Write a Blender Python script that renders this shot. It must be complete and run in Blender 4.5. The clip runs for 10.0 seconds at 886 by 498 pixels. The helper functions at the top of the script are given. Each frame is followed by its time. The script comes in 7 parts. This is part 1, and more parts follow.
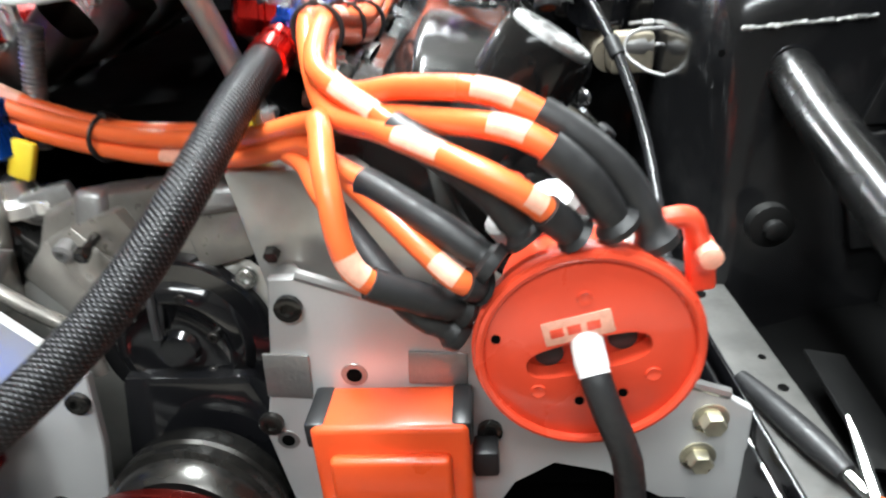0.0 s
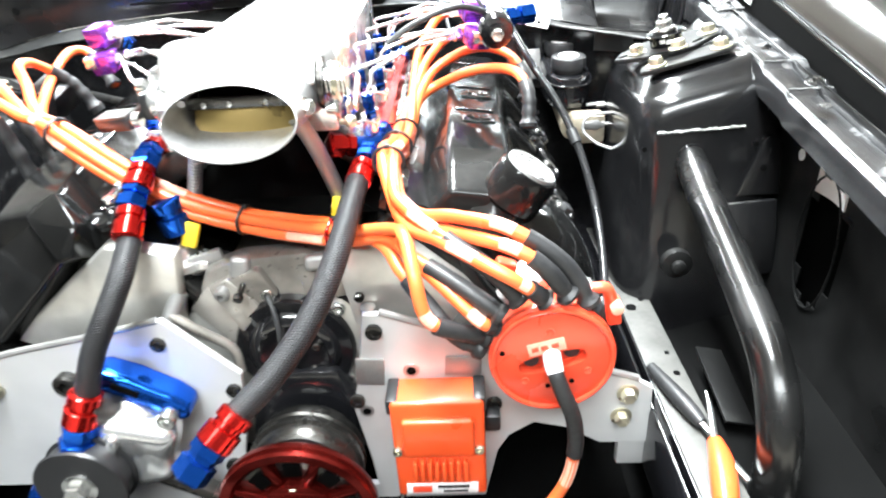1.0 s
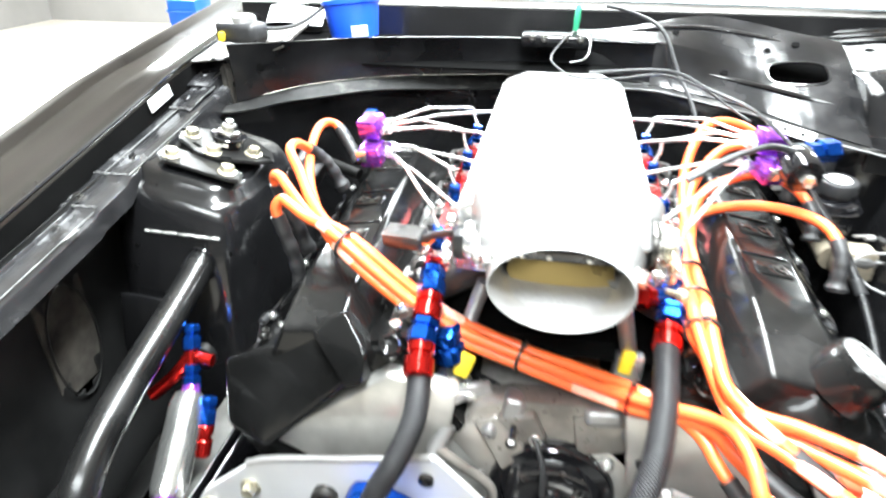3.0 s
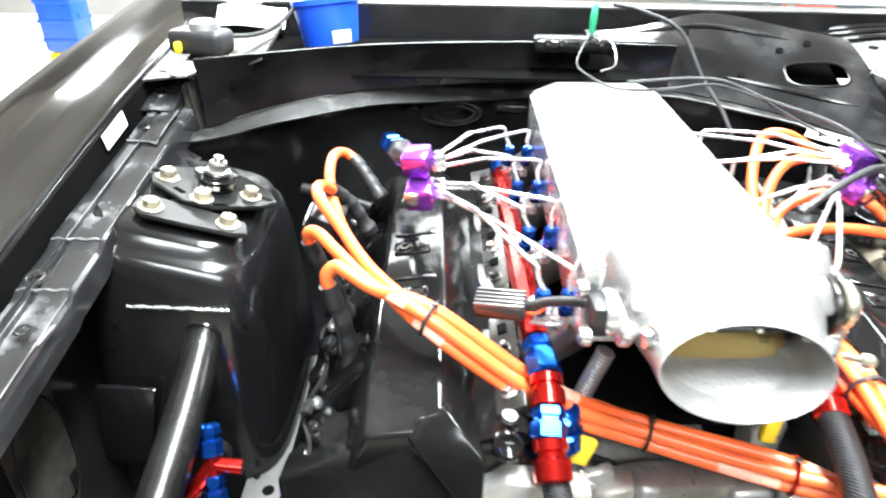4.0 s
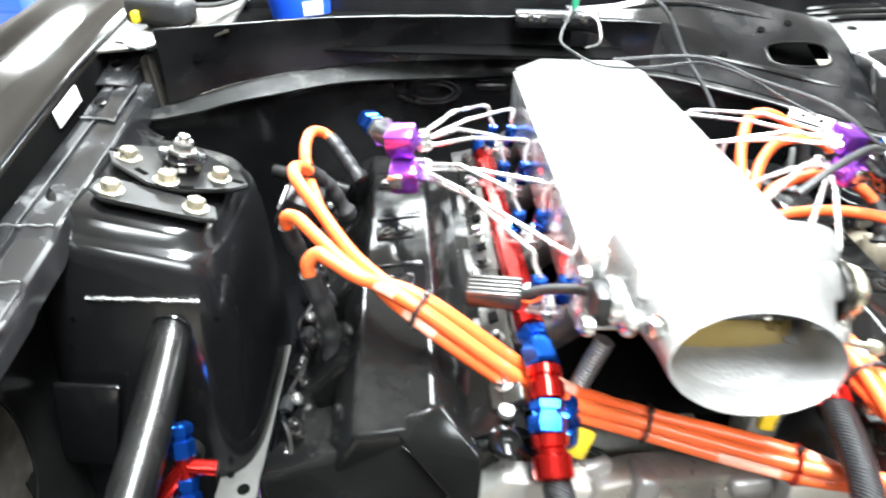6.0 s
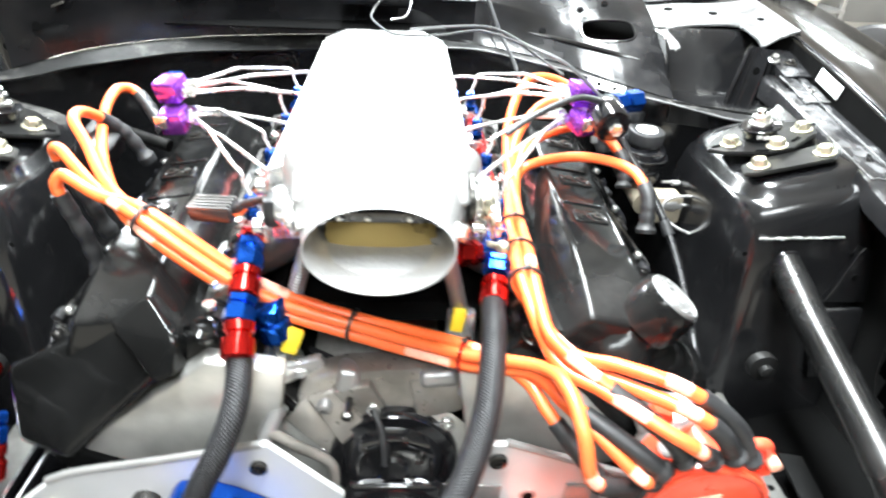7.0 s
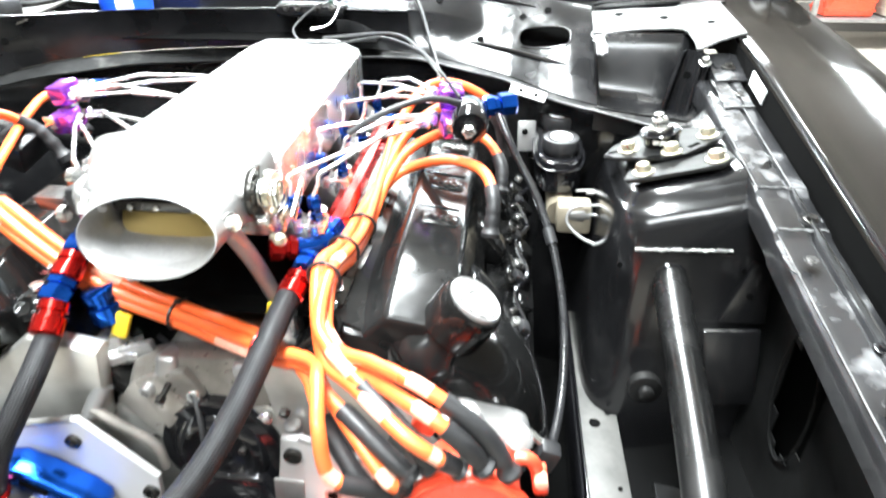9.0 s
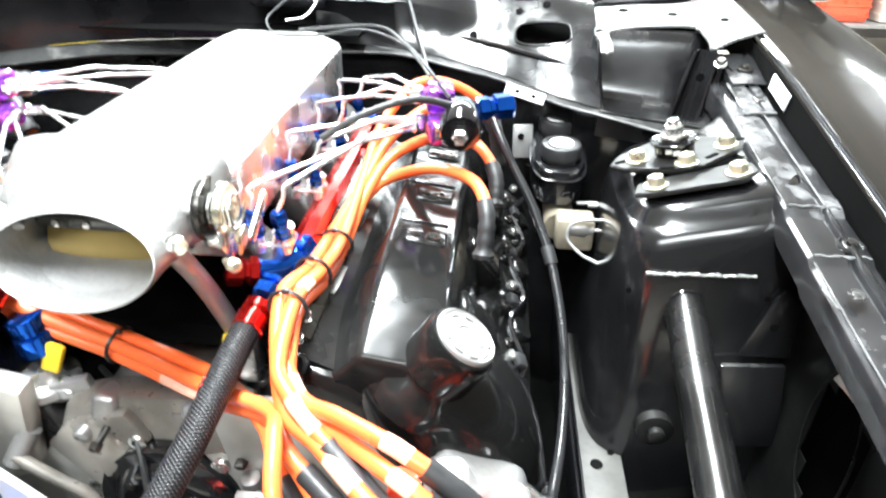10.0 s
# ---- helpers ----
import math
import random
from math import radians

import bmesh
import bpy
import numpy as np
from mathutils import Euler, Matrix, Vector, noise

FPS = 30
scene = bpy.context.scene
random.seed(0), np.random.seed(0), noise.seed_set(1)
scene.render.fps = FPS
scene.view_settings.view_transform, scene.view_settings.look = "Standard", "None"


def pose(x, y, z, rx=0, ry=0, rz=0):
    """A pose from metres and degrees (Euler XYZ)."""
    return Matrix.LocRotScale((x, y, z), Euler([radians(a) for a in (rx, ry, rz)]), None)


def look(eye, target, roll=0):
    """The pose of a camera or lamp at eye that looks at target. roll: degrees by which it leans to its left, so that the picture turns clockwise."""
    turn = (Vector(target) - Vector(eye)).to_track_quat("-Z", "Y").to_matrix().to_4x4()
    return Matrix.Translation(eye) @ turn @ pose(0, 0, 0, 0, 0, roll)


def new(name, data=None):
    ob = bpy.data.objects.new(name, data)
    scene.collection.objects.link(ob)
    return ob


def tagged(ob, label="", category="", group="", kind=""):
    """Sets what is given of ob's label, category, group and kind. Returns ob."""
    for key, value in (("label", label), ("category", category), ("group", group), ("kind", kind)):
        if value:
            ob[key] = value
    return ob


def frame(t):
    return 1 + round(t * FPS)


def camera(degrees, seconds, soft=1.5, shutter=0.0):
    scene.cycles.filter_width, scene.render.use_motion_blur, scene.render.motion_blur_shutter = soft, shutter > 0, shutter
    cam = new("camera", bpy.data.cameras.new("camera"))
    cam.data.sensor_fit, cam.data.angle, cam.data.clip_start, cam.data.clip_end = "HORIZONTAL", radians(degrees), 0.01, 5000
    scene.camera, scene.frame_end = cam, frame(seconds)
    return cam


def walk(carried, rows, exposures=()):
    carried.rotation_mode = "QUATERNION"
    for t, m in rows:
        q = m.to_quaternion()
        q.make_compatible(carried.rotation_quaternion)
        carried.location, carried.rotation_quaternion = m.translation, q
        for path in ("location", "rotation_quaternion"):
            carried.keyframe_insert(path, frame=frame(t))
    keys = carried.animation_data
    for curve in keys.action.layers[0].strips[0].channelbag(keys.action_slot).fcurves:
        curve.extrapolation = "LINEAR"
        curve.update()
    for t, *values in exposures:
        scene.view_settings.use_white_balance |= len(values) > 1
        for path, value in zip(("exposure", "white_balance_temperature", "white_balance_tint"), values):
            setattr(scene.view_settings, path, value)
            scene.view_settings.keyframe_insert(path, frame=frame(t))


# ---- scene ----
cam = camera(71.0, 10.0, soft=2.0, shutter=0.5)
PATH = [
    (0, (0.243, -0.724, 0.819), (0.092, 1.062, -0.038), -4.2),
    (0.5, (0.262, -0.808, 0.899), (0.069, 1.000, 0.066), -5.9),
    (1, (0.216, -0.928, 1.004), (0.135, 0.836, 0.065), -3.7),
    (1.3, (0.211, -0.963, 1.015), (0.111, 0.796, 0.069), -3.9),
    (1.5, (0.189, -0.975, 1.028), (0.108, 0.798, 0.108), -3),
    (2, (0.091, -0.987, 1.122), (0.097, 0.834, 0.294), -2),
    (2.5, (0.018, -0.952, 1.144), (-0.047, 0.821, 0.222), 0.5),
    (3, (-0.027, -0.834, 1.141), (-0.342, 0.894, 0.185), 0.1),
    (3.1, (-0.046, -0.805, 1.141), (-0.321, 0.938, 0.199), 0.3),
    (3.2, (-0.074, -0.797, 1.149), (-0.263, 0.954, 0.202), 0.4),
    (4.3, (-0.273, -0.658, 1.142), (-0.228, 1.07, 0.136), 1.2),
    (4.5, (-0.289, -0.633, 1.132), (-0.221, 1.09, 0.119), 1.3),
    (5, (-0.326, -0.586, 1.121), (-0.228, 1.118, 0.078), 3.1),
    (5.2, (-0.335, -0.581, 1.12), (-0.212, 1.122, 0.079), 3.4),
    (6.3, (-0.204, -0.714, 1.133), (-0.048, 0.986, 0.091), 2.3),
    (6.5, (-0.154, -0.738, 1.128), (0.03, 0.95, 0.07), 2),
    (7, (0.011, -0.808, 1.117), (0.144, 0.907, 0.098), 3),
    (7.1, (0.032, -0.817, 1.11), (0.167, 0.903, 0.098), 3.7),
    (7.5, (0.106, -0.881, 1.108), (0.29, 0.854, 0.129), 1.2),
    (8, (0.151, -0.937, 1.093), (0.393, 0.762, 0.066), -0.4),
    (8.2, (0.205, -0.928, 1.102), (0.267, 0.754, 0.023), -1.7),
    (8.5, (0.265, -0.901, 1.084), (0.2, 0.801, 0.034), 1.5),
    (9, (0.311, -0.811, 1.102), (0.119, 0.928, 0.134), -0.2),
    (9.5, (0.307, -0.739, 1.104), (0.113, 1.024, 0.179), -0.7),
    (10, (0.304, -0.721, 1.079), (0.148, 1.021, 0.109), 1),
]
walk(cam, [(t, look(eye, target, roll)) for t, eye, target, roll in PATH], exposures=[(0.0, -0.36), (0.5, 0.16), (1.0, 0.66), (1.5, 0.70), (2.0, 0.80), (2.5, 0.73), (3.2, 0.50), (4.5, 0.24), (5.2, 0.18), (6.3, 0.27), (7.5, 0.39), (9.0, 0.40), (10.0, 0.32)])

# ---- room light ----
world = bpy.data.worlds.new("world")
scene.world = world
world.use_nodes = True
world.node_tree.nodes["Background"].inputs[0].default_value = (0.55, 0.58, 0.62, 1)
world.node_tree.nodes["Background"].inputs[1].default_value = 0.025


def strip_light(name, x, y, z, long, power, turn=0, wide=0.5):
    data = bpy.data.lights.new(name, "AREA")
    data.shape, data.size, data.size_y, data.energy = "RECTANGLE", wide, long, power
    data.color = (0.91, 0.98, 1.0)
    lamp = new(name, data)
    lamp.matrix_basis = pose(x, y, z, 0, 0, turn)
    return lamp


for lx, ly, lp, lw in ((0.0, 0.15, 390, 0.42), (-2.9, 3.6, 700, 0.4), (3.3, 3.6, 240, 0.4)):
    strip_light("ceiling_tube_lamp", lx, ly, 2.78, 2.4 if ly < 1 else 0.9, lp, 0, lw)
strip_light("ceiling_tube_lamp", 0.0, -2.4, 2.78, 2.4, 130, 90)
# unseen row, added so the tower tops catch its reflection
strip_light("ceiling_tube_lamp", 0.0, 3.1, 2.78, 3.0, 230, 90, 0.45)


# ---- materials ----
def material(name, base, rough=0.5, metal=0.0, vary=0.25, size=8.0, bump=0.0, bsize=60.0, coat=0.0, dust_tone=0.0,
             dust_tone_colour=(0.30, 0.28, 0.25), ribs=0.0, rib_depth=0.3, spec=0.5, wave=0.0):
    m = bpy.data.materials.new(name)
    m.use_nodes = True
    nt = m.node_tree
    n, l = nt.nodes, nt.links
    b = n["Principled BSDF"]
    b.inputs["Metallic"].default_value = metal
    b.inputs["Coat Weight"].default_value = coat
    b.inputs["Coat Roughness"].default_value = 0.06
    b.inputs["Specular IOR Level"].default_value = spec
    tc = n.new("ShaderNodeTexCoord")
    big = n.new("ShaderNodeTexNoise")
    big.inputs["Scale"].default_value, big.inputs["Detail"].default_value = size, 6
    l.new(tc.outputs["Object"], big.inputs["Vector"])
    fine = n.new("ShaderNodeTexNoise")
    fine.inputs["Scale"].default_value, fine.inputs["Detail"].default_value = bsize, 8
    l.new(tc.outputs["Object"], fine.inputs["Vector"])
    ramp = n.new("ShaderNodeValToRGB")
    lo, hi = 1 - vary, 1 + vary
    ramp.color_ramp.elements[0].position, ramp.color_ramp.elements[1].position = 0.3, 0.7
    ramp.color_ramp.elements[0].color = (*[c * lo for c in base], 1)
    ramp.color_ramp.elements[1].color = (*[min(c * hi, 0.95) for c in base], 1)
    l.new(big.outputs["Fac"], ramp.inputs["Fac"])
    colour = ramp.outputs["Color"]
    if dust_tone:
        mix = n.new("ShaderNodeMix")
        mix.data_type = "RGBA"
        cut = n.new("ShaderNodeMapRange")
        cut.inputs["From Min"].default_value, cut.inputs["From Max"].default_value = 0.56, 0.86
        cut.inputs["To Max"].default_value = dust_tone
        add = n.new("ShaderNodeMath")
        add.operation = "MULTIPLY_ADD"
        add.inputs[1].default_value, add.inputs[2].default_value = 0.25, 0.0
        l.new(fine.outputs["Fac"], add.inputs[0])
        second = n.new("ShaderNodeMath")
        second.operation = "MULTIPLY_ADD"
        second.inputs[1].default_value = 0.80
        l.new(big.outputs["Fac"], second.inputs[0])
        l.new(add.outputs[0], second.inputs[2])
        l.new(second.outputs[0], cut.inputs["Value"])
        # upward faces take more: settled dust, plus overhead sheen put into the colour
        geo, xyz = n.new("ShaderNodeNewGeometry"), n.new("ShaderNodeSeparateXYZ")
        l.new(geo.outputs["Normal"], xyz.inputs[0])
        up_weight = n.new("ShaderNodeMapRange")
        up_weight.inputs["From Min"].default_value, up_weight.inputs["From Max"].default_value = 0.35, 0.95
        up_weight.inputs["To Min"].default_value, up_weight.inputs["To Max"].default_value = 0.15, 1.4
        l.new(xyz.outputs["Z"], up_weight.inputs["Value"])
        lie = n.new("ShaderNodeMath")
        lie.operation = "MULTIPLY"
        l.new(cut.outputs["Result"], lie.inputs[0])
        l.new(up_weight.outputs["Result"], lie.inputs[1])
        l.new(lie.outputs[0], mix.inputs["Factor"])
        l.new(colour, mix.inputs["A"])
        mix.inputs["B"].default_value = (*dust_tone_colour, 1)
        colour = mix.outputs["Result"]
    l.new(colour, b.inputs["Base Color"])
    rr = n.new("ShaderNodeMapRange")
    rr.inputs["From Min"].default_value, rr.inputs["From Max"].default_value = 0.3, 0.7
    rr.inputs["To Min"].default_value, rr.inputs["To Max"].default_value = max(rough * 0.75, 0.03), min(rough * 1.3, 1)
    l.new((fine if bump >= 0.1 else big).outputs["Fac"], rr.inputs["Value"])
    l.new(rr.outputs["Result"], b.inputs["Roughness"])
    if bump or ribs:
        bp = n.new("ShaderNodeBump")
        bp.inputs["Strength"].default_value = bump if bump else rib_depth
        bp.inputs["Distance"].default_value = 0.002
        if ribs:
            wv = n.new("ShaderNodeTexWave")
            wv.bands_direction = "X"
            wv.inputs["Scale"].default_value = ribs
            wv.inputs["Distortion"].default_value = 0.6
            wv.inputs["Detail Scale"].default_value = 3
            l.new(tc.outputs["UV"], wv.inputs["Vector"])
            l.new(wv.outputs["Fac"], bp.inputs["Height"])
            mul = n.new("ShaderNodeMix")
            mul.data_type, mul.blend_type = "RGBA", "MULTIPLY"
            mul.inputs["Factor"].default_value = 0.7
            l.new(colour, mul.inputs["A"])
            l.new(wv.outputs["Color"], mul.inputs["B"])
            l.new(mul.outputs["Result"], b.inputs["Base Color"])
        else:
            l.new(fine.outputs["Fac"], bp.inputs["Height"])
        l.new(bp.outputs["Normal"], b.inputs["Normal"])
    if wave:
        # hammered, slightly buckled sheet
        broad = n.new("ShaderNodeTexNoise")
        broad.inputs["Scale"].default_value, broad.inputs["Detail"].default_value = 11.0, 2
        l.new(tc.outputs["Object"], broad.inputs["Vector"])
        wb = n.new("ShaderNodeBump")
        wb.inputs["Strength"].default_value, wb.inputs["Distance"].default_value = wave, 0.02
        l.new(broad.outputs["Fac"], wb.inputs["Height"])
        if bump or ribs:
            l.new(bp.outputs["Normal"], wb.inputs["Normal"])
        l.new(wb.outputs["Normal"], b.inputs["Normal"])
    return m


def braided(name, base, pitch):
    """Two crossing spirals of fine strands on a dark sleeve."""
    m = material(name, base, 0.40, 0.0, vary=0.2, size=40, spec=0.3)
    n, l = m.node_tree.nodes, m.node_tree.links
    b = n["Principled BSDF"]
    tc = n.new("ShaderNodeTexCoord")
    total = n.new("ShaderNodeMath")
    total.operation = "MULTIPLY"
    for k, turn in enumerate((1, -1)):
        mp = n.new("ShaderNodeMapping")
        mp.inputs["Scale"].default_value = (1 / pitch, 14.0 * turn, 1)
        l.new(tc.outputs["UV"], mp.inputs["Vector"])
        wv = n.new("ShaderNodeTexWave")
        wv.bands_direction = "DIAGONAL"
        wv.inputs["Scale"].default_value = 0.6
        l.new(mp.outputs["Vector"], wv.inputs["Vector"])
        l.new(wv.outputs["Fac"], total.inputs[k])
    ramp = n.new("ShaderNodeValToRGB")
    ramp.color_ramp.elements[0].color = (*[c * 0.35 for c in base], 1)
    ramp.color_ramp.elements[0].position = 0.15
    ramp.color_ramp.elements[1].color = (*[c * 6 for c in base], 1)
    ramp.color_ramp.elements[1].position = 0.85
    l.new(total.outputs[0], ramp.inputs["Fac"])
    l.new(ramp.outputs["Color"], b.inputs["Base Color"])
    bp = n.new("ShaderNodeBump")
    bp.inputs["Strength"].default_value = 0.7
    bp.inputs["Distance"].default_value = 0.0012
    l.new(total.outputs[0], bp.inputs["Height"])
    l.new(bp.outputs["Normal"], b.inputs["Normal"])
    return m


M = {
    "paint": material("black_paint", (0.006, 0.006, 0.0065), 0.19, vary=0.4, size=6, coat=0.2, dust_tone=0.55, bsize=70, dust_tone_colour=(0.20, 0.195, 0.185), wave=0.05),
    "fender": material("fender_paint", (0.010, 0.009, 0.008), 0.10, vary=0.25, size=3, dust_tone=0.02, spec=0.28),
    "apron": material("dusty_black_paint", (0.006, 0.006, 0.006), 0.34, vary=0.5, size=9, bump=0.05, bsize=60, spec=0.30, dust_tone=0.16, dust_tone_colour=(0.12, 0.115, 0.105), wave=0.15),
    "primer": material("worn_grey_primer", (0.064, 0.062, 0.058), 0.5, vary=0.35, size=18, bump=0.15, bsize=120, dust_tone=0.4, dust_tone_colour=(0.06, 0.055, 0.05)),
    "satin": material("satin_black_cover", (0.006, 0.006, 0.006), 0.13, vary=0.45, size=9, bump=0.03, bsize=90, spec=0.24, dust_tone=0.12, dust_tone_colour=(0.12, 0.115, 0.11), wave=0.16),
    "gloss_black": material("gloss_black", (0.006, 0.006, 0.007), 0.13, vary=0.3, coat=0.5, dust_tone=0.03),
    "brace": material("brace_gloss_black", (0.006, 0.006, 0.006), 0.26, vary=0.4, size=14, spec=0.6, dust_tone=0.04, dust_tone_colour=(0.12, 0.115, 0.11)),
    # much of this pale tone is reflected ceiling light laid over real dust
    "flange": material("dusty_sheen_flange_paint", (0.016, 0.016, 0.017), 0.22, vary=0.5, size=14, bsize=60, spec=0.75, dust_tone=0.80, dust_tone_colour=(0.27, 0.27, 0.275), wave=0.06),
    "stained_cast": material("stained_dark_casting", (0.29, 0.27, 0.245), 0.34, 0.6, vary=0.5, size=14, bump=0.15, bsize=120, dust_tone=0.5, dust_tone_colour=(0.05, 0.04, 0.03)),
    "tan_cast": material("dull_tan_casting", (0.26, 0.225, 0.17), 0.5, 0.2, vary=0.35, size=30, bump=0.2, bsize=160),
    "grime": material("grimy_grey_sheet", (0.045, 0.041, 0.036), 0.55, vary=0.6, size=22, bump=0.15, bsize=80, dust_tone=0.7, dust_tone_colour=(0.22, 0.195, 0.165), spec=0.15),
    "cowl": material("dusty_cowl_paint", (0.007, 0.007, 0.0075), 0.16, vary=0.6, size=11, bump=0.03, bsize=22, spec=0.22, dust_tone=0.14, dust_tone_colour=(0.12, 0.115, 0.11), wave=0.16),
    "rough_black": material("scuffed_rough_black", (0.011, 0.011, 0.011), 0.45, vary=0.5, size=25, bump=0.12, bsize=120, dust_tone=0.36, dust_tone_colour=(0.26, 0.25, 0.235), spec=0.25),
    "sheath": material("grey_cable_sheath", (0.014, 0.014, 0.015), 0.20, vary=0.2, size=30),
    "rubber": material("black_rubber", (0.018, 0.018, 0.019), 0.48, vary=0.35, size=30, bump=0.1, bsize=200),
    "plastic": material("black_plastic", (0.015, 0.015, 0.016), 0.36, vary=0.2, size=20),
    "wire": material("orange_silicone", (0.92, 0.145, 0.035), 0.34, vary=0.10, size=16, bump=0.05, bsize=120, coat=0.25),
    "print": material("pale_print", (0.90, 0.42, 0.30), 0.45, vary=0.15, size=220),
    "red_cap": material("red_moulding", (0.80, 0.072, 0.030), 0.30, vary=0.12, size=12, bump=0.05, bsize=160, coat=0.3),
    "orange_box": material("orange_moulding", (0.88, 0.095, 0.022), 0.33, vary=0.12, size=14, coat=0.25, bump=0.04, bsize=160),
    "red": material("red_anodised", (0.62, 0.022, 0.018), 0.17, 0.92, vary=0.12, size=20),
    "dull_red": material("dull_red_anodised", (0.16, 0.012, 0.009), 0.22, 0.85, vary=0.3, size=25, dust_tone=0.15, dust_tone_colour=(0.05, 0.03, 0.02)),
    "blue": material("blue_anodised", (0.010, 0.095, 0.52), 0.16, 0.92, vary=0.15, size=20),
    "purple": material("purple_anodised", (0.31, 0.075, 0.56), 0.22, 0.8, vary=0.15, size=20),
    "alu": material("brushed_aluminium", (0.82, 0.82, 0.82), 0.25, 0.88, vary=0.04, size=10, bump=0.03, bsize=180),
    "cast": material("cast_aluminium", (0.35, 0.345, 0.34), 0.40, 0.7, vary=0.15, size=22, bump=0.3, bsize=240),
    "plate": material("plate_aluminium", (0.60, 0.60, 0.60), 0.42, 0.35, vary=0.12, size=9, bump=0.08, bsize=200, dust_tone=0.12, dust_tone_colour=(0.15, 0.13, 0.12)),
    "magnesium": material("magnesium_casting", (0.54, 0.53, 0.50), 0.32, 0.7, vary=0.5, size=9, bump=0.07, bsize=90, dust_tone=0.65, dust_tone_colour=(0.10, 0.085, 0.06)),
    "steel": material("bright_steel", (0.72, 0.72, 0.70), 0.22, 0.95, vary=0.12, size=30),
    "line": material("stainless_line", (0.86, 0.86, 0.85), 0.28, 0.8, vary=0.06, size=30),
    "dark_steel": material("dark_steel", (0.075, 0.072, 0.068), 0.26, 0.9, vary=0.3, size=25),
    "zinc": material("yellow_zinc", (0.60, 0.56, 0.43), 0.3, 0.85, vary=0.25, size=60),
    "hose": braided("braided_hose", (0.009, 0.009, 0.010), 0.0027),
    "white": material("white_plastic", (0.80, 0.80, 0.80), 0.4, vary=0.05, size=20),
    "sticker": material("white_paper", (0.78, 0.78, 0.78), 0.6, vary=0.05, size=30),
    "yellow": material("yellow_paper", (0.80, 0.58, 0.03), 0.5, vary=0.1, size=30),
    "brass": material("brass_blade", (0.28, 0.20, 0.07), 0.35, 0.6, vary=0.15, size=14),
    "green": material("green_plastic", (0.02, 0.25, 0.12), 0.4, vary=0.1),
    "bucket": material("blue_bucket_plastic", (0.012, 0.09, 0.72), 0.35, vary=0.12, size=12),
    "weld": material("weld_metal", (0.40, 0.40, 0.39), 0.4, 0.7, vary=0.5, size=90, bump=0.4, bsize=260),
    "floor": material("workshop_concrete", (0.44, 0.40, 0.345), 0.5, vary=0.2, size=1.5, bump=0.1, bsize=30, dust_tone=0.3, dust_tone_colour=(0.2, 0.18, 0.15)),
    "wall": material("workshop_wall_paint", (0.19, 0.182, 0.172), 0.7, vary=0.25, size=1.0),
    "ceiling": material("workshop_ceiling_paint", (0.5, 0.49, 0.48), 0.7, vary=0.1, size=1.0),
    # near-black standing in for shade inside holes, gaps and undersides
    "void": material("shade_black", (0.003, 0.003, 0.003), 0.85, vary=0.4, size=10, spec=0.02),
    "dark_cast": material("dull_dark_casting", (0.11, 0.107, 0.104), 0.4, 0.7, vary=0.3, size=22, bump=0.2, bsize=200),
    # scuffed bare metal; on the corner plate its grey stands for lamp reflection
    "scuffed": material("scuffed_pale_sheet", (0.13, 0.13, 0.13), 0.38, 0.2, vary=0.6, size=30, bump=0.08, bsize=90, dust_tone=0.7, dust_tone_colour=(0.03, 0.03, 0.03)),
}
glass = bpy.data.materials.new("windscreen_glass_pale")
glass.use_nodes = True
gb = glass.node_tree.nodes["Principled BSDF"]
# pale blue-grey base stands in for the bright ceiling reflected in the glass
gb.inputs["Base Color"].default_value = (0.38, 0.43, 0.45, 1)
gb.inputs["Roughness"].default_value = 0.025
gb.inputs["Coat Weight"].default_value = 1.0
M["glass"] = glass


# ---- building helpers ----
def thing(name, loc, label, category, group="", kind=""):
    ob = new(name)
    ob.location = loc
    ob.empty_display_size = 0.02
    return tagged(ob, label, category, group, kind)


def part(name, bm, mat, parent=None, label="", smooth=True):
    me = bpy.data.meshes.new(name)
    bmesh.ops.recalc_face_normals(bm, faces=bm.faces)
    bm.to_mesh(me)
    bm.free()
    me.materials.append(M[mat])
    if smooth:
        for p in me.polygons:
            p.use_smooth = True
        me.set_sharp_from_angle(angle=radians(38))
    ob = new(name, me)
    if parent is not None:
        ob.parent = parent
        if parent.type == "EMPTY":
            ob.matrix_parent_inverse = Matrix.Translation(-parent.location)
    return tagged(ob, label)


def smooth_path(pts, sub=6):
    p = [Vector(q) for q in pts]
    if len(p) < 3:
        return [p[0].lerp(p[-1], i / sub) for i in range(sub + 1)]
    out = []
    for i in range(len(p) - 1):
        a = p[i - 1] if i else p[0] * 2 - p[1]
        d = p[i + 2] if i + 2 < len(p) else p[-1] * 2 - p[-2]
        b, c = p[i], p[i + 1]
        for k in range(sub):
            t = k / sub
            out.append(0.5 * (2 * b + (c - a) * t + (2 * a - 5 * b + 4 * c - d) * t * t + (3 * b - a - 3 * c + d) * t ** 3))
    out.append(p[-1])
    return out


def frames_of(path, up_dir=None):
    out = []
    t0 = (path[1] - path[0]).normalized()
    up = Vector((0, 0, 1)) if abs(t0.z) < 0.9 else Vector((0, 1, 0))
    side = t0.cross(up).normalized()
    for i, p in enumerate(path):
        t = (path[min(i + 1, len(path) - 1)] - path[max(i - 1, 0)]).normalized()
        side = t.cross(Vector(up_dir)).normalized() if up_dir else (side - t * side.dot(t)).normalized()
        out.append((p, side, t.cross(side).normalized()))
    return out


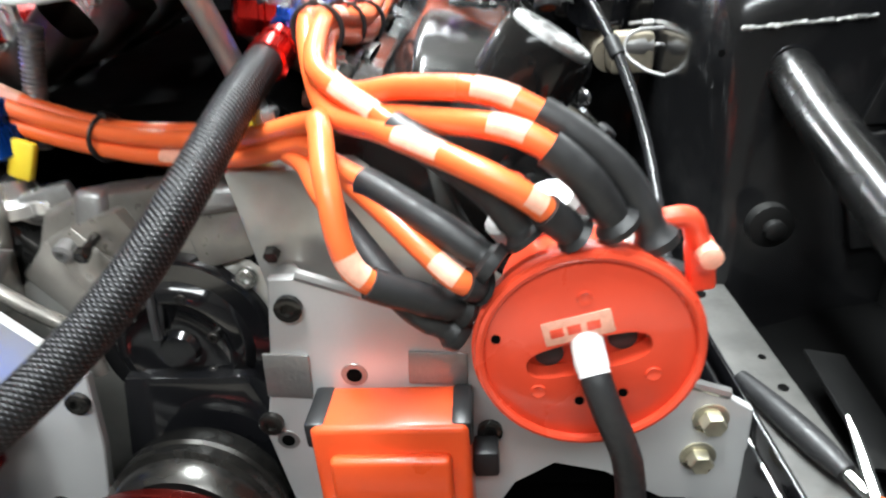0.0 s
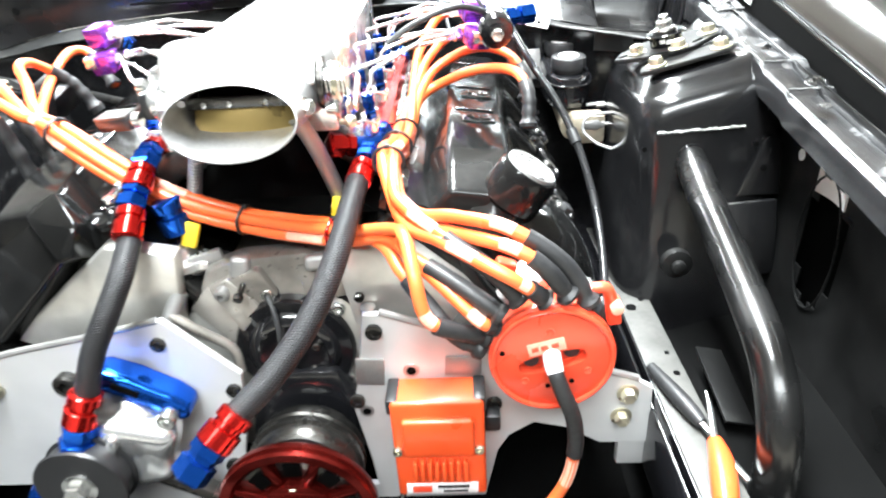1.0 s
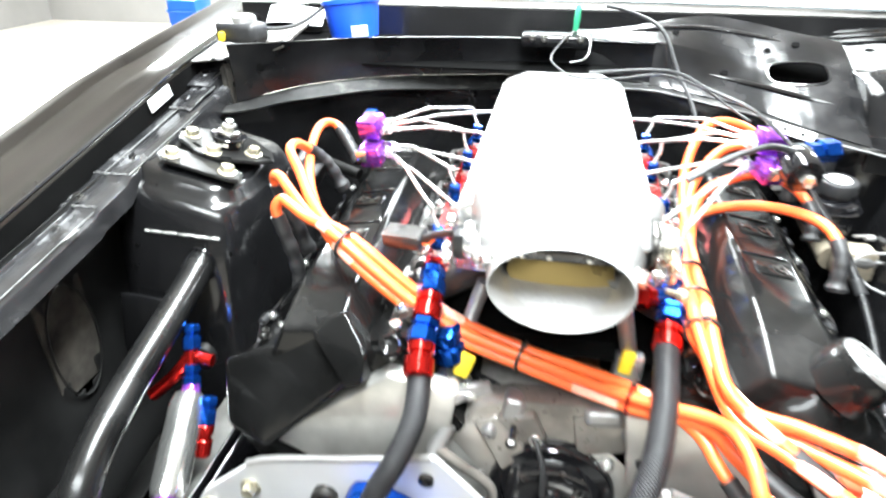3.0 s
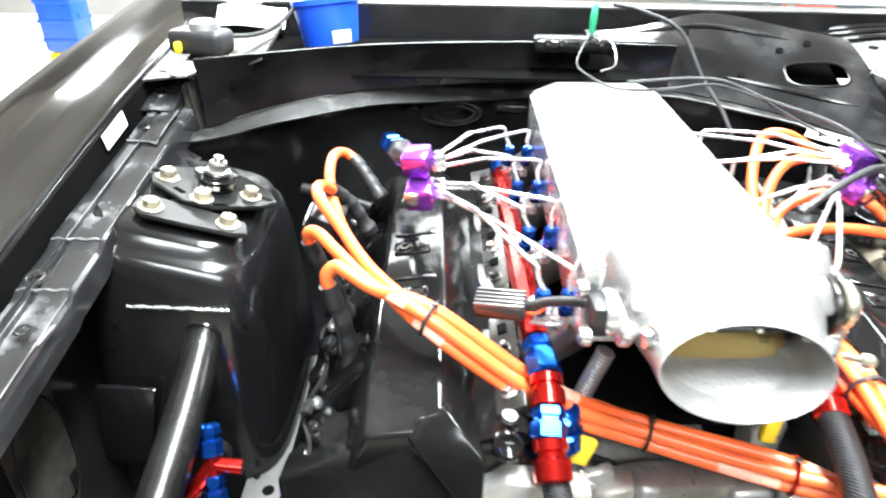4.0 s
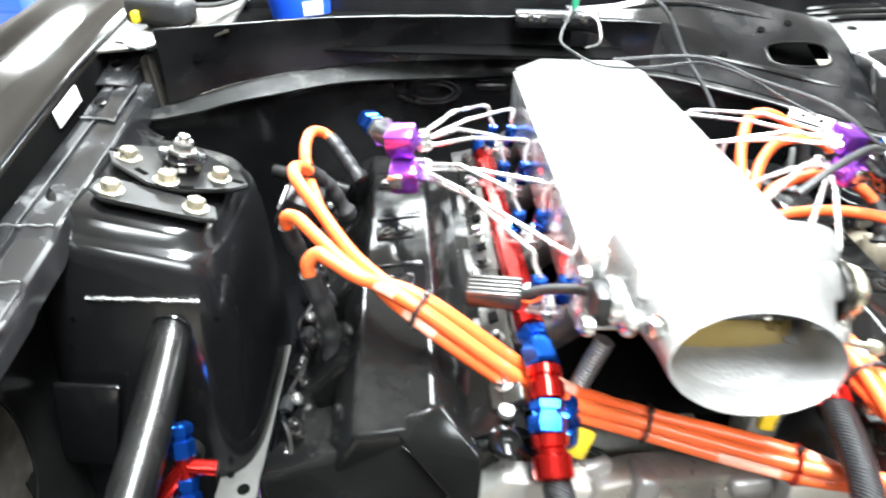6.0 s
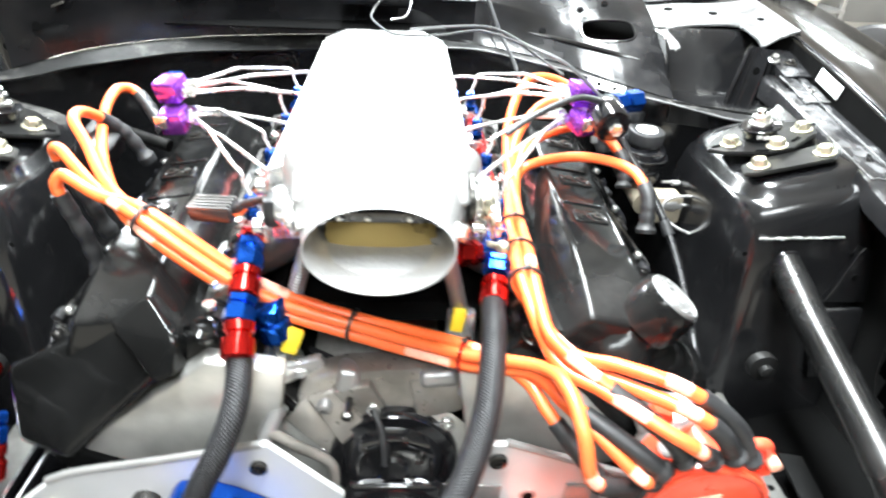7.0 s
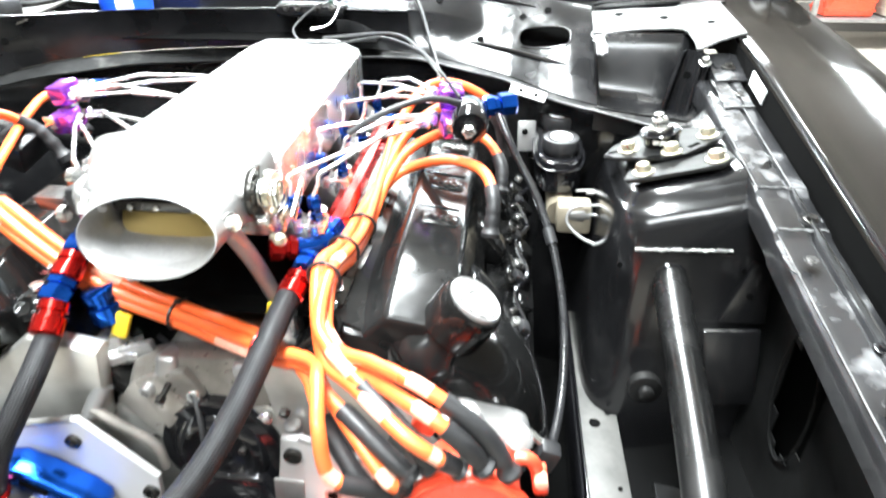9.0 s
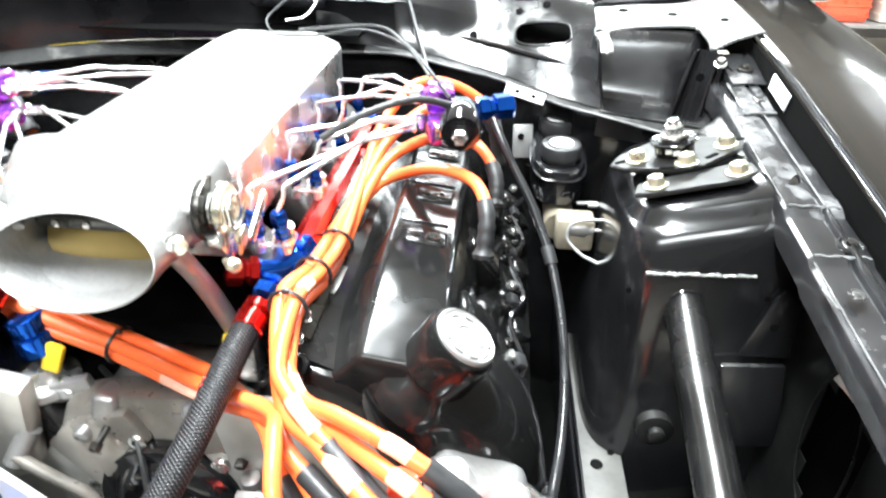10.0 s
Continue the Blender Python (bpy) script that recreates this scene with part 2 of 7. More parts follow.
def tube(pts, r, segs=10, sub=6, bm=None, close=True, arc=(0, 360), exact=False, up_dir=None):
    """Sweep a round section along a smooth path. r: one radius, or a function of the share of the way."""
    bm = bm or bmesh.new()
    uv = bm.loops.layers.uv.verify()
    path = [Vector(q) for q in pts] if exact else smooth_path(pts, sub)
    full = arc[1] - arc[0] >= 360
    count = segs if full else segs + 1
    rows, dist, run = [], [], 0.0
    for i, (p, s, u) in enumerate(frames_of(path, up_dir)):
        run += (p - path[i - 1]).length if i else 0
        dist.append(run)
        rad = r(i / (len(path) - 1)) if callable(r) else r
        row = []
        for k in range(count):
            a = radians(arc[0] + (arc[1] - arc[0]) * k / segs)
            row.append(bm.verts.new(p + (s * math.cos(a) + u * math.sin(a)) * rad))
        rows.append(row)
    for i in range(len(rows) - 1):
        for k in range(segs):
            j = (k + 1) % count if full else k + 1
            f = bm.faces.new((rows[i][k], rows[i][j], rows[i + 1][j], rows[i + 1][k]))
            for lp, (dd, kk) in zip(f.loops, ((i, k), (i, k + 1), (i + 1, k + 1), (i + 1, k))):
                lp[uv].uv = (dist[dd], kk / segs)
    if close and full:
        bm.faces.new(rows[0][::-1])
        bm.faces.new(rows[-1])
    return bm


def lathe(profile, at, axis, segs=24, bm=None):
    """Turn a profile of (distance along the axis, radius) about the axis through at."""
    bm = bm or bmesh.new()
    axis = Vector(axis).normalized()
    turn = axis.to_track_quat("Z", "Y").to_matrix()
    rows = []
    for h, r in profile:
        if r < 1e-6:
            rows.append([bm.verts.new(Vector(at) + axis * h)])
        else:
            rows.append([bm.verts.new(Vector(at) + turn @ Vector((r * math.cos(2 * math.pi * k / segs), r * math.sin(2 * math.pi * k / segs), h)))
                         for k in range(segs)])
    for a, b in zip(rows, rows[1:]):
        if len(a) == 1 and len(b) == 1:
            continue
        for k in range(segs):
            j = (k + 1) % segs
            if len(a) == 1:
                bm.faces.new((a[0], b[k], b[j]))
            elif len(b) == 1:
                bm.faces.new((a[k], a[j], b[0]))
            else:
                bm.faces.new((a[k], a[j], b[j], b[k]))
    for row, flip in ((rows[0], True), (rows[-1], False)):
        if len(row) > 1:
            bm.faces.new(row[::-1] if flip else row)
    return bm


def prism(poly, y0, y1, bm=None, bevel=0.0, shape=None, segs=2):
    """Extrude a polygon of (x, z) from y0 to y1; shape moves every corner."""
    new_bm = bmesh.new()
    a = [new_bm.verts.new((x, y0, z)) for x, z in poly]
    b = [new_bm.verts.new((x, y1, z)) for x, z in poly]
    n = len(poly)
    new_bm.faces.new(a)
    new_bm.faces.new(b[::-1])
    for i in range(n):
        new_bm.faces.new((a[i], b[i], b[(i + 1) % n], a[(i + 1) % n]))
    bmesh.ops.recalc_face_normals(new_bm, faces=new_bm.faces)
    if bevel:
        bmesh.ops.bevel(new_bm, geom=new_bm.edges[:], offset=bevel, segments=segs, affect="EDGES", profile=0.5)
    if shape:
        for v in new_bm.verts:
            v.co = Vector(shape(v.co))
    return merge(bm, new_bm)


def merge(bm, extra):
    if bm is None:
        return extra
    me = bpy.data.meshes.new("tmp")
    extra.to_mesh(me)
    extra.free()
    bm.from_mesh(me)
    bpy.data.meshes.remove(me)
    return bm


def block(size, m=None, bevel=0.002, bm=None, segs=2):
    """A box with rounded edges, centred, set by the pose m."""
    nb = bmesh.new()
    bmesh.ops.create_cube(nb, size=1.0, matrix=Matrix.Diagonal((*size, 1)))
    if bevel:
        bmesh.ops.bevel(nb, geom=nb.edges[:], offset=bevel, segments=segs, affect="EDGES", profile=0.5)
    if m is not None:
        bmesh.ops.transform(nb, matrix=m, verts=nb.verts)
    return merge(bm, nb)


def sheet(fn, nu, nv, thick=0.0015, bm=None):
    """A bent panel through fn(u, v), given a thickness."""
    nb = bmesh.new()
    grid = [[nb.verts.new(Vector(fn(i / nu, j / nv))) for j in range(nv + 1)] for i in range(nu + 1)]
    for i in range(nu):
        for j in range(nv):
            nb.faces.new((grid[i][j], grid[i + 1][j], grid[i + 1][j + 1], grid[i][j + 1]))
    bmesh.ops.recalc_face_normals(nb, faces=nb.faces)
    if thick:
        bmesh.ops.solidify(nb, geom=nb.faces[:], thickness=thick)
    return merge(bm, nb)


def hexhead(at, axis, r, h, bm=None, washer=0.0, dome=True):
    """A hexagon head with a chamfer, on a washer where there is one."""
    bm = bm or bmesh.new()
    at, axis = Vector(at), Vector(axis).normalized()
    if washer:
        lathe([(0, washer * 0.6), (0, washer), (0.0015, washer), (0.002, washer * 0.9), (0.002, r * 0.8)], at, axis, 16, bm)
        at = at + axis * 0.002
    lathe([(0, r), (h * 0.8, r), (h, r * 0.84), (h * (0.94 if dome else 1), r * 0.5)], at, axis, 6, bm)
    return bm


def caphead(at, axis, r, h, bm=None):
    """A socket cap screw: a round head with a recess."""
    return lathe([(0, r), (h * 0.85, r), (h, r * 0.86), (h, r * 0.5), (h * 0.45, r * 0.46), (h * 0.45, 0)], at, axis, 14, bm)

# ---- the workshop ----
def room():
    tagged(part("floor", block((12, 12, 0.1), pose(0, 0, -0.05), 0), "floor"), "worn tan workshop concrete floor", "floor", kind="structure")
    tagged(part("ceiling", block((12, 12, 0.1), pose(0, 0, 3.35), 0), "ceiling"), "plain pale workshop ceiling", "ceiling", kind="structure")
    for name, sx, sy, px, py in (("wall_north", 12, 0.1, 0, 6.05), ("wall_south", 12, 0.1, 0, -6.05), ("wall_east", 0.1, 12, 6.05, 0), ("wall_west", 0.1, 12, -6.05, 0)):
        tagged(part(name, block((sx, sy, 3.3), pose(px, py, 1.65), 0), "wall"), "plain pale workshop wall", "wall", kind="structure")
    for lx, ly, turn in ((0.0, 0.15, 0), (0.0, -2.4, 90), (-2.9, 3.6, 0), (3.3, 3.6, 0), (0.0, 3.1, 90)):
        t = thing("ceiling_light", (lx, ly, 2.8), "white twin tube ceiling light fitting", "light", "workshop ceiling lights")
        m = pose(lx, ly, 2.84, 0, 0, turn)
        part("housing", block((0.56, 2.45, 0.06), m, 0.01), "white", t)
        part("stem", block((0.03, 0.03, 0.44), pose(lx, ly, 3.09), 0.002), "white", t)


room()


# ---- the car body ----
car = thing("car", (0, 0, 0.45), "black painted car shell with its engine bay open", "car")


def flange_z(y):
    return 0.846 + 0.17 * y - 0.08 * max(0.0, y - 0.1)


def ring_points(x0, x1, y0, y1, n=36, p=5.0):
    cx, cy, hx, hy = (x0 + x1) / 2, (y0 + y1) / 2, (x1 - x0) / 2, (y1 - y0) / 2
    out = []
    for k in range(n):
        a = 2 * math.pi * k / n
        c, s = math.cos(a), math.sin(a)
        out.append((cx + hx * math.copysign(abs(c) ** (2 / p), c), cy + hy * math.copysign(abs(s) ** (2 / p), s)))
    return out


def strut_tower(s):
    rings = [(0.40, 0.425, 0.66, -0.185, 0.2, 0), (0.55, 0.432, 0.656, -0.165, 0.17, 0), (0.70, 0.441, 0.65, -0.147, 0.14, 0.1),
             (0.742, 0.444, 0.648, -0.139, 0.13, 0.3), (0.760, 0.447, 0.645, -0.1345, 0.125, 0.6), (0.772, 0.449, 0.643, -0.1295, 0.123, 0.8), (0.780, 0.451, 0.641, -0.1240, 0.120, 0.9),
             (0.7835, 0.4525, 0.639, -0.1205, 0.118, 0.93), (0.7850, 0.454, 0.638, -0.1165, 0.116, 0.95), (0.7870, 0.4555, 0.637, -0.1135, 0.114, 0.96), (0.7985, 0.461, 0.632, -0.1060, 0.108, 1.0),
             (0.8025, 0.464, 0.629, -0.1030, 0.105, 1.0), (0.8046, 0.468, 0.626, -0.0985, 0.101, 1.0), (0.8056, 0.476, 0.62, -0.090, 0.094, 1.0), (0.807, 0.49, 0.61, -0.07, 0.085, 1.0)]
    bm = bmesh.new()
    rows = []
    for z, x0, x1, y0, y1, tilt in rings:
        rows.append([bm.verts.new((s * x, y, z + tilt * 0.24 * (x - 0.50))) for x, y in ring_points(x0, x1, y0, y1)])
    n = len(rows[0])
    for a, b in zip(rows, rows[1:]):
        for k in range(n):
            bm.faces.new((a[k], a[(k + 1) % n], b[(k + 1) % n], b[k]))
    bm.faces.new(rows[-1])
    tower = part("strut_tower", bm, "paint", car, "black painted strut tower with a rounded top")
    rng = random.Random(4 + s)
    bead = [(s * (0.468 + 0.112 * i / 40), -0.1400 - 0.0006 * rng.random(), 0.741 + 0.0007 * rng.uniform(-1, 1) + 0.004 * i / 40) for i in range(41)]
    part("weld_bead", tube(bead, lambda t: 0.0018 + 0.0006 * math.sin(t * 97) + 0.0004 * math.sin(t * 31), 7, exact=True), "weld", tower, "bright bare weld seam")
    # shoulder web that runs from the tower to the flange
    fall = ((0.105, 0.0), (0.03, 0.0), (-0.04, 0.0), (-0.085, -0.002), (-0.100, -0.006), (-0.113, -0.018), (-0.122, -0.034), (-0.130, -0.065), (-0.136, -0.11), (-0.145, -0.18))

    def web(u, v):
        k = v * (len(fall) - 1)
        i = min(int(k), len(fall) - 2)
        f = k - i
        y = fall[i][0] * (1 - f) + fall[i + 1][0] * f
        dz = fall[i][1] * (1 - f) + fall[i + 1][1] * f
        x = 0.566 + 0.070 * u
        low = 0.8085 + 0.24 * (x - 0.50)
        high = flange_z(y) - 0.010
        w = min(1.0, u / 0.42)
        return (s * x, y + 0.026 * w * (v > 0.4) * (v - 0.4), low * (1 - w * w) + high * w * w - 0.002 + dz * (1 - 0.2 * w))
    part("shoulder_web", sheet(web, 18, 54, 0.002), "paint", tower)
    # triangular gusset panel outside the brace
    gus = prism([(s * 0.558, 0.648), (s * 0.627, 0.652), (s * 0.638, 0.545), (s * 0.580, 0.540)], -0.163, -0.155, bevel=0.0035, shape=lambda p: (p.x, p.y - 0.35 * (0.70 - p.z) * 0.3, p.z))
    gp = part("gusset", gus, "paint", tower)
    if s > 0:
        part("gusset_wing", prism([(s * 0.576, 0.655), (s * 0.604, 0.724), (s * 0.612, 0.733), (s * 0.630, 0.722), (s * 0.632, 0.655)], -0.158, -0.154, bevel=0.0015, shape=lambda p: (p.x, p.y + 0.16 * (p.z - 0.655), p.z)), "paint", gp)
    for hx, hz in ((0.607, 0.692), (0.606, 0.765))[0 if s > 0 else 1:]:
        part("hole", lathe([(0, 0.0042), (0.0012, 0.0042), (0.0012, 0.0)], (s * hx, -0.1525 if hz < 0.75 else -0.1325, hz), (0, -1, 0.15), 12), "void", tower)
    for hx, hz in ((0.452, 0.722), (0.596, 0.722), (0.604, 0.69)):
        part("pin_hole", lathe([(0, 0.0032), (0.0006, 0.0032), (0.0006, 0)], (s * hx, -0.1455 - 0.16 * (0.72 - hz), hz), (0, -1, 0.1), 10), "void", tower)
    for bx, by in ((0.53, -0.095), (0.545, -0.1)):
        part("spot_dimple", lathe([(0, 0.004), (0.0008, 0.0035), (0.0012, 0)], (s * bx, by, 0.806), (0, -0.3, 1), 10), "gloss_black", tower)


# small holes with light behind, drawn as bright steel domes
LIGHT_HOLES = ((-0.545, 0.641), (-0.56, 0.59), (-0.525, 0.718))


def inner_fender(s):
    def wall(u, v):
        y = -0.62 + 1.0 * u
        z = flange_z(y) - (flange_z(y) - 0.44) * v
        return (s * (0.632 + 0.012 * math.sin(3.1 * v) - 0.01 * v), y, z)
    bm = sheet(wall, 60, 40, 0.0)
    # an oval opening beside the head lamp
    kill = [f for f in bm.faces if ((f.calc_center_median().y + 0.262) / 0.040) ** 2 + ((f.calc_center_median().z - 0.634) / 0.084) ** 2 < 1]
    bmesh.ops.delete(bm, geom=kill, context="FACES")
    bmesh.ops.recalc_face_normals(bm, faces=bm.faces)
    bmesh.ops.solidify(bm, geom=bm.faces[:], thickness=0.0015)
    panel = part("inner_fender", bm, "apron", car, "dusty black inner fender panel with an oval opening")
    rim = [(s * 0.631, -0.262 + 0.041 * math.cos(a * 0.2618), 0.634 + 0.087 * math.sin(a * 0.2618)) for a in range(25)]
    part("opening_rim", tube(rim, 0.0014, 6, exact=True), "apron", panel)

    # black sheet added behind the oval opening to stand for its shade
    backing = sheet(lambda u, v: (s * (0.660 + 0.005 * v), -0.60 + 0.72 * u, flange_z(-0.60 + 0.72 * u) - 0.01 - 0.45 * v), 10, 8, 0.002)
    part("wheel_liner", backing, "void", panel)
    if s > 0:
        part("lamp_back", sheet(lambda u, v: (s * (0.6365 + 0.004 * math.sin(3.1 * u)), -0.292 + 0.062 * u, 0.690 + 0.034 * v), 10, 5, 0.002), "white", panel, "pale back of the head lamp")
        # white disc painted on for the light shining through a hole
        part("side_hole", lathe([(0, 0.0072), (0.0006, 0.0072), (0.0006, 0)], (s * 0.6315, -0.192, 0.722), (-s, 0, 0.05), 16), "white", panel, "white disc for light through a small hole")
    if s < 0:
        # grey sheet added where something pale shows through the opening
        part("arch_cover", sheet(lambda u, v: (s * (0.6375 + 0.003 * math.sin(3.1 * u)), -0.305 + 0.086 * u, 0.56 + 0.155 * v), 10, 10, 0.002), "grime", panel, "grey sheet added for the pale view through the oval opening")
    for y in (-0.43, -0.26):
        part("pressed_dimple", lathe([(0, 0.0075), (0.0012, 0.0065), (0.0006, 0.004), (0.0016, 0.002), (0.0016, 0)], (s * 0.606, y, flange_z(y) + 0.001), (0, -0.17, 1), 14), "paint", panel)

    def top(u, v):
        y = -0.62 + 0.80 * u
        prof = ((0.5895, -0.034), (0.5897, -0.016), (0.5908, -0.0062), (0.5940, -0.0012), (0.599, 0.0), (0.6225, 0.0), (0.6245, -0.0035), (0.6275, -0.0035), (0.6292, 0.001), (0.640, 0.001), (0.646, -0.001), (0.648, -0.012))
        k = v * (len(prof) - 1)
        i = min(int(k), len(prof) - 2)
        f = k - i
        return (s * (prof[i][0] * (1 - f) + prof[i + 1][0] * f), y, flange_z(y) + prof[i][1] * (1 - f) + prof[i + 1][1] * f - 0.005 * min(1.0, max(0.0, (-0.132 - y) / 0.006)) - 0.004 * min(1.0, max(0.0, (-0.203 - y) / 0.006)))
    part("flange", sheet(top, 140, 44, 0.0015), "flange", panel, "dusty black flange with painted-in sheen, pressed steps and grooves")
    for y, d in ((-0.131, 0.0), (-0.202, -0.005)):
        part("worn_step", tube([(s * (0.594 + 0.05 * k / 8), y + 0.0016 * math.sin(2.1 * k), flange_z(y) + d + 0.0002) for k in range(9)], lambda f: 0.0011 + 0.0005 * math.sin(23 * f), 6, exact=True), "scuffed", panel, "worn bright edge of a sheet step")
    # pale tubes along the folds draw the edge highlight as well as wear
    for x, z, y0, y1 in ((0.5925, -0.0014, -0.130, 0.064), (0.6285, 0.0012, -0.130, 0.064), (0.5925, -0.0066, -0.52, -0.21)):
        part("worn_edge", tube([(s * (x + 0.00012 * math.sin(0.9 * k)), y0 + (y1 - y0) * k / 40, flange_z(y0 + (y1 - y0) * k / 40) + z) for k in range(41)], lambda f: 0.0006 + 0.0004 * abs(math.sin(17 * f) * math.sin(41 * f)), 6, exact=True), "scuffed", panel, "pale line for the wear and highlight on the sheet edge")
    part("dimple", lathe([(0, 0.0135), (0.0018, 0.0125), (0.0022, 0.0105), (0.0006, 0.009), (0.0006, 0.0)], (s * 0.633, -0.184, flange_z(-0.184) - 0.0055), (0, -0.17, 1), 20), "flange", panel)
    part("dimple_bolt", hexhead((s * 0.633, -0.184, flange_z(-0.184) - 0.005), (0, -0.17, 1), 0.0052, 0.004, washer=0.0075), "dark_steel", panel)
    part("bent_tab", block((0.024, 0.026, 0.002), pose(s * 0.597, -0.256, flange_z(-0.256) - 0.012, 10, s * 32, s * 12), 0.0008), "scuffed", panel, "scuffed bent tab on the apron edge")
    part("flange_bolt", hexhead((s * 0.632, -0.36, flange_z(-0.36) - 0.009), (0, -0.15, 1), 0.0055, 0.004, washer=0.008), "gloss_black", panel)
    for y, z in LIGHT_HOLES:
        part("rivet", lathe([(0, 0.006), (0.002, 0.0055), (0.0035, 0.003), (0.0035, 0)], (s * 0.6305, y, z), (-s, 0, 0.3), 12), "steel", panel, "bright steel dome for light through a small hole")
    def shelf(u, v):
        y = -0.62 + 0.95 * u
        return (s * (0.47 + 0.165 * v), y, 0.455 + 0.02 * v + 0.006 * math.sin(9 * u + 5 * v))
    # panel drawn in the shade black so that it stays dark
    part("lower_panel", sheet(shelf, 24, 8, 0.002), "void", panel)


def frame_rail(s):
    rail = part("frame_rail", block((0.062, 1.15, 0.10), pose(s * 0.447, -0.10, 0.447), 0.008), "gloss_black", car)
    part("rail_cap", block((0.052, 0.62, 0.004), pose(s * 0.448, -0.235, 0.4995), 0.0015), "primer", rail, "bare grey top flange with drilled holes")
    for y, r in ((-0.185, 0.0075), (-0.165, 0.004), (-0.33, 0.004), (-0.29, 0.003)):
        part("hole", lathe([(0, r), (0.0016, r), (0.0016, 0)], (s * (0.443 if r > 0.005 else 0.462), y, 0.501), (0, 0, 1), 14), "void", rail)
    part("rail_lip", block((0.003, 0.62, 0.02), pose(s * 0.421, -0.235, 0.508), 0.0008), "gloss_black", rail)
    part("bush", lathe([(0, 0.02), (0.012, 0.02), (0.014, 0.013), (0.014, 0.009), (0.022, 0.009), (0.024, 0.006), (0.024, 0)], (s * 0.494, -0.19, 0.578), (0, -1, 0), 18), "apron", rail)
    part("plate_piece", block((0.035, 0.12, 0.004), pose(s * 0.52, -0.33, 0.482, 8, s * 12, 0), 0.001), "apron", rail)


def brace(s):
    if s > 0:
        path = [(0.516, -0.118, 0.711), (0.515, -0.16, 0.695), (0.514, -0.22, 0.673), (0.512, -0.30, 0.650), (0.508, -0.38, 0.629), (0.505, -0.44, 0.607),
                (0.504, -0.48, 0.565), (0.504, -0.495, 0.50), (0.504, -0.497, 0.36)]
    else:
        path = [(-0.505, -0.118, 0.707), (-0.501, -0.16, 0.696), (-0.494, -0.243, 0.677), (-0.491, -0.342, 0.651), (-0.487, -0.42, 0.625), (-0.485, -0.465, 0.59),
                (-0.484, -0.49, 0.52), (-0.484, -0.494, 0.36)]
    t = part("brace_tube", tube(path, 0.0205, 24, 8), "brace", car, "glossy black bent steel brace tube")
    part("brace_weld", tube([((0.5155 if s > 0 else -0.503) + 0.0215 * math.cos(a), -0.142, 0.702 + 0.0215 * math.sin(a)) for a in [k * 0.349 for k in range(19)]], 0.0022, 6, exact=True), "gloss_black", t)


def fender(s):
    prof = ((0.652, -0.028), (0.656, 0.018), (0.66, 0.024), (0.668, 0.026), (0.70, 0.028), (0.75, 0.026), (0.80, 0.018), (0.84, 0.002),
            (0.868, -0.025), (0.884, -0.065), (0.892, -0.12), (0.896, -0.25), (0.89, -0.42))

    def skin(u, v):
        y = -0.85 + 1.75 * u
        k = v * (len(prof) - 1)
        i = min(int(k), len(prof) - 2)
        f = k - i
        x = prof[i][0] * (1 - f) + prof[i + 1][0] * f
        z = prof[i][1] * (1 - f) + prof[i + 1][1] * f
        flare = 0.03 * max(0, y - 0.1)
        return (s * (x + flare), y, flange_z(min(y, 0.9)) + z + 0.013 + 0.045 * y * (y < 0.3) + 0.0135 * (y >= 0.3) + 0.02 * max(0, y - 0.3))
    f = part("fender", sheet(skin, 50, 48, 0.0015), "fender", car, "glossy black front fender reflecting the lamps")
    part("lip", tube([Vector(skin(k / 40, 1.6 / (len(prof) - 1))) + Vector((0, 0, 0.0006)) for k in range(41)], 0.0028, 8, exact=True), "gloss_black", f)
    # inner face covered with near-black for the shade in the gap
    part("inner_face", sheet(lambda u, v: tuple(Vector(skin(u, 0.95 * v / (len(prof) - 1))) - Vector((s * 0.0022, 0, 0))), 40, 3, 0.0), "void", f, "near-black sheet on the inner fender face, for the gap's shade")
    part("paper_label", block((0.002, 0.064, 0.020), pose(s * 0.6505, 0.092 if s > 0 else 0.058, 0.880 if s > 0 else 0.8765, 11, s * 4, 0), 0.0004), "sticker", f, "small blank white paper label")


def door_mirror():
    shell = part("door_mirror", block((0.150, 0.095, 0.125), pose(0.885, 0.660, 0.985, -8, 0, -12), 0.044, segs=6), "fender", car, "glossy black door mirror shell")
    part("mirror_foot", prism([(0.80, 0.915), (0.86, 0.925), (0.885, 0.955), (0.860, 0.970), (0.815, 0.950)], 0.60, 0.665, bevel=0.008, segs=3), "plastic", shell)
    part("mirror_seam", tube([(0.838, 0.598, 0.945), (0.836, 0.596, 1.0), (0.842, 0.600, 1.05)], 0.002, 6), "void", shell)


door_mirror()
for side in (-1, 1):
    strut_tower(side)
    inner_fender(side)
    frame_rail(side)
    brace(side)
    fender(side)

SEAM = [(-0.66, 0.10, 0.83), (-0.585, 0.14, 0.842), (-0.48, 0.195, 0.865), (-0.35, 0.26, 0.873), (-0.17, 0.297, 0.877), (0.0, 0.305, 0.878), (0.16, 0.285, 0.87),
        (0.29, 0.232, 0.855), (0.39, 0.165, 0.838), (0.52, 0.125, 0.818), (0.66, 0.10, 0.812)]
seam = smooth_path(SEAM, 6)


def seam_at(u):
    k = u * (len(seam) - 1)
    i = min(int(k), len(seam) - 2)
    return seam[i].lerp(seam[i + 1], k - i)


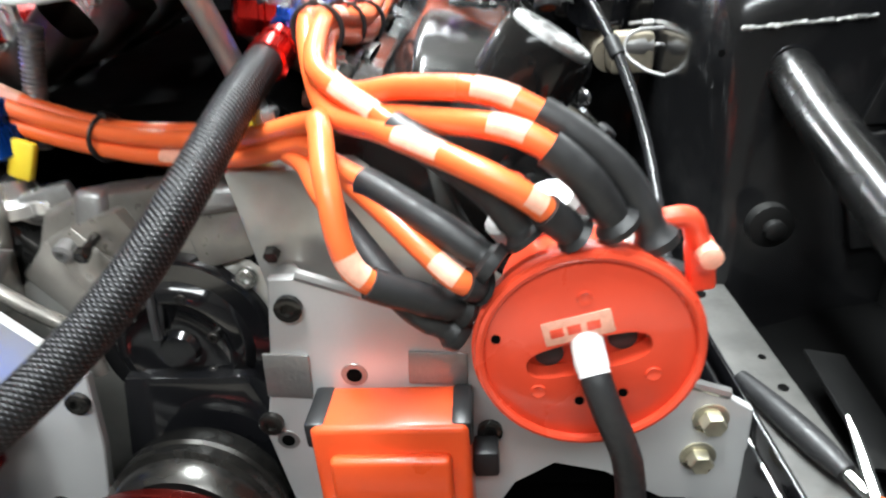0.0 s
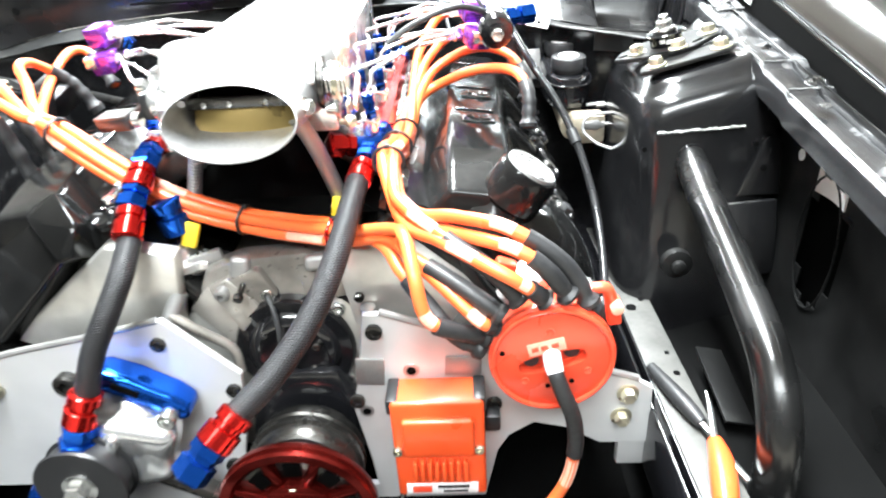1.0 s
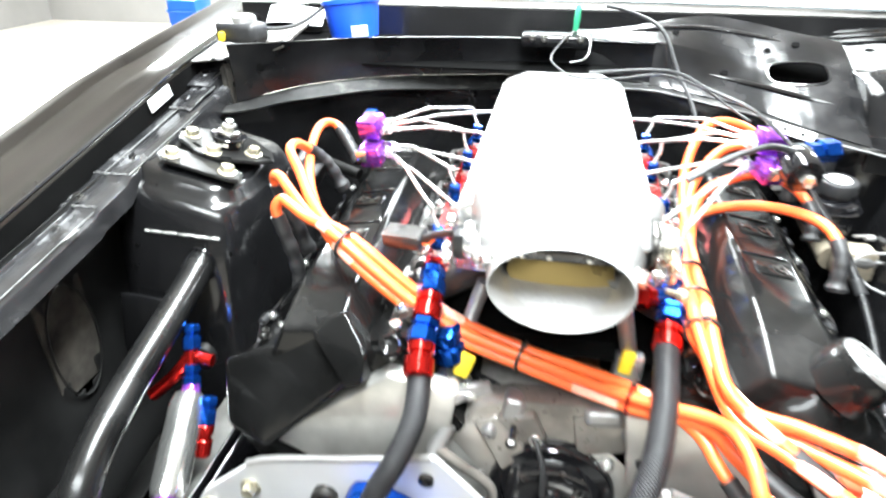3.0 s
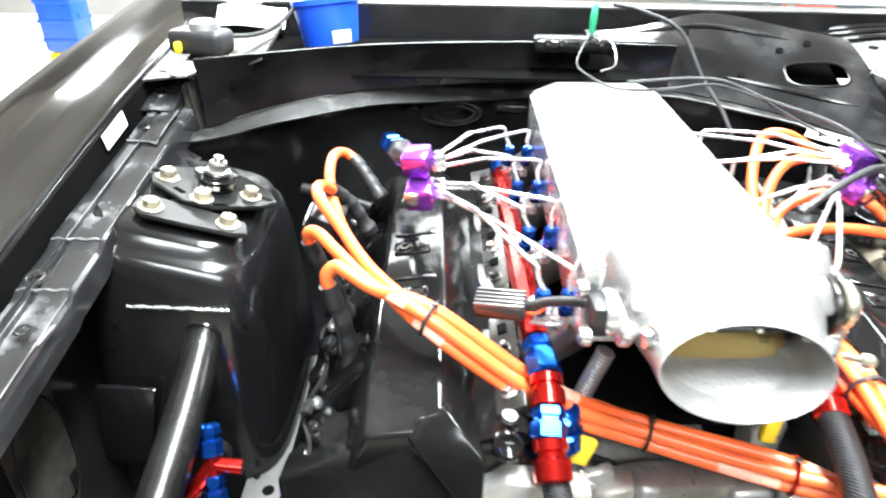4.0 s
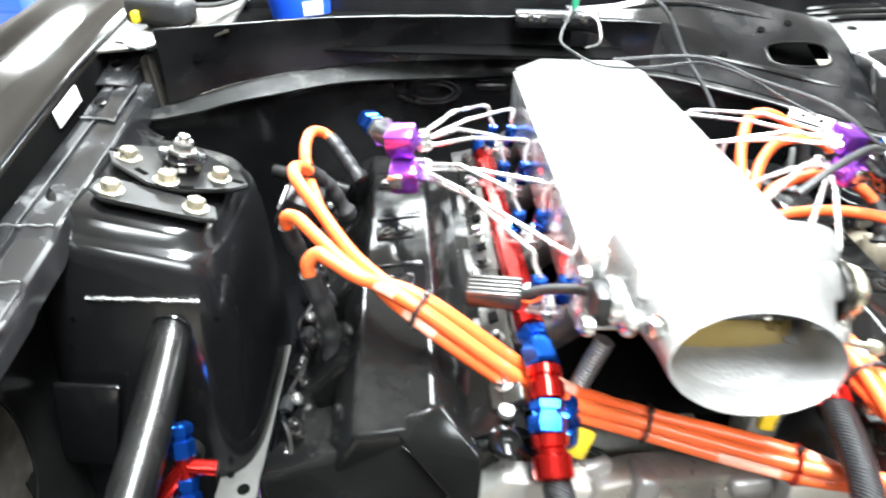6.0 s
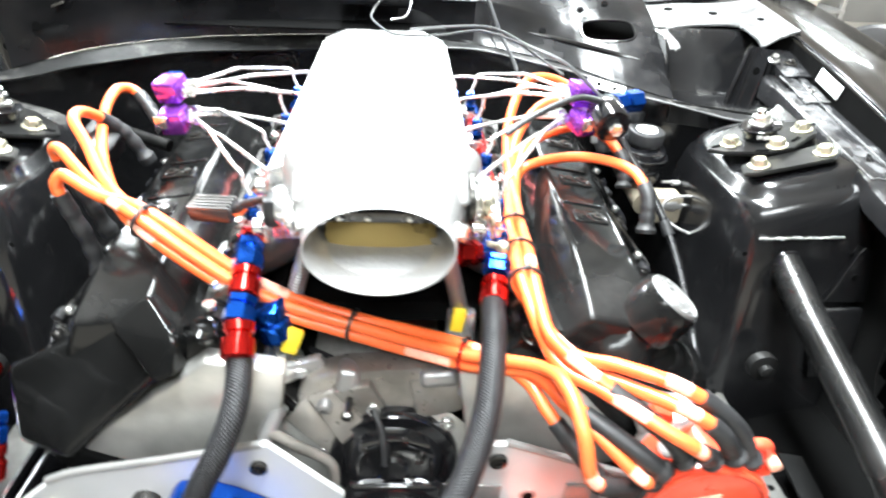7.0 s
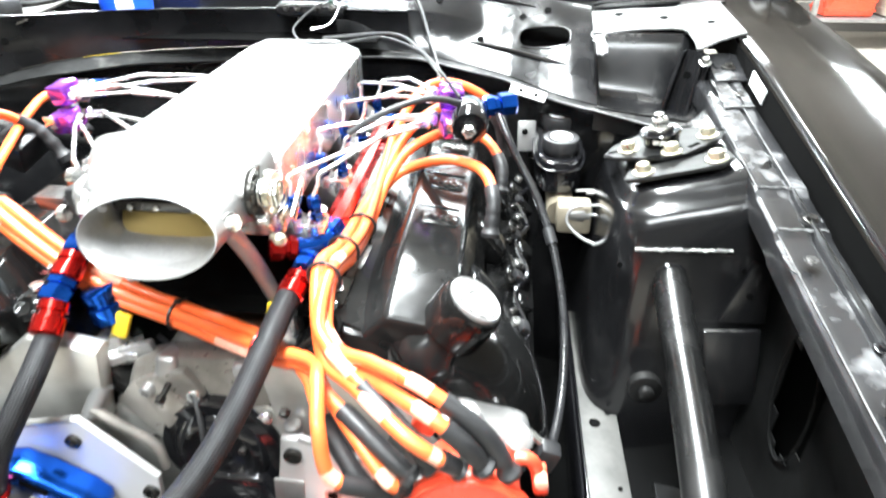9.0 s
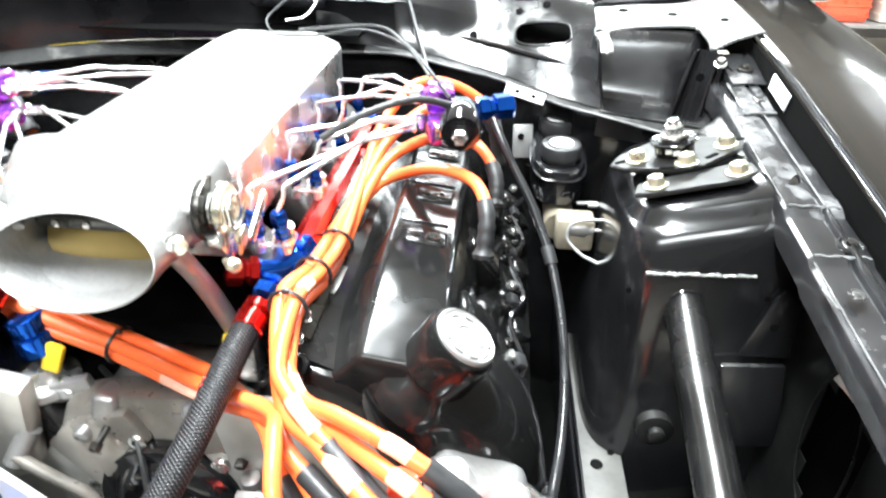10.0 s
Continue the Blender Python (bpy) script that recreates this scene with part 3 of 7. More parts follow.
def firewall_and_cowl():
    def wall(u, v):
        p = seam_at(u)
        return (p.x, p.y + 0.012 + 0.03 * v, p.z - 0.002 - (p.z - 0.30) * v)
    w = part("firewall", sheet(wall, 60, 14, 0.002), "paint", car, "black firewall behind the engine")
    # pressed ring and ribs on the firewall
    for cx, cz, rx, rz in ((-0.221, 0.835, 0.05, 0.02), (-0.215, 0.834, 0.034, 0.013)):
        pts = [(cx + rx * math.cos(a * 0.2618), 0.291 - 0.3 * abs(cx + rx * math.cos(a * 0.2618) + 0.1) * 0.1, cz + rz * math.sin(a * 0.2618)) for a in range(25)]
        part("pressed_ring", tube(pts, 0.003, 6, exact=True), "paint", w)
    part("pressed_rib", tube([(-0.30, 0.278, 0.845), (-0.285, 0.28, 0.848), (-0.275, 0.283, 0.84)], 0.003, 6), "paint", w)
    part("pressed_rib", block((0.05, 0.01, 0.012), pose(-0.12, 0.308, 0.838), 0.004), "paint", w)

    def lip(u, v):
        p = seam_at(u)
        w = 1.0 if u < 0.42 else max(0.35, 1.0 - 4.0 * (u - 0.42))
        w *= min(1.0, max(0.25, (u - 0.06) / 0.10))
        return (p.x, p.y + 0.012 - (0.012 + 0.020 * w) * (1 - v), p.z + 0.002 + 0.0012 * math.sin(46 * u) * (1 - v) - 0.017 * w * (1 - v))
    part("seam_flange", sheet(lip, 70, 3, 0.003), "rough_black", w, "scuffed dark pinch flange along the cowl")

    edge = [Vector(lip(0.52 + 0.40 * k / 60, 0)) + Vector((0, -0.001, 0.001)) for k in range(61)]
    part("worn_edge", tube(edge, lambda f: 0.0016 + 0.0007 * math.sin(57 * f) * math.sin(23 * f), 6, exact=True), "scuffed", w, "bright worn edge of the pinch flange")
    tag = part("paper_tag", block((0.062, 0.0012, 0.015), pose(0.338, 0.176, 0.843, -20, 9, -24), 0.0004), "sticker", w, "narrow white tag with two holes")
    for k in (-0.012, 0.014):
        part("hole", block((0.006, 0.0008, 0.005), pose(0.338, 0.176, 0.843, -20, 9, -24) @ pose(k, -0.0009, 0), 0.0002), "void", tag)

    cowl = part("cowl_panel", sheet(lambda u, v: left_cowl(u, v), 50, 12, 0.002), "cowl", car, "black pressed cowl panel")

    def right(u, v):
        p = seam_at(0.50 + 0.50 * u)
        dish = -0.012 * math.sin(math.pi * min(1, u * 1.6)) * math.sin(math.pi * v)
        b = min(1.0, max(0.0, (u - 0.02) / 0.36))
        b = b * b * (3 - 2 * b)
        side = Vector((p.x, p.y + 0.008 + (0.20 + 0.03 * u) * v, p.z + 0.003 + (0.100 + 0.02 * u) * (1.45 * v - 0.45 * v * v) + dish))
        flat = Vector((p.x, p.y + 0.006 + 0.12 * max(0, v - 0.5), p.z + 0.003 + (0.945 - p.z) * min(1, 2 * v) + 0.012 * max(0, v - 0.5)))
        return flat.lerp(side, b)
    nu, nv = 150, 60
    def slot_at(p):
        # below one on the long slot with round ends
        return abs((p[0] - 0.363) / 0.0425) ** 3.2 + abs((p[2] + 0.19 * (p[1] - 0.31) - 0.903 - 0.05 * (p[0] - 0.363)) / 0.0175) ** 3.2
    pb = bmesh.new()
    grid = [[pb.verts.new(right(i / nu, j / nv)) for j in range(nv + 1)] for i in range(nu + 1)]
    for i in range(nu):
        for j in range(nv if (i + 1) / nu < 0.69 else 0):
            # the slot goes through the panel
            if slot_at(right((i + 0.5) / nu, (j + 0.5) / nv)) > 1:
                pb.faces.new((grid[i][j], grid[i + 1][j], grid[i + 1][j + 1], grid[i][j + 1]))
    bmesh.ops.recalc_face_normals(pb, faces=pb.faces)
    bmesh.ops.solidify(pb, geom=pb.faces[:], thickness=0.002)
    for v in [v for v in pb.verts if not v.link_faces]:
        pb.verts.remove(v)
    side = part("cowl_side_panel", pb, "cowl", cowl)
    hub = min(((i / 60, j / 40) for i in range(61) for j in range(41)), key=lambda q: slot_at(right(*q)))
    rim = []
    for a in range(49):
        du, dv = math.cos(a * 0.1309), math.sin(a * 0.1309)
        lo, hi = 0.0, 0.4
        for _ in range(16):
            mid = (lo + hi) / 2
            lo, hi = (mid, hi) if slot_at(right(hub[0] + du * mid, hub[1] + dv * mid)) < 1 else (lo, mid)
        rim.append(right(hub[0] + du * lo, hub[1] + dv * lo))
    part("slot_rim", tube(rim, 0.0022, 6, exact=True), "paint", side)
    for v0, u0, u1 in ((0.82, 0.10, 0.52), (0.25, 0.30, 0.62)):
        part("pressed_ridge", tube([Vector(right(u0 + (u1 - u0) * k / 24, v0)) for k in range(25)], lambda f: 0.0045 * (1 - (2 * f - 1) ** 4) + 0.0006, 8, exact=True), "paint", side)
    for u0, v0 in ((0.22, 0.72), (0.34, 0.30), (0.47, 0.66), (0.56, 0.80)):
        part("hole", lathe([(0, 0.006), (0.0028, 0.006), (0.0028, 0)], right(u0, v0), (-0.1, -0.5, 0.8), 12), "void", side)
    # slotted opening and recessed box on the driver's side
    # solid black block below the slot supplies its dark inside
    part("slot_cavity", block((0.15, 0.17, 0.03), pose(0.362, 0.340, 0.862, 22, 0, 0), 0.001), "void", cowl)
    def pocket(u, v):
        # rounded tray, steep behind and at one side, a long slope at the other
        ease = lambda k: max(0.0, min(1.0, k)) ** 2 * (3 - 2 * max(0.0, min(1.0, k)))
        floor_z = 0.830 - 0.016 * u - 0.006 * v
        up = max(ease((v - 0.62) / 0.32), ease((0.10 - u) / 0.10) * ease((v - 0.05) / 0.5), ease((u - 0.80) / 0.19) * (0.35 + 0.65 * v))
        rim = 0.911 + 0.006 * v
        return (0.440 + 0.175 * u, 0.150 + 0.142 * v - 0.020 * u * (1 - v), floor_z + (rim - floor_z) * up)
    recess = part("recess", sheet(pocket, 60, 60, 0.003), "paint", cowl, "smooth black recess below the windscreen corner")
    part("recess_skirt", sheet(lambda u, v: (0.440 + 0.175 * u, 0.150 - 0.020 * u, pocket(u, 0)[2] - 0.035 * v), 30, 3, 0.003), "apron", recess)
    # scuffed frame round the recess, its lamp reflection put into the grey
    plate_z = lambda x, y: 0.914 + 0.13 * (y - 0.286) + 0.084 * (x - 0.425) + 0.0012 * math.sin(40 * x)
    cb = bmesh.new()
    nx, ny = 72, 66
    lot = {}
    for i in range(nx + 1):
        for j in range(ny + 1):
            x, y = 0.428 + 0.242 * i / nx, 0.185 + 0.225 * j / ny
            lot[i, j] = cb.verts.new((x, y, plate_z(x, y) - 0.35 * max(0.0, 0.215 - y) - 0.003 * (max(0.0, 0.436 - x) / 0.008) ** 2))
    for i in range(nx):
        for j in range(ny):
            x, y = 0.428 + 0.242 * (i + 0.5) / nx, 0.185 + 0.225 * (j + 0.5) / ny
            inside = abs((x - 0.5235) / 0.0655) ** 6 + abs(max(0.0, y - 0.235) / 0.052) ** 6 < 1
            if not inside and not (y < 0.20 + 0.5 * max(0.0, x - 0.6) and x > 0.5) and not (x < 0.4585 and (x < 0.440 or y < 0.200 + 60 * (x - 0.449) ** 2)):
                cb.faces.new((lot[i, j], lot[i + 1, j], lot[i + 1, j + 1], lot[i, j + 1]))
    bmesh.ops.recalc_face_normals(cb, faces=cb.faces)
    bmesh.ops.solidify(cb, geom=cb.faces[:], thickness=0.003)
    for v in [v for v in cb.verts if not v.link_faces]:
        cb.verts.remove(v)
    plate = part("corner_plate", cb, "scuffed", cowl, "scuffed corner plate framing the recess, lamp reflection put in as grey")
    back = part("pressed_back", sheet(lambda u, v: (0.43 + 0.25 * u, 0.405 + 0.085 * v, plate_z(0.43 + 0.25 * u, 0.405) + 0.012 * v), 20, 8, 0.003), "paint", plate)
    for y in (0.425, 0.452, 0.476):
        part("pressed_rib", tube([(0.455 + 0.155 * k / 12, y - 0.008 * math.sin(0.26 * k), plate_z(0.455 + 0.155 * k / 12, 0.405) + 0.14 * (y - 0.405) + 0.002) for k in range(13)], lambda f: 0.005 * (1 - (2 * f - 1) ** 6) + 0.0008, 8, exact=True), "paint", back)
    for hx, hy, r in ((0.494, 0.376, 0.008), (0.565, 0.345, 0.0075), (0.632, 0.30, 0.006)):
        part("hole", lathe([(0, r), (0.0012, r), (0.0012, 0)], (hx, hy, plate_z(hx, hy)), (-0.08, -0.13, 1), 16), "void", plate)
    part("nut", hexhead((0.594, 0.160, 0.897), (-0.1, -0.4, 0.9), 0.0062, 0.007, washer=0.0085), "steel", plate, "bright nut")
    # bracket in the middle of the cowl edge
    br = part("cowl_bracket", block((0.12, 0.034, 0.02), pose(-0.035, 0.290, 0.947, 10, 0, 0), 0.006), "cowl", cowl, "black bolted cowl bracket")
    for bx in (-0.075, -0.055, -0.02, 0.005):
        part("bolt", hexhead((bx, 0.273, 0.951), (0, -1, 0.25), 0.004, 0.003, washer=0.006), "dark_steel", br)
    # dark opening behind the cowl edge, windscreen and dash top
    # the opening's shade is put in as a near-black floor sheet
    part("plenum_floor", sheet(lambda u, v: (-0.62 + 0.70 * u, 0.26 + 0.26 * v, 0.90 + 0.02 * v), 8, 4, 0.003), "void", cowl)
    part("rear_edge", sheet(lambda u, v: (-0.70 + 1.40 * u, 0.475 + 0.012 * math.cos(3.1 * (u - 0.5)) + 0.022 * v, 0.972 + 0.006 * v), 40, 2, 0.004), "primer", cowl, "bare metal windscreen ledge")
    part("rear_face", sheet(lambda u, v: (-0.70 + 1.40 * u, 0.46 + 0.018 * v, 0.86 + 0.110 * v), 20, 4, 0.003), "paint", cowl)
    part("windscreen", sheet(lambda u, v: (-0.68 + 1.36 * u, 0.52 + 0.55 * v - 0.05 * (2 * u - 1) ** 2, 0.985 + 0.33 * v), 24, 8, 0.005), "glass", cowl, "raked windscreen glass with its reflection put into a pale colour")


def left_cowl(u, v):
    p = seam_at(0.115 + 0.465 * u)
    # face up from the seam, a rounded edge, then a short ledge back
    if v < 0.6:
        f = v / 0.6
        return (p.x, p.y + 0.008 - 0.01 * f + 0.006 * math.sin(3.1 * f), p.z + 0.003 + (0.945 - p.z) * f)
    f = (v - 0.6) / 0.4
    return (p.x, p.y - 0.002 + 0.03 * f, 0.948 - 0.006 * f)


firewall_and_cowl()
for side in (-1, 1):
    sx = side
    if sx < 0:
        post = part("corner_post", prism([(sx * 0.584, 0.74), (sx * 0.588, 0.905), (sx * 0.594, 0.915), (sx * 0.610, 0.915), (sx * 0.616, 0.90), (sx * 0.62, 0.74)], 0.176, 0.205, bevel=0.006, segs=3,
                                         shape=lambda p: (p.x, p.y + 0.10 * (p.z - 0.74), p.z)), "paint", car, "folded black corner post")
        part("post_cap", lathe([(0, 0.0205), (0.003, 0.0205), (0.0045, 0.017), (0.0035, 0.010), (0.0035, 0)], (sx * 0.600, 0.180, 0.9235), (0, -0.30, 1), 24), "alu", post, "bright bare metal cap")
        part("corner_ledge", sheet(lambda u, v: (-0.655 + 0.165 * u, 0.168 + 0.018 * u + 0.15 * v, 0.912 + 0.030 * u * u + 0.020 * v + 0.002 * math.sin(5 * u)), 16, 10, 0.003), "grime", post, "dull grey cowl ledge in the corner")
        part("hole", lathe([(0, 0.006), (0.0025, 0.006), (0.0025, 0)], left_cowl(0.086, 0.32), (0.3, -0.95, 0), 12), "void", post)
        part("post_back", sheet(lambda u, v: (sx * (0.640 - 0.10 * u), 0.196 - 0.012 * math.sin(3.1 * u), 0.78 + (0.138 + 0.028 * u * u) * v), 12, 6, 0.003), "cowl", post)
    def pleats(u, v):
        # deep vertical folds that tie the apron to the cowl
        fold = 0.009 * (1 - 0.35 * v) * math.sin(u * 4.4 * math.pi + 0.5) + 0.003 * math.sin(u * 11 * math.pi) + 0.0012 * math.sin(u * 37)
        top_z = 0.866 + 0.042 * min(1.0, u / 0.5)
        return (sx * (0.632 - (0.066 + 0.036 * v) * u), 0.150 + 0.040 * u - fold + 0.012 * (1 - v), top_z - (top_z - 0.752) * v)
    pl = part("corner_pleats", sheet(pleats, 80, 14, 0.002), "grime" if sx < 0 else "cowl", car, "folded black sheet between apron and cowl")
    part("hole", lathe([(0, 0.006), (0.0022, 0.006), (0.0022, 0)], (sx * 0.572, 0.164, 0.878), (0, -1, 0.1), 12), "void", pl)
    low = part("apron_overlap", sheet(lambda u, v: (sx * (0.603 + 0.040 * u), 0.066 + 0.080 * v - 0.006 * (1 - u) * (1 - v), flange_z(0.066 + 0.080 * v) + 0.0026 + 0.0055 * v - 0.0035 * (abs(u - 0.62) < 0.07)), 28, 8, 0.0025), "flange", car, "overlapping black apron plate")
    part("overlap_edge", tube([(sx * 0.643, 0.066, flange_z(0.066) + 0.0032), (sx * 0.617, 0.064, flange_z(0.064) + 0.0032), (sx * 0.603, 0.060, flange_z(0.060) + 0.003)], 0.0014, 6), "scuffed", low, "scuffed bare edge")
    part("worn_fold", tube([(sx * 0.6035, 0.062 + 0.012 * k, flange_z(0.062 + 0.012 * k) + 0.003 + 0.0008 * k) for k in range(8)], lambda f: 0.0010 + 0.0006 * math.sin(31 * f), 6, exact=True), "scuffed", low, "scuffed bare edge")
    part("dimple", lathe([(0, 0.008), (0.0010, 0.007), (0.0016, 0.004), (0.0008, 0)], (sx * 0.632, 0.100, flange_z(0.1) + 0.0055), (0, -0.2, 1), 14), "paint", low)
    end = part("apron_end_plate", sheet(lambda u, v: (sx * (0.611 + 0.047 * u), 0.140 + 0.085 * v, flange_z(0.140 + 0.085 * v) + 0.010 + 0.013 * v + 0.002 * math.sin(3.1 * u)), 8, 10, 0.0025), "flange", car, "bolted black plate at the end of the apron")
    part("end_fold", sheet(lambda u, v: (sx * (0.611 - 0.003 * v), 0.140 + 0.075 * u, flange_z(0.140 + 0.075 * u) + 0.010 + 0.012 * u - 0.030 * v), 6, 4, 0.002), "flange", end)
    if sx > 0:
        part("plate_bolt", hexhead((sx * 0.634, 0.178, flange_z(0.178) + 0.0185), (0, -0.2, 1), 0.006, 0.004, washer=0.0105), "dark_steel", end)
    else:
        part("hole_rim", lathe([(0, 0.0125), (0.0014, 0.0115), (0.0014, 0.0085), (0.0004, 0.0075), (0.0004, 0)], (sx * 0.640, 0.186, flange_z(0.186) + 0.0185), (0, -0.2, 1), 20), "flange", end)
        part("hole", lathe([(0, 0.0065), (0.0012, 0.0065), (0.0012, 0)], (sx * 0.640, 0.186, flange_z(0.186) + 0.0195), (0, -0.2, 1), 14), "void", end)
    whl = part("wheel", lathe([(-0.09, 0.19), (-0.105, 0.24), (-0.10, 0.30), (-0.07, 0.318), (0.07, 0.318), (0.10, 0.30), (0.105, 0.24), (0.09, 0.19)], (side * 0.77, 0.02, 0.318), (1, 0, 0), 40), "rubber", car)
    part("rim", lathe([(-0.08, 0.19), (-0.03, 0.17), (0.05, 0.17), (0.08, 0.19), (0.05, 0.10), (0.05, 0)], (side * 0.77, 0.02, 0.318), (side, 0, 0), 32), "dark_steel", whl)
# unseen black panel added ahead of the bay to block floor bounce
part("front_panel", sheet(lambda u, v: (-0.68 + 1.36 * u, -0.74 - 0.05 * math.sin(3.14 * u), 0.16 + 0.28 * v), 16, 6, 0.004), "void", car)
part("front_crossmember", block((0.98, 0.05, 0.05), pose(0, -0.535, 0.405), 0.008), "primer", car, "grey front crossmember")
# black sheet added below the engine, in place of the shade in the gaps
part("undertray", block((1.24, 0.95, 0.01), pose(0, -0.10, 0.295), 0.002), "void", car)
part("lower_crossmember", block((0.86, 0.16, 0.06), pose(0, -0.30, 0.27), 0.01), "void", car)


# ---- strut mounts ----
def camber_plate(s):
    t = thing("camber_plate", (s * 0.515, -0.02, 0.82), "black slotted camber plate bolted on the strut tower", "camber plate", "camber plates")
    tilt = lambda x: 0.813 + 0.24 * (x - 0.50)
    lower = [(0.455, -0.085), (0.470, -0.092), (0.565, -0.092), (0.582, -0.075), (0.582, -0.052), (0.565, -0.045), (0.50, -0.052), (0.462, -0.06)]
    upper = [(0.438, -0.006), (0.452, -0.025), (0.50, -0.052), (0.532, -0.052), (0.578, -0.022), (0.59, 0.004), (0.58, 0.025), (0.535, 0.045), (0.49, 0.045), (0.452, 0.02)]
    for name, poly, lift in (("lower_plate", lower, 0.0), ("upper_plate", upper, 0.006)):
        bm = bmesh.new()
        a = [bm.verts.new((s * x, y, tilt(x) + lift)) for x, y in poly]
        b = [bm.verts.new((s * x, y, tilt(x) + lift + 0.0055)) for x, y in poly]
        bm.faces.new(a)
        bm.faces.new(b[::-1])
        n = len(poly)
        for i in range(n):
            bm.faces.new((a[i], b[i], b[(i + 1) % n], a[(i + 1) % n]))
        bmesh.ops.recalc_face_normals(bm, faces=bm.faces)
        bmesh.ops.bevel(bm, geom=bm.edges[:], offset=0.0015, segments=2, affect="EDGES")
        part(name, bm, "apron", t)
    up = Vector((-s * 0.233, 0, 0.972))
    for x, y, lift in ((0.479, -0.072, 0.0055), (0.562, -0.072, 0.0055), (0.470, -0.005, 0.0115), (0.517, -0.038, 0.0115), (0.567, -0.004, 0.0115)):
        part("bolt", hexhead((s * x, y, tilt(x) + lift), up, 0.0098, 0.009, washer=0.0135), "zinc", t, "yellow zinc hex bolt on a washer")
    for x, y, ang in ((0.452, -0.004, 5), (0.495, -0.043, -28), (0.545, -0.03, 30), (0.582, 0.006, 0)):
        part("slot", block((0.016, 0.006, 0.0012), pose(s * x, y, tilt(x) + 0.0118, 0, -s * 13.5, s * ang), 0.0004), "void", t)
    c = Vector((s * 0.512, 0.0, tilt(0.512) + 0.0115))
    part("bearing_cup", lathe([(0, 0.0225), (0.013, 0.0225), (0.014, 0.0265), (0.0165, 0.0268), (0.0175, 0.0255), (0.0165, 0.020), (0.0165, 0.010)], c, up, 28), "gloss_black", t, "black bearing cup with a rolled lip")
    cup = t.children[-1]
    for a in (-118, -96, -74):
        d = Vector((math.cos(math.radians(a)), math.sin(math.radians(a)), 0))
        part("cup_mark", block((0.0075, 0.0008, 0.0055), Matrix.Translation(c + d * 0.0226 + up * 0.0065) @ pose(0, 0, 0, 0, -s * 13.5, a + 90), 0.0002), "sticker", cup, "white paint mark")
    part("spacer", lathe([(0.0165, 0.0165), (0.021, 0.0165), (0.022, 0.0155), (0.022, 0.008)], c, up, 24), "dark_steel", t, "dark steel spacer ring")
    part("strut_nut", hexhead(c + up * 0.022, up, 0.0115, 0.010, washer=0.0145), "steel", t, "bright steel strut nut")
    part("strut_shaft", lathe([(0.030, 0.0065), (0.040, 0.0065), (0.041, 0.0055), (0.0415, 0.0)], c, up, 12), "steel", t, "threaded strut shaft end")


camber_plate(-1)
camber_plate(1)

# ---- the engine ----
X0 = -0.016          # engine centre line


def rise(co):
    """The engine sits with its rear a little higher than its nose."""
    return (co.x + X0, co.y, co.z + 0.1 * (co.y + 0.33))


engine = thing("engine", (X0, -0.1, 0.40), "racing V8 engine with a grey cast block and front cover", "engine")


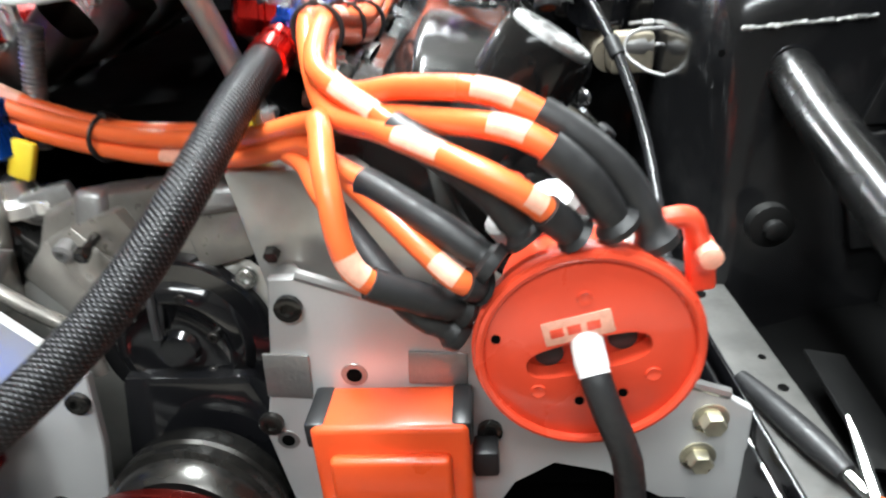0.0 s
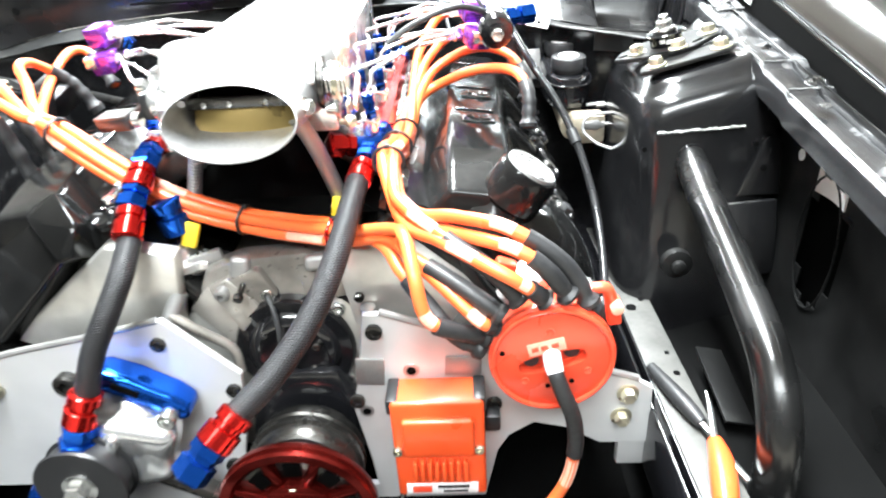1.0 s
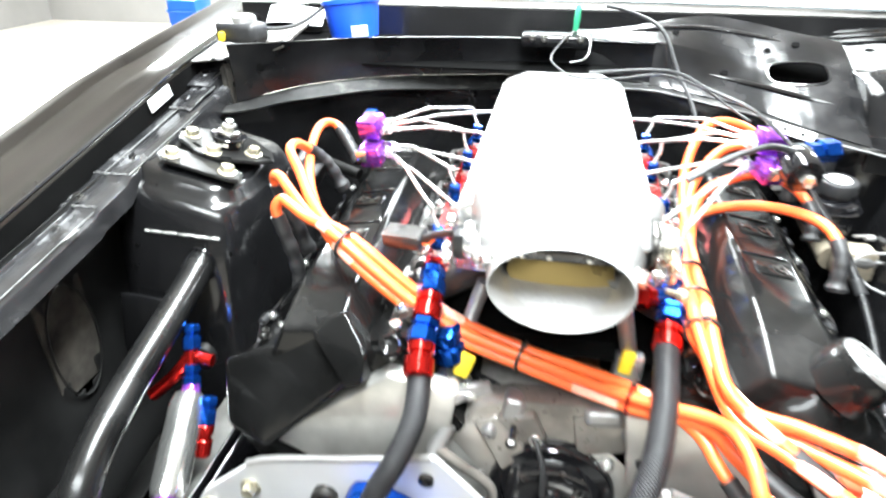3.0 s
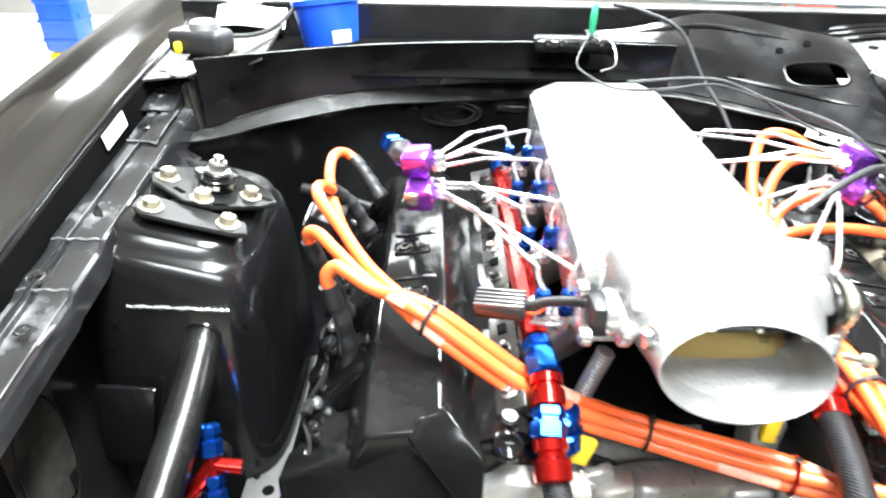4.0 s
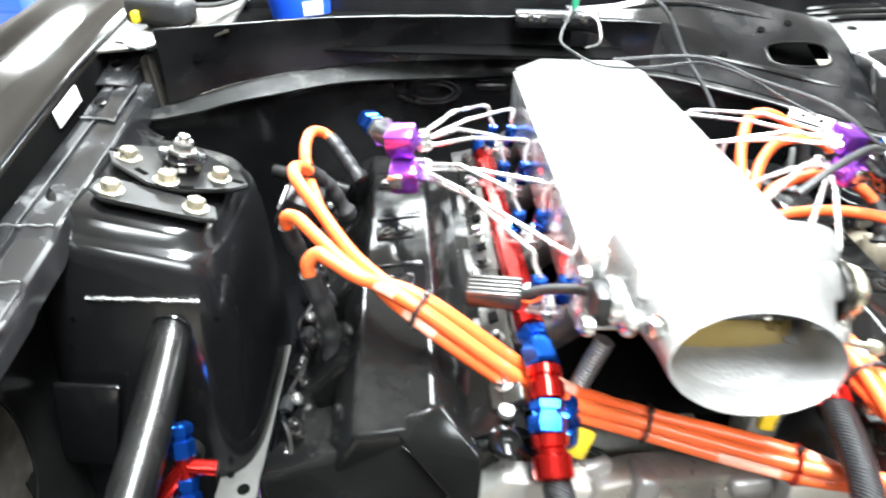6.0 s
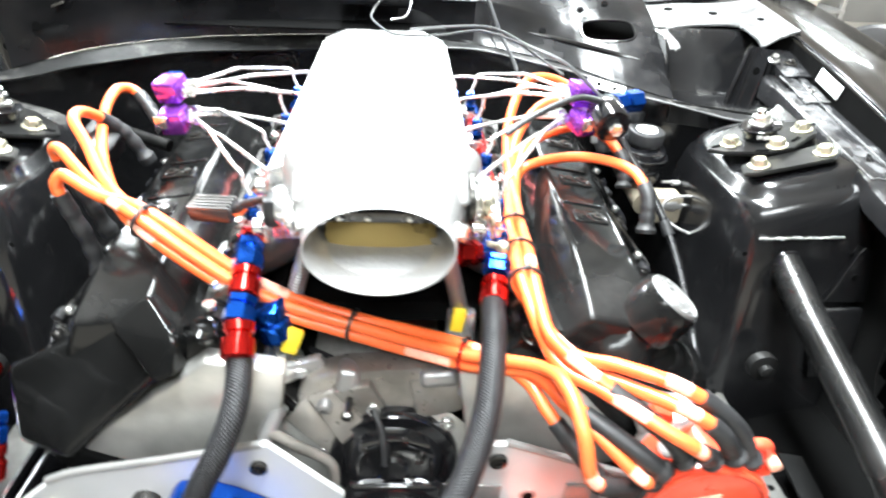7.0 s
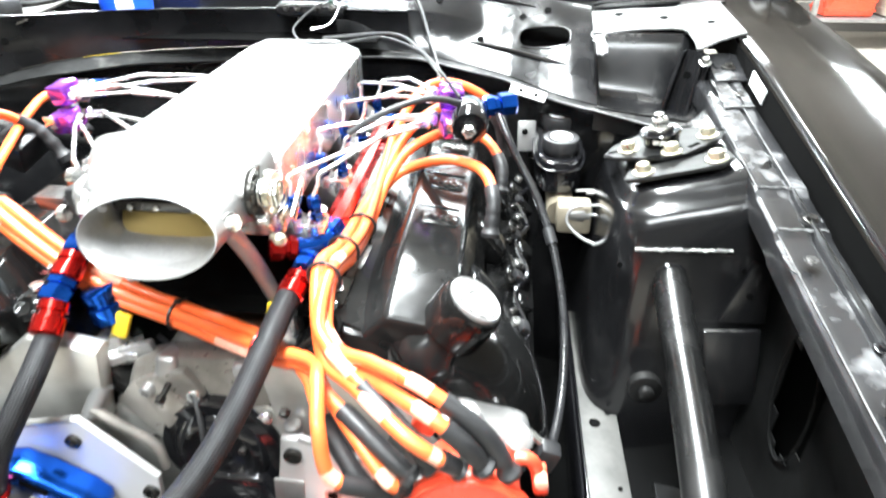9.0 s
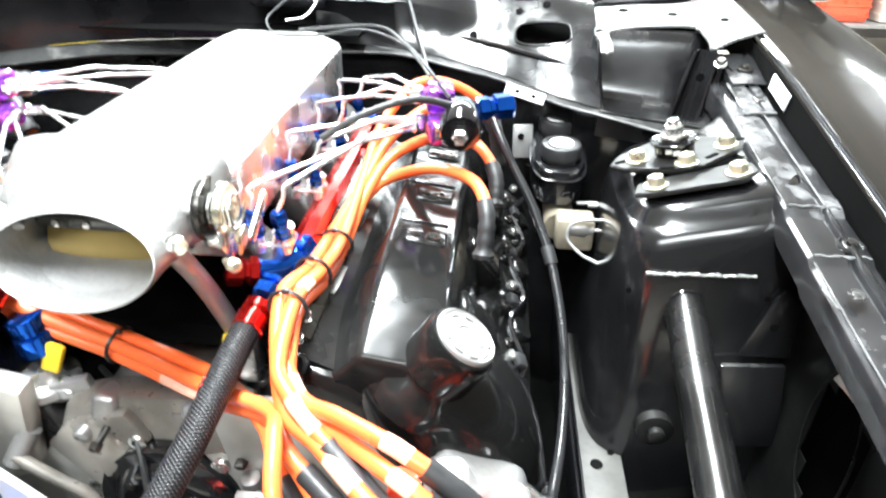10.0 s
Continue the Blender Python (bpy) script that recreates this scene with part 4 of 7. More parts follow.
def engine_block():
    v = [(-0.24, 0.40), (-0.30, 0.52), (-0.16, 0.70), (-0.07, 0.62), (0.07, 0.62), (0.16, 0.70), (0.30, 0.52), (0.24, 0.40)]
    b = part("block", prism(v, -0.325, 0.14, bevel=0.006, shape=rise), "magnesium", engine, "grey cast engine block")
    for s in (-1, 1):
        # cylinder head: black outer box with an angled nose
        h = [(s * 0.07, 0.625), (s * 0.155, 0.735), (s * 0.205, 0.725), (s * 0.375, 0.60), (s * 0.335, 0.535), (s * 0.20, 0.50)]
        head = part("cylinder_head", prism(h, -0.325, 0.14, bevel=0.008, shape=rise), "satin", engine, "dark cylinder head")
        for k in range(4):
            y = -0.27 + 0.115 * k
            part("spark_plug_tube", lathe([(0, 0.017), (0.03, 0.017), (0.034, 0.014), (0.034, 0.010)], Vector(rise(Vector((s * 0.335, y, 0.63)))), (s * 0.72, 0, 0.69), 14), "satin", head)
        if s > 0:
            # smooth rounded nose below the filler cap
            db = bmesh.new()
            curve = lambda a, e: math.copysign(abs(a) ** e, a)
            rows = []
            for i in range(1, 20):
                la = -math.pi / 2 + math.pi * i / 20
                rows.append([db.verts.new((0.279 + 0.090 * curve(math.cos(la), 0.62) * curve(math.cos(k * math.pi / 24), 0.75) + 0.02 * curve(math.sin(la), 0.6) * -1,
                                           -0.272 + 0.072 * curve(math.cos(la), 0.62) * curve(math.sin(k * math.pi / 24), 0.75),
                                           0.634 + 0.096 * curve(math.sin(la), 0.62) - 0.35 * 0.09 * curve(math.cos(la), 0.62) * curve(math.cos(k * math.pi / 24), 0.75))) for k in range(48)])
            for a, b in zip(rows, rows[1:]):
                for k in range(48):
                    db.faces.new((a[k], a[(k + 1) % 48], b[(k + 1) % 48], b[k]))
            db.faces.new(rows[0])
            db.faces.new(rows[-1])
            part("rounded_nose", db, "satin", head, "smooth glossy black rounded nose")
            continue
        # wide sloping front panel with a stepped inner corner
        nb = bmesh.new()
        face = [(-0.384, -0.312, 0.680), (-0.264, -0.318, 0.742), (-0.205, -0.355, 0.716), (-0.314, -0.372, 0.608), (-0.372, -0.350, 0.612)]
        face = [(x if s < 0 else 2 * X0 - x, y, z) for x, y, z in face]
        front = [nb.verts.new(p) for p in face]
        back = [nb.verts.new((x + s * 0.01, y + 0.07, z - 0.045)) for x, y, z in face]
        nb.faces.new(front)
        nb.faces.new(back[::-1])
        for k in range(5):
            nb.faces.new((front[k], back[k], back[(k + 1) % 5], front[(k + 1) % 5]))
        bmesh.ops.recalc_face_normals(nb, faces=nb.faces)
        bmesh.ops.bevel(nb, geom=nb.edges[:], offset=0.009, segments=4, affect="EDGES", profile=0.5)
        part("front_panel", nb, "satin", head, "smooth black sloping front panel")
        hull = [(-0.270, -0.312, 0.746), (-0.228, -0.316, 0.768), (-0.196, -0.346, 0.742), (-0.199, -0.364, 0.712), (-0.216, -0.366, 0.706), (-0.262, -0.328, 0.742)]
        sb = bmesh.new()
        for x, y, z in hull:
            x = x if s < 0 else 2 * X0 - x
            sb.verts.new((x, y, z))
            sb.verts.new((x, y + 0.06, z - 0.03))
        bmesh.ops.convex_hull(sb, input=sb.verts[:])
        bmesh.ops.dissolve_limit(sb, angle_limit=0.05, verts=sb.verts[:], edges=sb.edges[:])
        bmesh.ops.bevel(sb, geom=sb.edges[:], offset=0.010, segments=4, affect="EDGES", profile=0.5, clamp_overlap=True)
        part("panel_step", sb, "satin", head)
    # front face of the block, left of the gear cover: flat grey casting
    f = [(-0.305, 0.60), (-0.16, 0.715), (-0.085, 0.70), (-0.10, 0.60), (-0.20, 0.55)]
    part("front_face", prism(f, -0.345, -0.322, bevel=0.004, shape=rise), "magnesium", engine, "flat grey casting face")
    f = [(0.305, 0.58), (0.17, 0.70), (0.085, 0.70), (0.10, 0.60), (0.20, 0.55)]
    part("front_face", prism(f, -0.345, -0.322, bevel=0.004, shape=rise), "magnesium", engine)


def front_cover():
    c = [(-0.105, 0.645), (-0.085, 0.688), (-0.045, 0.70), (0.03, 0.705), (0.085, 0.698), (0.12, 0.66), (0.12, 0.52), (0.06, 0.42), (-0.06, 0.42), (-0.09, 0.52)]
    fc = part("front_cover", prism(c, -0.320, -0.285, bevel=0.007, shape=lambda p: (p.x, p.y, p.z - 0.022)), "stained_cast", engine, "lumpy grey cast front cover")
    BACK = 0.040
    facets = (([(-0.112, 0.640), (-0.086, 0.668), (-0.055, 0.615), (-0.052, 0.575)], -0.366, 0.10), ([(-0.084, 0.668), (-0.060, 0.680), (-0.024, 0.640), (-0.05, 0.612)], -0.371, 0.22),
              ([(-0.060, 0.682), (-0.020, 0.692), (-0.004, 0.655), (-0.03, 0.635)], -0.366, -0.15), ([(0.02, 0.690), (0.075, 0.694), (0.09, 0.655), (0.03, 0.640)], -0.368, 0.12))
    for poly, y0, lean in facets:
        part("facet", prism(poly, y0, -0.345, bevel=0.0035, shape=lambda p: (p.x, p.y + BACK + lean * (p.z - 0.65), p.z - 0.022)), "stained_cast", fc)
    for x, z, w, h, a in ((-0.043, 0.690, 0.024, 0.030, 8), (0.052, 0.694, 0.040, 0.020, -6), (0.085, 0.680, 0.026, 0.026, 20)):
        part("boss", block((w, 0.034, h), pose(x, -0.352 + BACK, z - 0.024, -14, a, 0), 0.007, segs=3), "cast", fc)
    part("bolt_seat", lathe([(0, 0.009), (0.016, 0.0085), (0.018, 0.006), (0.018, 0.004), (0.012, 0.0035), (0.012, 0)], (-0.066, -0.318, 0.642), (-0.1, -0.9, -0.25), 16), "cast", fc)
    part("ledge", tube([(-0.122, -0.352, 0.628), (-0.095, -0.352, 0.606), (-0.062, -0.350, 0.578), (-0.058, -0.350, 0.545)], 0.006, 10), "stained_cast", fc)
    part("ledge", tube([(-0.112, -0.336, 0.648), (-0.126, -0.352, 0.618)], 0.010, 10), "cast", fc)
    part("post", lathe([(0, 0.010), (0.035, 0.009), (0.037, 0.006), (0.037, 0)], (0.102, -0.348, 0.595), (0, -0.15, 1), 14), "cast", fc, "bright aluminium post")
    for x, z in ((-0.040, 0.655), (0.095, 0.650)):
        st = part("stud", tube([(x, -0.315, z), (x - 0.002, -0.352, z - 0.012)], 0.0035, 8, 2), "dark_steel", fc)
        part("stud_nut", hexhead((x - 0.002, -0.345, z - 0.01), (0, -1, -0.3), 0.006, 0.007), "dark_steel", st)
    part("sensor_lead", tube([(-0.09, -0.255, 0.655), (-0.055, -0.285, 0.660), (-0.028, -0.312, 0.645), (-0.008, -0.340, 0.615), (-0.004, -0.352, 0.575)], 0.0032, 8), "rubber", fc)


def drive_cap():
    t = thing("cam_drive_cap", (0.015, -0.36, 0.565), "glossy black round drive cover with bright screws", "engine cover")
    c = (0.005, -0.300, 0.559)
    part("body", lathe([(-0.010, 0.072), (0.030, 0.072), (0.035, 0.069), (0.036, 0.056), (0.039, 0.053), (0.043, 0.048), (0.044, 0.042), (0.041, 0.038), (0.041, 0.016), (0.046, 0.013), (0.046, 0)], c, (0, -1, 0), 48), "gloss_black", t)
    part("neck", prism([(-0.045, 0.54), (0.055, 0.54), (0.092, 0.44), (0.06, 0.38), (-0.03, 0.38), (-0.065, 0.44)], -0.352, -0.31, bevel=0.008), "gloss_black", t, "black cover below the cap")
    for a in (106, 42, 172, 228, -40):
        p = (c[0] + 0.0775 * math.cos(radians(a)), c[2] + 0.0775 * math.sin(radians(a)))
        ear = part("ear", lathe([(0, 0.0125), (0.008, 0.012), (0.010, 0.009), (0.010, 0)], (p[0], -0.312, p[1]), (0, -1, 0), 16), "gloss_black", t)
        part("screw", caphead((p[0], -0.321, p[1]), (0, -1, 0), 0.0085, 0.010), "steel", ear, "bright socket screw")
    part("rib", tube([(-0.006, -0.330, 0.615), (-0.002, -0.342, 0.595), (-0.004, -0.346, 0.575)], 0.003, 8), "plastic", t)
    for a, r in ((20, 0.03), (75, 0.045), (135, 0.042), (255, 0.044), (315, 0.03), (290, 0.05)):
        part("face_screw", caphead((c[0] + r * math.cos(radians(a)), -0.339, c[2] + r * math.sin(radians(a))), (0, -1, 0), 0.0045, 0.005), "dark_steel", t)


PLATE = [(-0.118, 0.641), (-0.105, 0.628), (-0.045, 0.565), (-0.052, 0.50), (-0.07, 0.42), (-0.07, 0.385), (0.092, 0.385), (0.088, 0.43), (0.076, 0.511), (0.088, 0.56), (0.10, 0.638),
         (0.120, 0.638), (0.17, 0.618), (0.225, 0.597), (0.40, 0.536), (0.417, 0.525), (0.419, 0.442), (0.362, 0.444), (0.32, 0.470), (0.284, 0.479), (0.255, 0.46), (0.241, 0.435), (0.225, 0.36), (-0.30, 0.36),
         (-0.345, 0.40), (-0.41, 0.40), (-0.418, 0.50), (-0.397, 0.535), (-0.335, 0.589), (-0.30, 0.603), (-0.20, 0.622)]


def motor_plate():
    t = thing("motor_plate", (X0, -0.378, 0.36), "flat machined aluminium motor plate across the engine front", "motor plate")
    bm = prism(PLATE, -0.382, -0.374)
    bmesh.ops.bevel(bm, geom=[e for e in bm.edges if abs(e.verts[0].co.y - e.verts[1].co.y) < 1e-5], offset=0.001, segments=1, affect="EDGES")
    p = part("plate", bm, "plate", t, smooth=False)
    # bright chamfered top edge strips
    part("edge_strip", tube([(0.118, -0.379, 0.6395), (0.17, -0.379, 0.6195), (0.225, -0.379, 0.5985), (0.40, -0.379, 0.5375)], 0.0042, 8), "cast", p)
    part("edge_strip", tube([(-0.122, -0.379, 0.6395), (-0.20, -0.379, 0.6225), (-0.30, -0.379, 0.6035), (-0.335, -0.379, 0.5905)], 0.0042, 8), "cast", p)
    for x, z, r in ((-0.127, 0.611, 0.0085), (-0.057, 0.543, 0.009), (0.082, 0.522, 0.009), (0.111, 0.617, 0.0095), (0.238, 0.512, 0.009), (-0.105, 0.44, 0.010), (-0.08, 0.425, 0.012)):
        part("plate_bolt", caphead((x, -0.382, z), (0, -1, 0), r, 0.005), "dark_steel", p)
    for x, z, r in ((0.147, 0.562, 0.0055), (0.091, 0.505, 0.005)):
        part("drilled_hole", lathe([(0, r * 1.7), (0.0008, r * 1.6), (0.0008, r)], (x, -0.382, z), (0, -1, 0), 16), "cast", p)
        part("hole", lathe([(0, r), (0.0012, r), (0.0012, 0)], (x, -0.382, z), (0, -1, 0), 14), "void", p)
    # cut-outs with a lit surface behind, built as pale raised rectangles
    for x, z, w, h in ((0.101, 0.563, 0.032, 0.036), (0.205, 0.567, 0.040, 0.026)):
        part("pad", block((w, 0.003, h), pose(x, -0.3832, z, 0, 4, 0), 0.0012), "cast", p, "pale raised rectangle for a cut-out with a lit surface behind")
    for x, z in ((0.389, 0.519), (0.384, 0.485), (-0.335, 0.555), (-0.392, 0.513), (-0.388, 0.475)):
        part("mount_bolt", hexhead((x, -0.382, z), (0, -1, 0), 0.0088, 0.009, washer=0.0125), "zinc", p, "yellow zinc mounting bolt")
    part("mount_bolt", caphead((-0.243, -0.382, 0.563), (0, -1, 0), 0.015, 0.012), "dark_steel", p)
    part("mount_tab", block((0.055, 0.012, 0.055), pose(0.412, -0.372, 0.43), 0.003), "plate", p)


def valve_cover(s):
    lab = "satin black ribbed valve cover with wavy flange"
    t = thing("valve_cover", rise(Vector((s * 0.25, -0.1, 0.72))), lab, "valve cover", "valve covers")
    # wavy base flange, on the head
    bm = bmesh.new()
    n = 60
    rows = []
    for i in range(n + 1):
        y = -0.318 + 0.441 * i / n
        w = 0.008 * math.sin((y + 0.02) * 2 * math.pi / 0.115)
        row = []
        for x, z in ((0.138, 0.732), (0.140, 0.741), (0.152, 0.746), (0.330 + w, 0.672 - 0.5 * w), (0.352 + w, 0.655 - 0.5 * w), (0.357 + w, 0.644 - 0.5 * w), (0.345 + w, 0.640 - 0.5 * w)):
            row.append(bm.verts.new(rise(Vector((s * x, y, z)))))
        rows.append(row)
    for a, b in zip(rows, rows[1:]):
        for k in range(6):
            bm.faces.new((a[k], a[k + 1], b[k + 1], b[k]))
    for r in (rows[0], rows[-1]):
        bm.faces.new(r)
    base = part("base_flange", bm, "satin", t)
    rail = [rise(Vector((s * (0.352 + 0.008 * math.sin((y + 0.02) * 2 * math.pi / 0.115)), y, 0.662 - 0.004 * math.sin((y + 0.02) * 2 * math.pi / 0.115)))) for y in [-0.316 + 0.436 * i / 80 for i in range(81)]]
    part("flange_bead", tube(rail, 0.0035, 6, exact=True), "gloss_black", base)
    # raised roof with sloping sides and stepped coil wells
    roof = [(0.165, 0.716), (0.216, 0.767), (0.283, 0.757), (0.306, 0.706), (0.306, 0.672)]
    crown = lambda p: rise(Vector((p.x, p.y, p.z - 1.3 * max(0.0, -0.215 - p.y) ** 2)))
    rb = prism([(s * x, z) for x, z in roof], -0.324, 0.108, bevel=0.006, segs=4)
    for y in (-0.30, -0.28, -0.26, -0.24, -0.22):
        bmesh.ops.bisect_plane(rb, geom=rb.verts[:] + rb.edges[:] + rb.faces[:], plane_co=(0, y, 0), plane_no=(0, 1, 0))
    for v in rb.verts:
        v.co = Vector(crown(v.co))
    part("roof", rb, "satin", t)
    for k in range(4):
        y = -0.265 + 0.115 * k
        well = part("plug_well", prism([(s * 0.276, 0.742), (s * 0.300, 0.731), (s * 0.332, 0.695), (s * 0.325, 0.672), (s * 0.285, 0.685)], y + 0.028, y + 0.066, bevel=0.006, shape=rise, segs=3), "satin", t)
        part("screw", caphead(rise(Vector((s * 0.337, y + 0.0, 0.674))), (s * 0.4, 0, 0.9), 0.006, 0.007), "dark_steel", well)
        part("screw", caphead(rise(Vector((s * 0.345, y + 0.045, 0.668))), (s * 0.4, 0, 0.9), 0.006, 0.007), "steel", well)
    for k in range(9):
        y = -0.29 + 0.048 * k
        w = 0.008 * math.sin((y + 0.02) * 2 * math.pi / 0.115)
        part("flange_nut", hexhead(rise(Vector((s * (0.343 + w), y, 0.664 - 0.5 * w))), (s * 0.5, 0, 0.86), 0.0038, 0.004, washer=0.0055), "dark_steel", base)
        if k % 2:
            part("lead_clip", block((0.012, 0.016, 0.009), Matrix.Translation(rise(Vector((s * (0.352 + w), y + 0.018, 0.668)))) @ pose(0, 0, 0, 15, s * 35, 20 * s), 0.002), "plastic", base)
    for y in (-0.16, -0.075, 0.03):
        tip = Matrix.Translation(rise(Vector((s * 0.252, y, 0.7614)))) @ pose(0, 0, 0, 6, s * 8.5, 0)
        boss = part("boss", block((0.042, 0.024, 0.005), tip, 0.0024, segs=3), "satin", t, "oval pad with two screws")
        for dx, r in ((s * 0.008, 0.0072), (-s * 0.011, 0.0042)):
            part("screw", lathe([(0, r * 1.35), (0.0008, r * 1.25), (0.0002, r), (0.0026, r * 0.95), (0.0026, r * 0.45), (0.0008, r * 0.4), (0.0008, 0)], tip @ Vector((dx, 0, 0.0022)), (s * 0.145, -0.1, 0.98), 16), "dark_steel", boss)
        part("groove_bar", block((0.05, 0.004, 0.003), Matrix.Translation(rise(Vector((s * 0.248, y + 0.028, 0.7625)))) @ pose(0, 0, 0, 6, s * 8.5, 0), 0.001), "gloss_black", t)
    part("flange_screw", caphead(rise(Vector((s * 0.158, -0.308, 0.748))), (0, 0, 1), 0.007, 0.006), "steel", base)
    part("corner_ear", lathe([(0, 0.014), (0.006, 0.013), (0.008, 0.010), (0.005, 0.006), (0.005, 0)], rise(Vector((s * 0.160, -0.325, 0.735))), (0, -0.6, 0.8), 18), "satin", base)
    return t


def oil_cap():
    t = thing("oil_filler_cap", (0.289, -0.30, 0.73), "black oil filler cap with a bright embossed top", "filler cap")
    ax = Vector((0.56, -0.08, 0.83)).normalized()
    c = Vector((0.289, -0.306, 0.768)) - ax * 0.054
    part("neck", lathe([(-0.03, 0.046), (-0.012, 0.042), (-0.002, 0.032), (0.008, 0.030)], c, ax, 28), "satin", t)
    part("body", lathe([(0.004, 0.031), (0.008, 0.0345), (0.044, 0.0340), (0.050, 0.0315), (0.051, 0.02)], c, ax, 36), "satin", t)
    top = part("top", lathe([(0.050, 0.0290), (0.0530, 0.0282), (0.0540, 0.0268), (0.0528, 0.0250), (0.0528, 0.018), (0.0540, 0.0145), (0.0540, 0.010), (0.0528, 0.0085), (0.0528, 0)], c, ax, 36), "cast", t, "bright embossed cap top")
    turn = ax.to_track_quat("Z", "Y").to_matrix().to_4x4()
    for a in range(0, 360, 40):
        part("embossed_bar", block((0.009, 0.003, 0.0015), Matrix.Translation(c + ax * 0.0535) @ turn @ pose(0, 0, 0, 0, 0, a) @ pose(0, 0.0215, 0), 0.0004), "cast", top)


def plenum():
    t = thing("intake_plenum", (X0, -0.05, 0.79), "bright aluminium intake plenum box with chamfered edges", "intake plenum")
    sec = [(-0.098, 0.805), (-0.098, 0.872), (-0.094, 0.880), (-0.060, 0.893), (0.060, 0.893), (0.094, 0.880), (0.098, 0.872), (0.098, 0.805)]

    def shape(p):
        k = (p.y + 0.27) / 0.44
        z = 0.80 + (p.z - 0.80) * 1.0 + 0.026 * k
        return (p.x * (1.0 - 0.06 * k) + X0 - 0.002, p.y, z)
    part("box", prism(sec, -0.268, 0.172, bevel=0.002, shape=shape), "alu", t)
    wt = bmesh.new()
    for s in (-1, 1):
        tube([shape(Vector((s * 0.097, y, 0.8745))) for y in (-0.26, -0.1, 0.05, 0.165)], 0.0018, 6, 8, wt)
    part("weld_line", wt, "weld", t)
    for s in (-1, 1):
        for k in range(4):
            y = -0.205 + 0.113 * k
            r = bmesh.new()
            rows = []
            for f in range(7):
                a = f / 6
                cx, cz = 0.075 + 0.09 * a, 0.790 - 0.05 * a - 0.01 * math.sin(3.14 * a)
                ring = ring_points(-0.026, 0.026, -0.019, 0.019, 20, 4)
                nx, nz = 0.75, 0.66
                rows.append([r.verts.new((s * (cx - 0 + v * 0.55) + X0, y + u, cz + v * 0.8 + 0.1 * (y + 0.2))) for u, v in ring])
            for a, b in zip(rows, rows[1:]):
                for q in range(20):
                    r.faces.new((a[q], a[(q + 1) % 20], b[(q + 1) % 20], b[q]))
            part("runner", r, "dark_cast", t, "dull cast intake runner")
        fl = part("manifold_flange", prism([(s * 0.137, 0.742), (s * 0.143, 0.757), (s * 0.169, 0.744), (s * 0.163, 0.729)], -0.30, 0.115, bevel=0.002, shape=rise), "dark_steel", t, "drilled dark manifold flange")
        for k in range(8):
            y = -0.28 + 0.056 * k
            if k < 7:
                part("window", block((0.010, 0.014, 0.002), Matrix.Translation(rise(Vector((s * 0.1565, y + 0.028, 0.7508)))) @ pose(0, 0, 0, 0, s * 26.6, 0), 0.0006), "void", fl, "square dark opening")
            part("flange_bolt", hexhead(rise(Vector((s * 0.1565, y, 0.7502))), (s * 0.45, 0, 0.9), 0.0058, 0.006, washer=0.008), "dark_steel" if k % 2 else "steel", fl)
    # near-black filler closes the gap between the banks
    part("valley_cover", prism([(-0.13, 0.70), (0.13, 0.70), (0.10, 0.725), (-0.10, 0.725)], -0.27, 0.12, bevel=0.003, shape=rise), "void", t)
    # lower studded rail and struts under the mouth
    part("lower_rail", tube([(-0.085, -0.262, 0.79), (-0.098, -0.262, 0.745), (-0.108, -0.262, 0.70)], lambda f: 0.0078 + 0.0011 * math.sin(f * 150), 12, 48), "cast", t, "threaded aluminium strut")
    part("strut", tube([(0.046, -0.305, 0.832), (0.060, -0.288, 0.785), (0.078, -0.268, 0.705)], 0.009, 12), "cast", t, "bare aluminium strut")
    return t


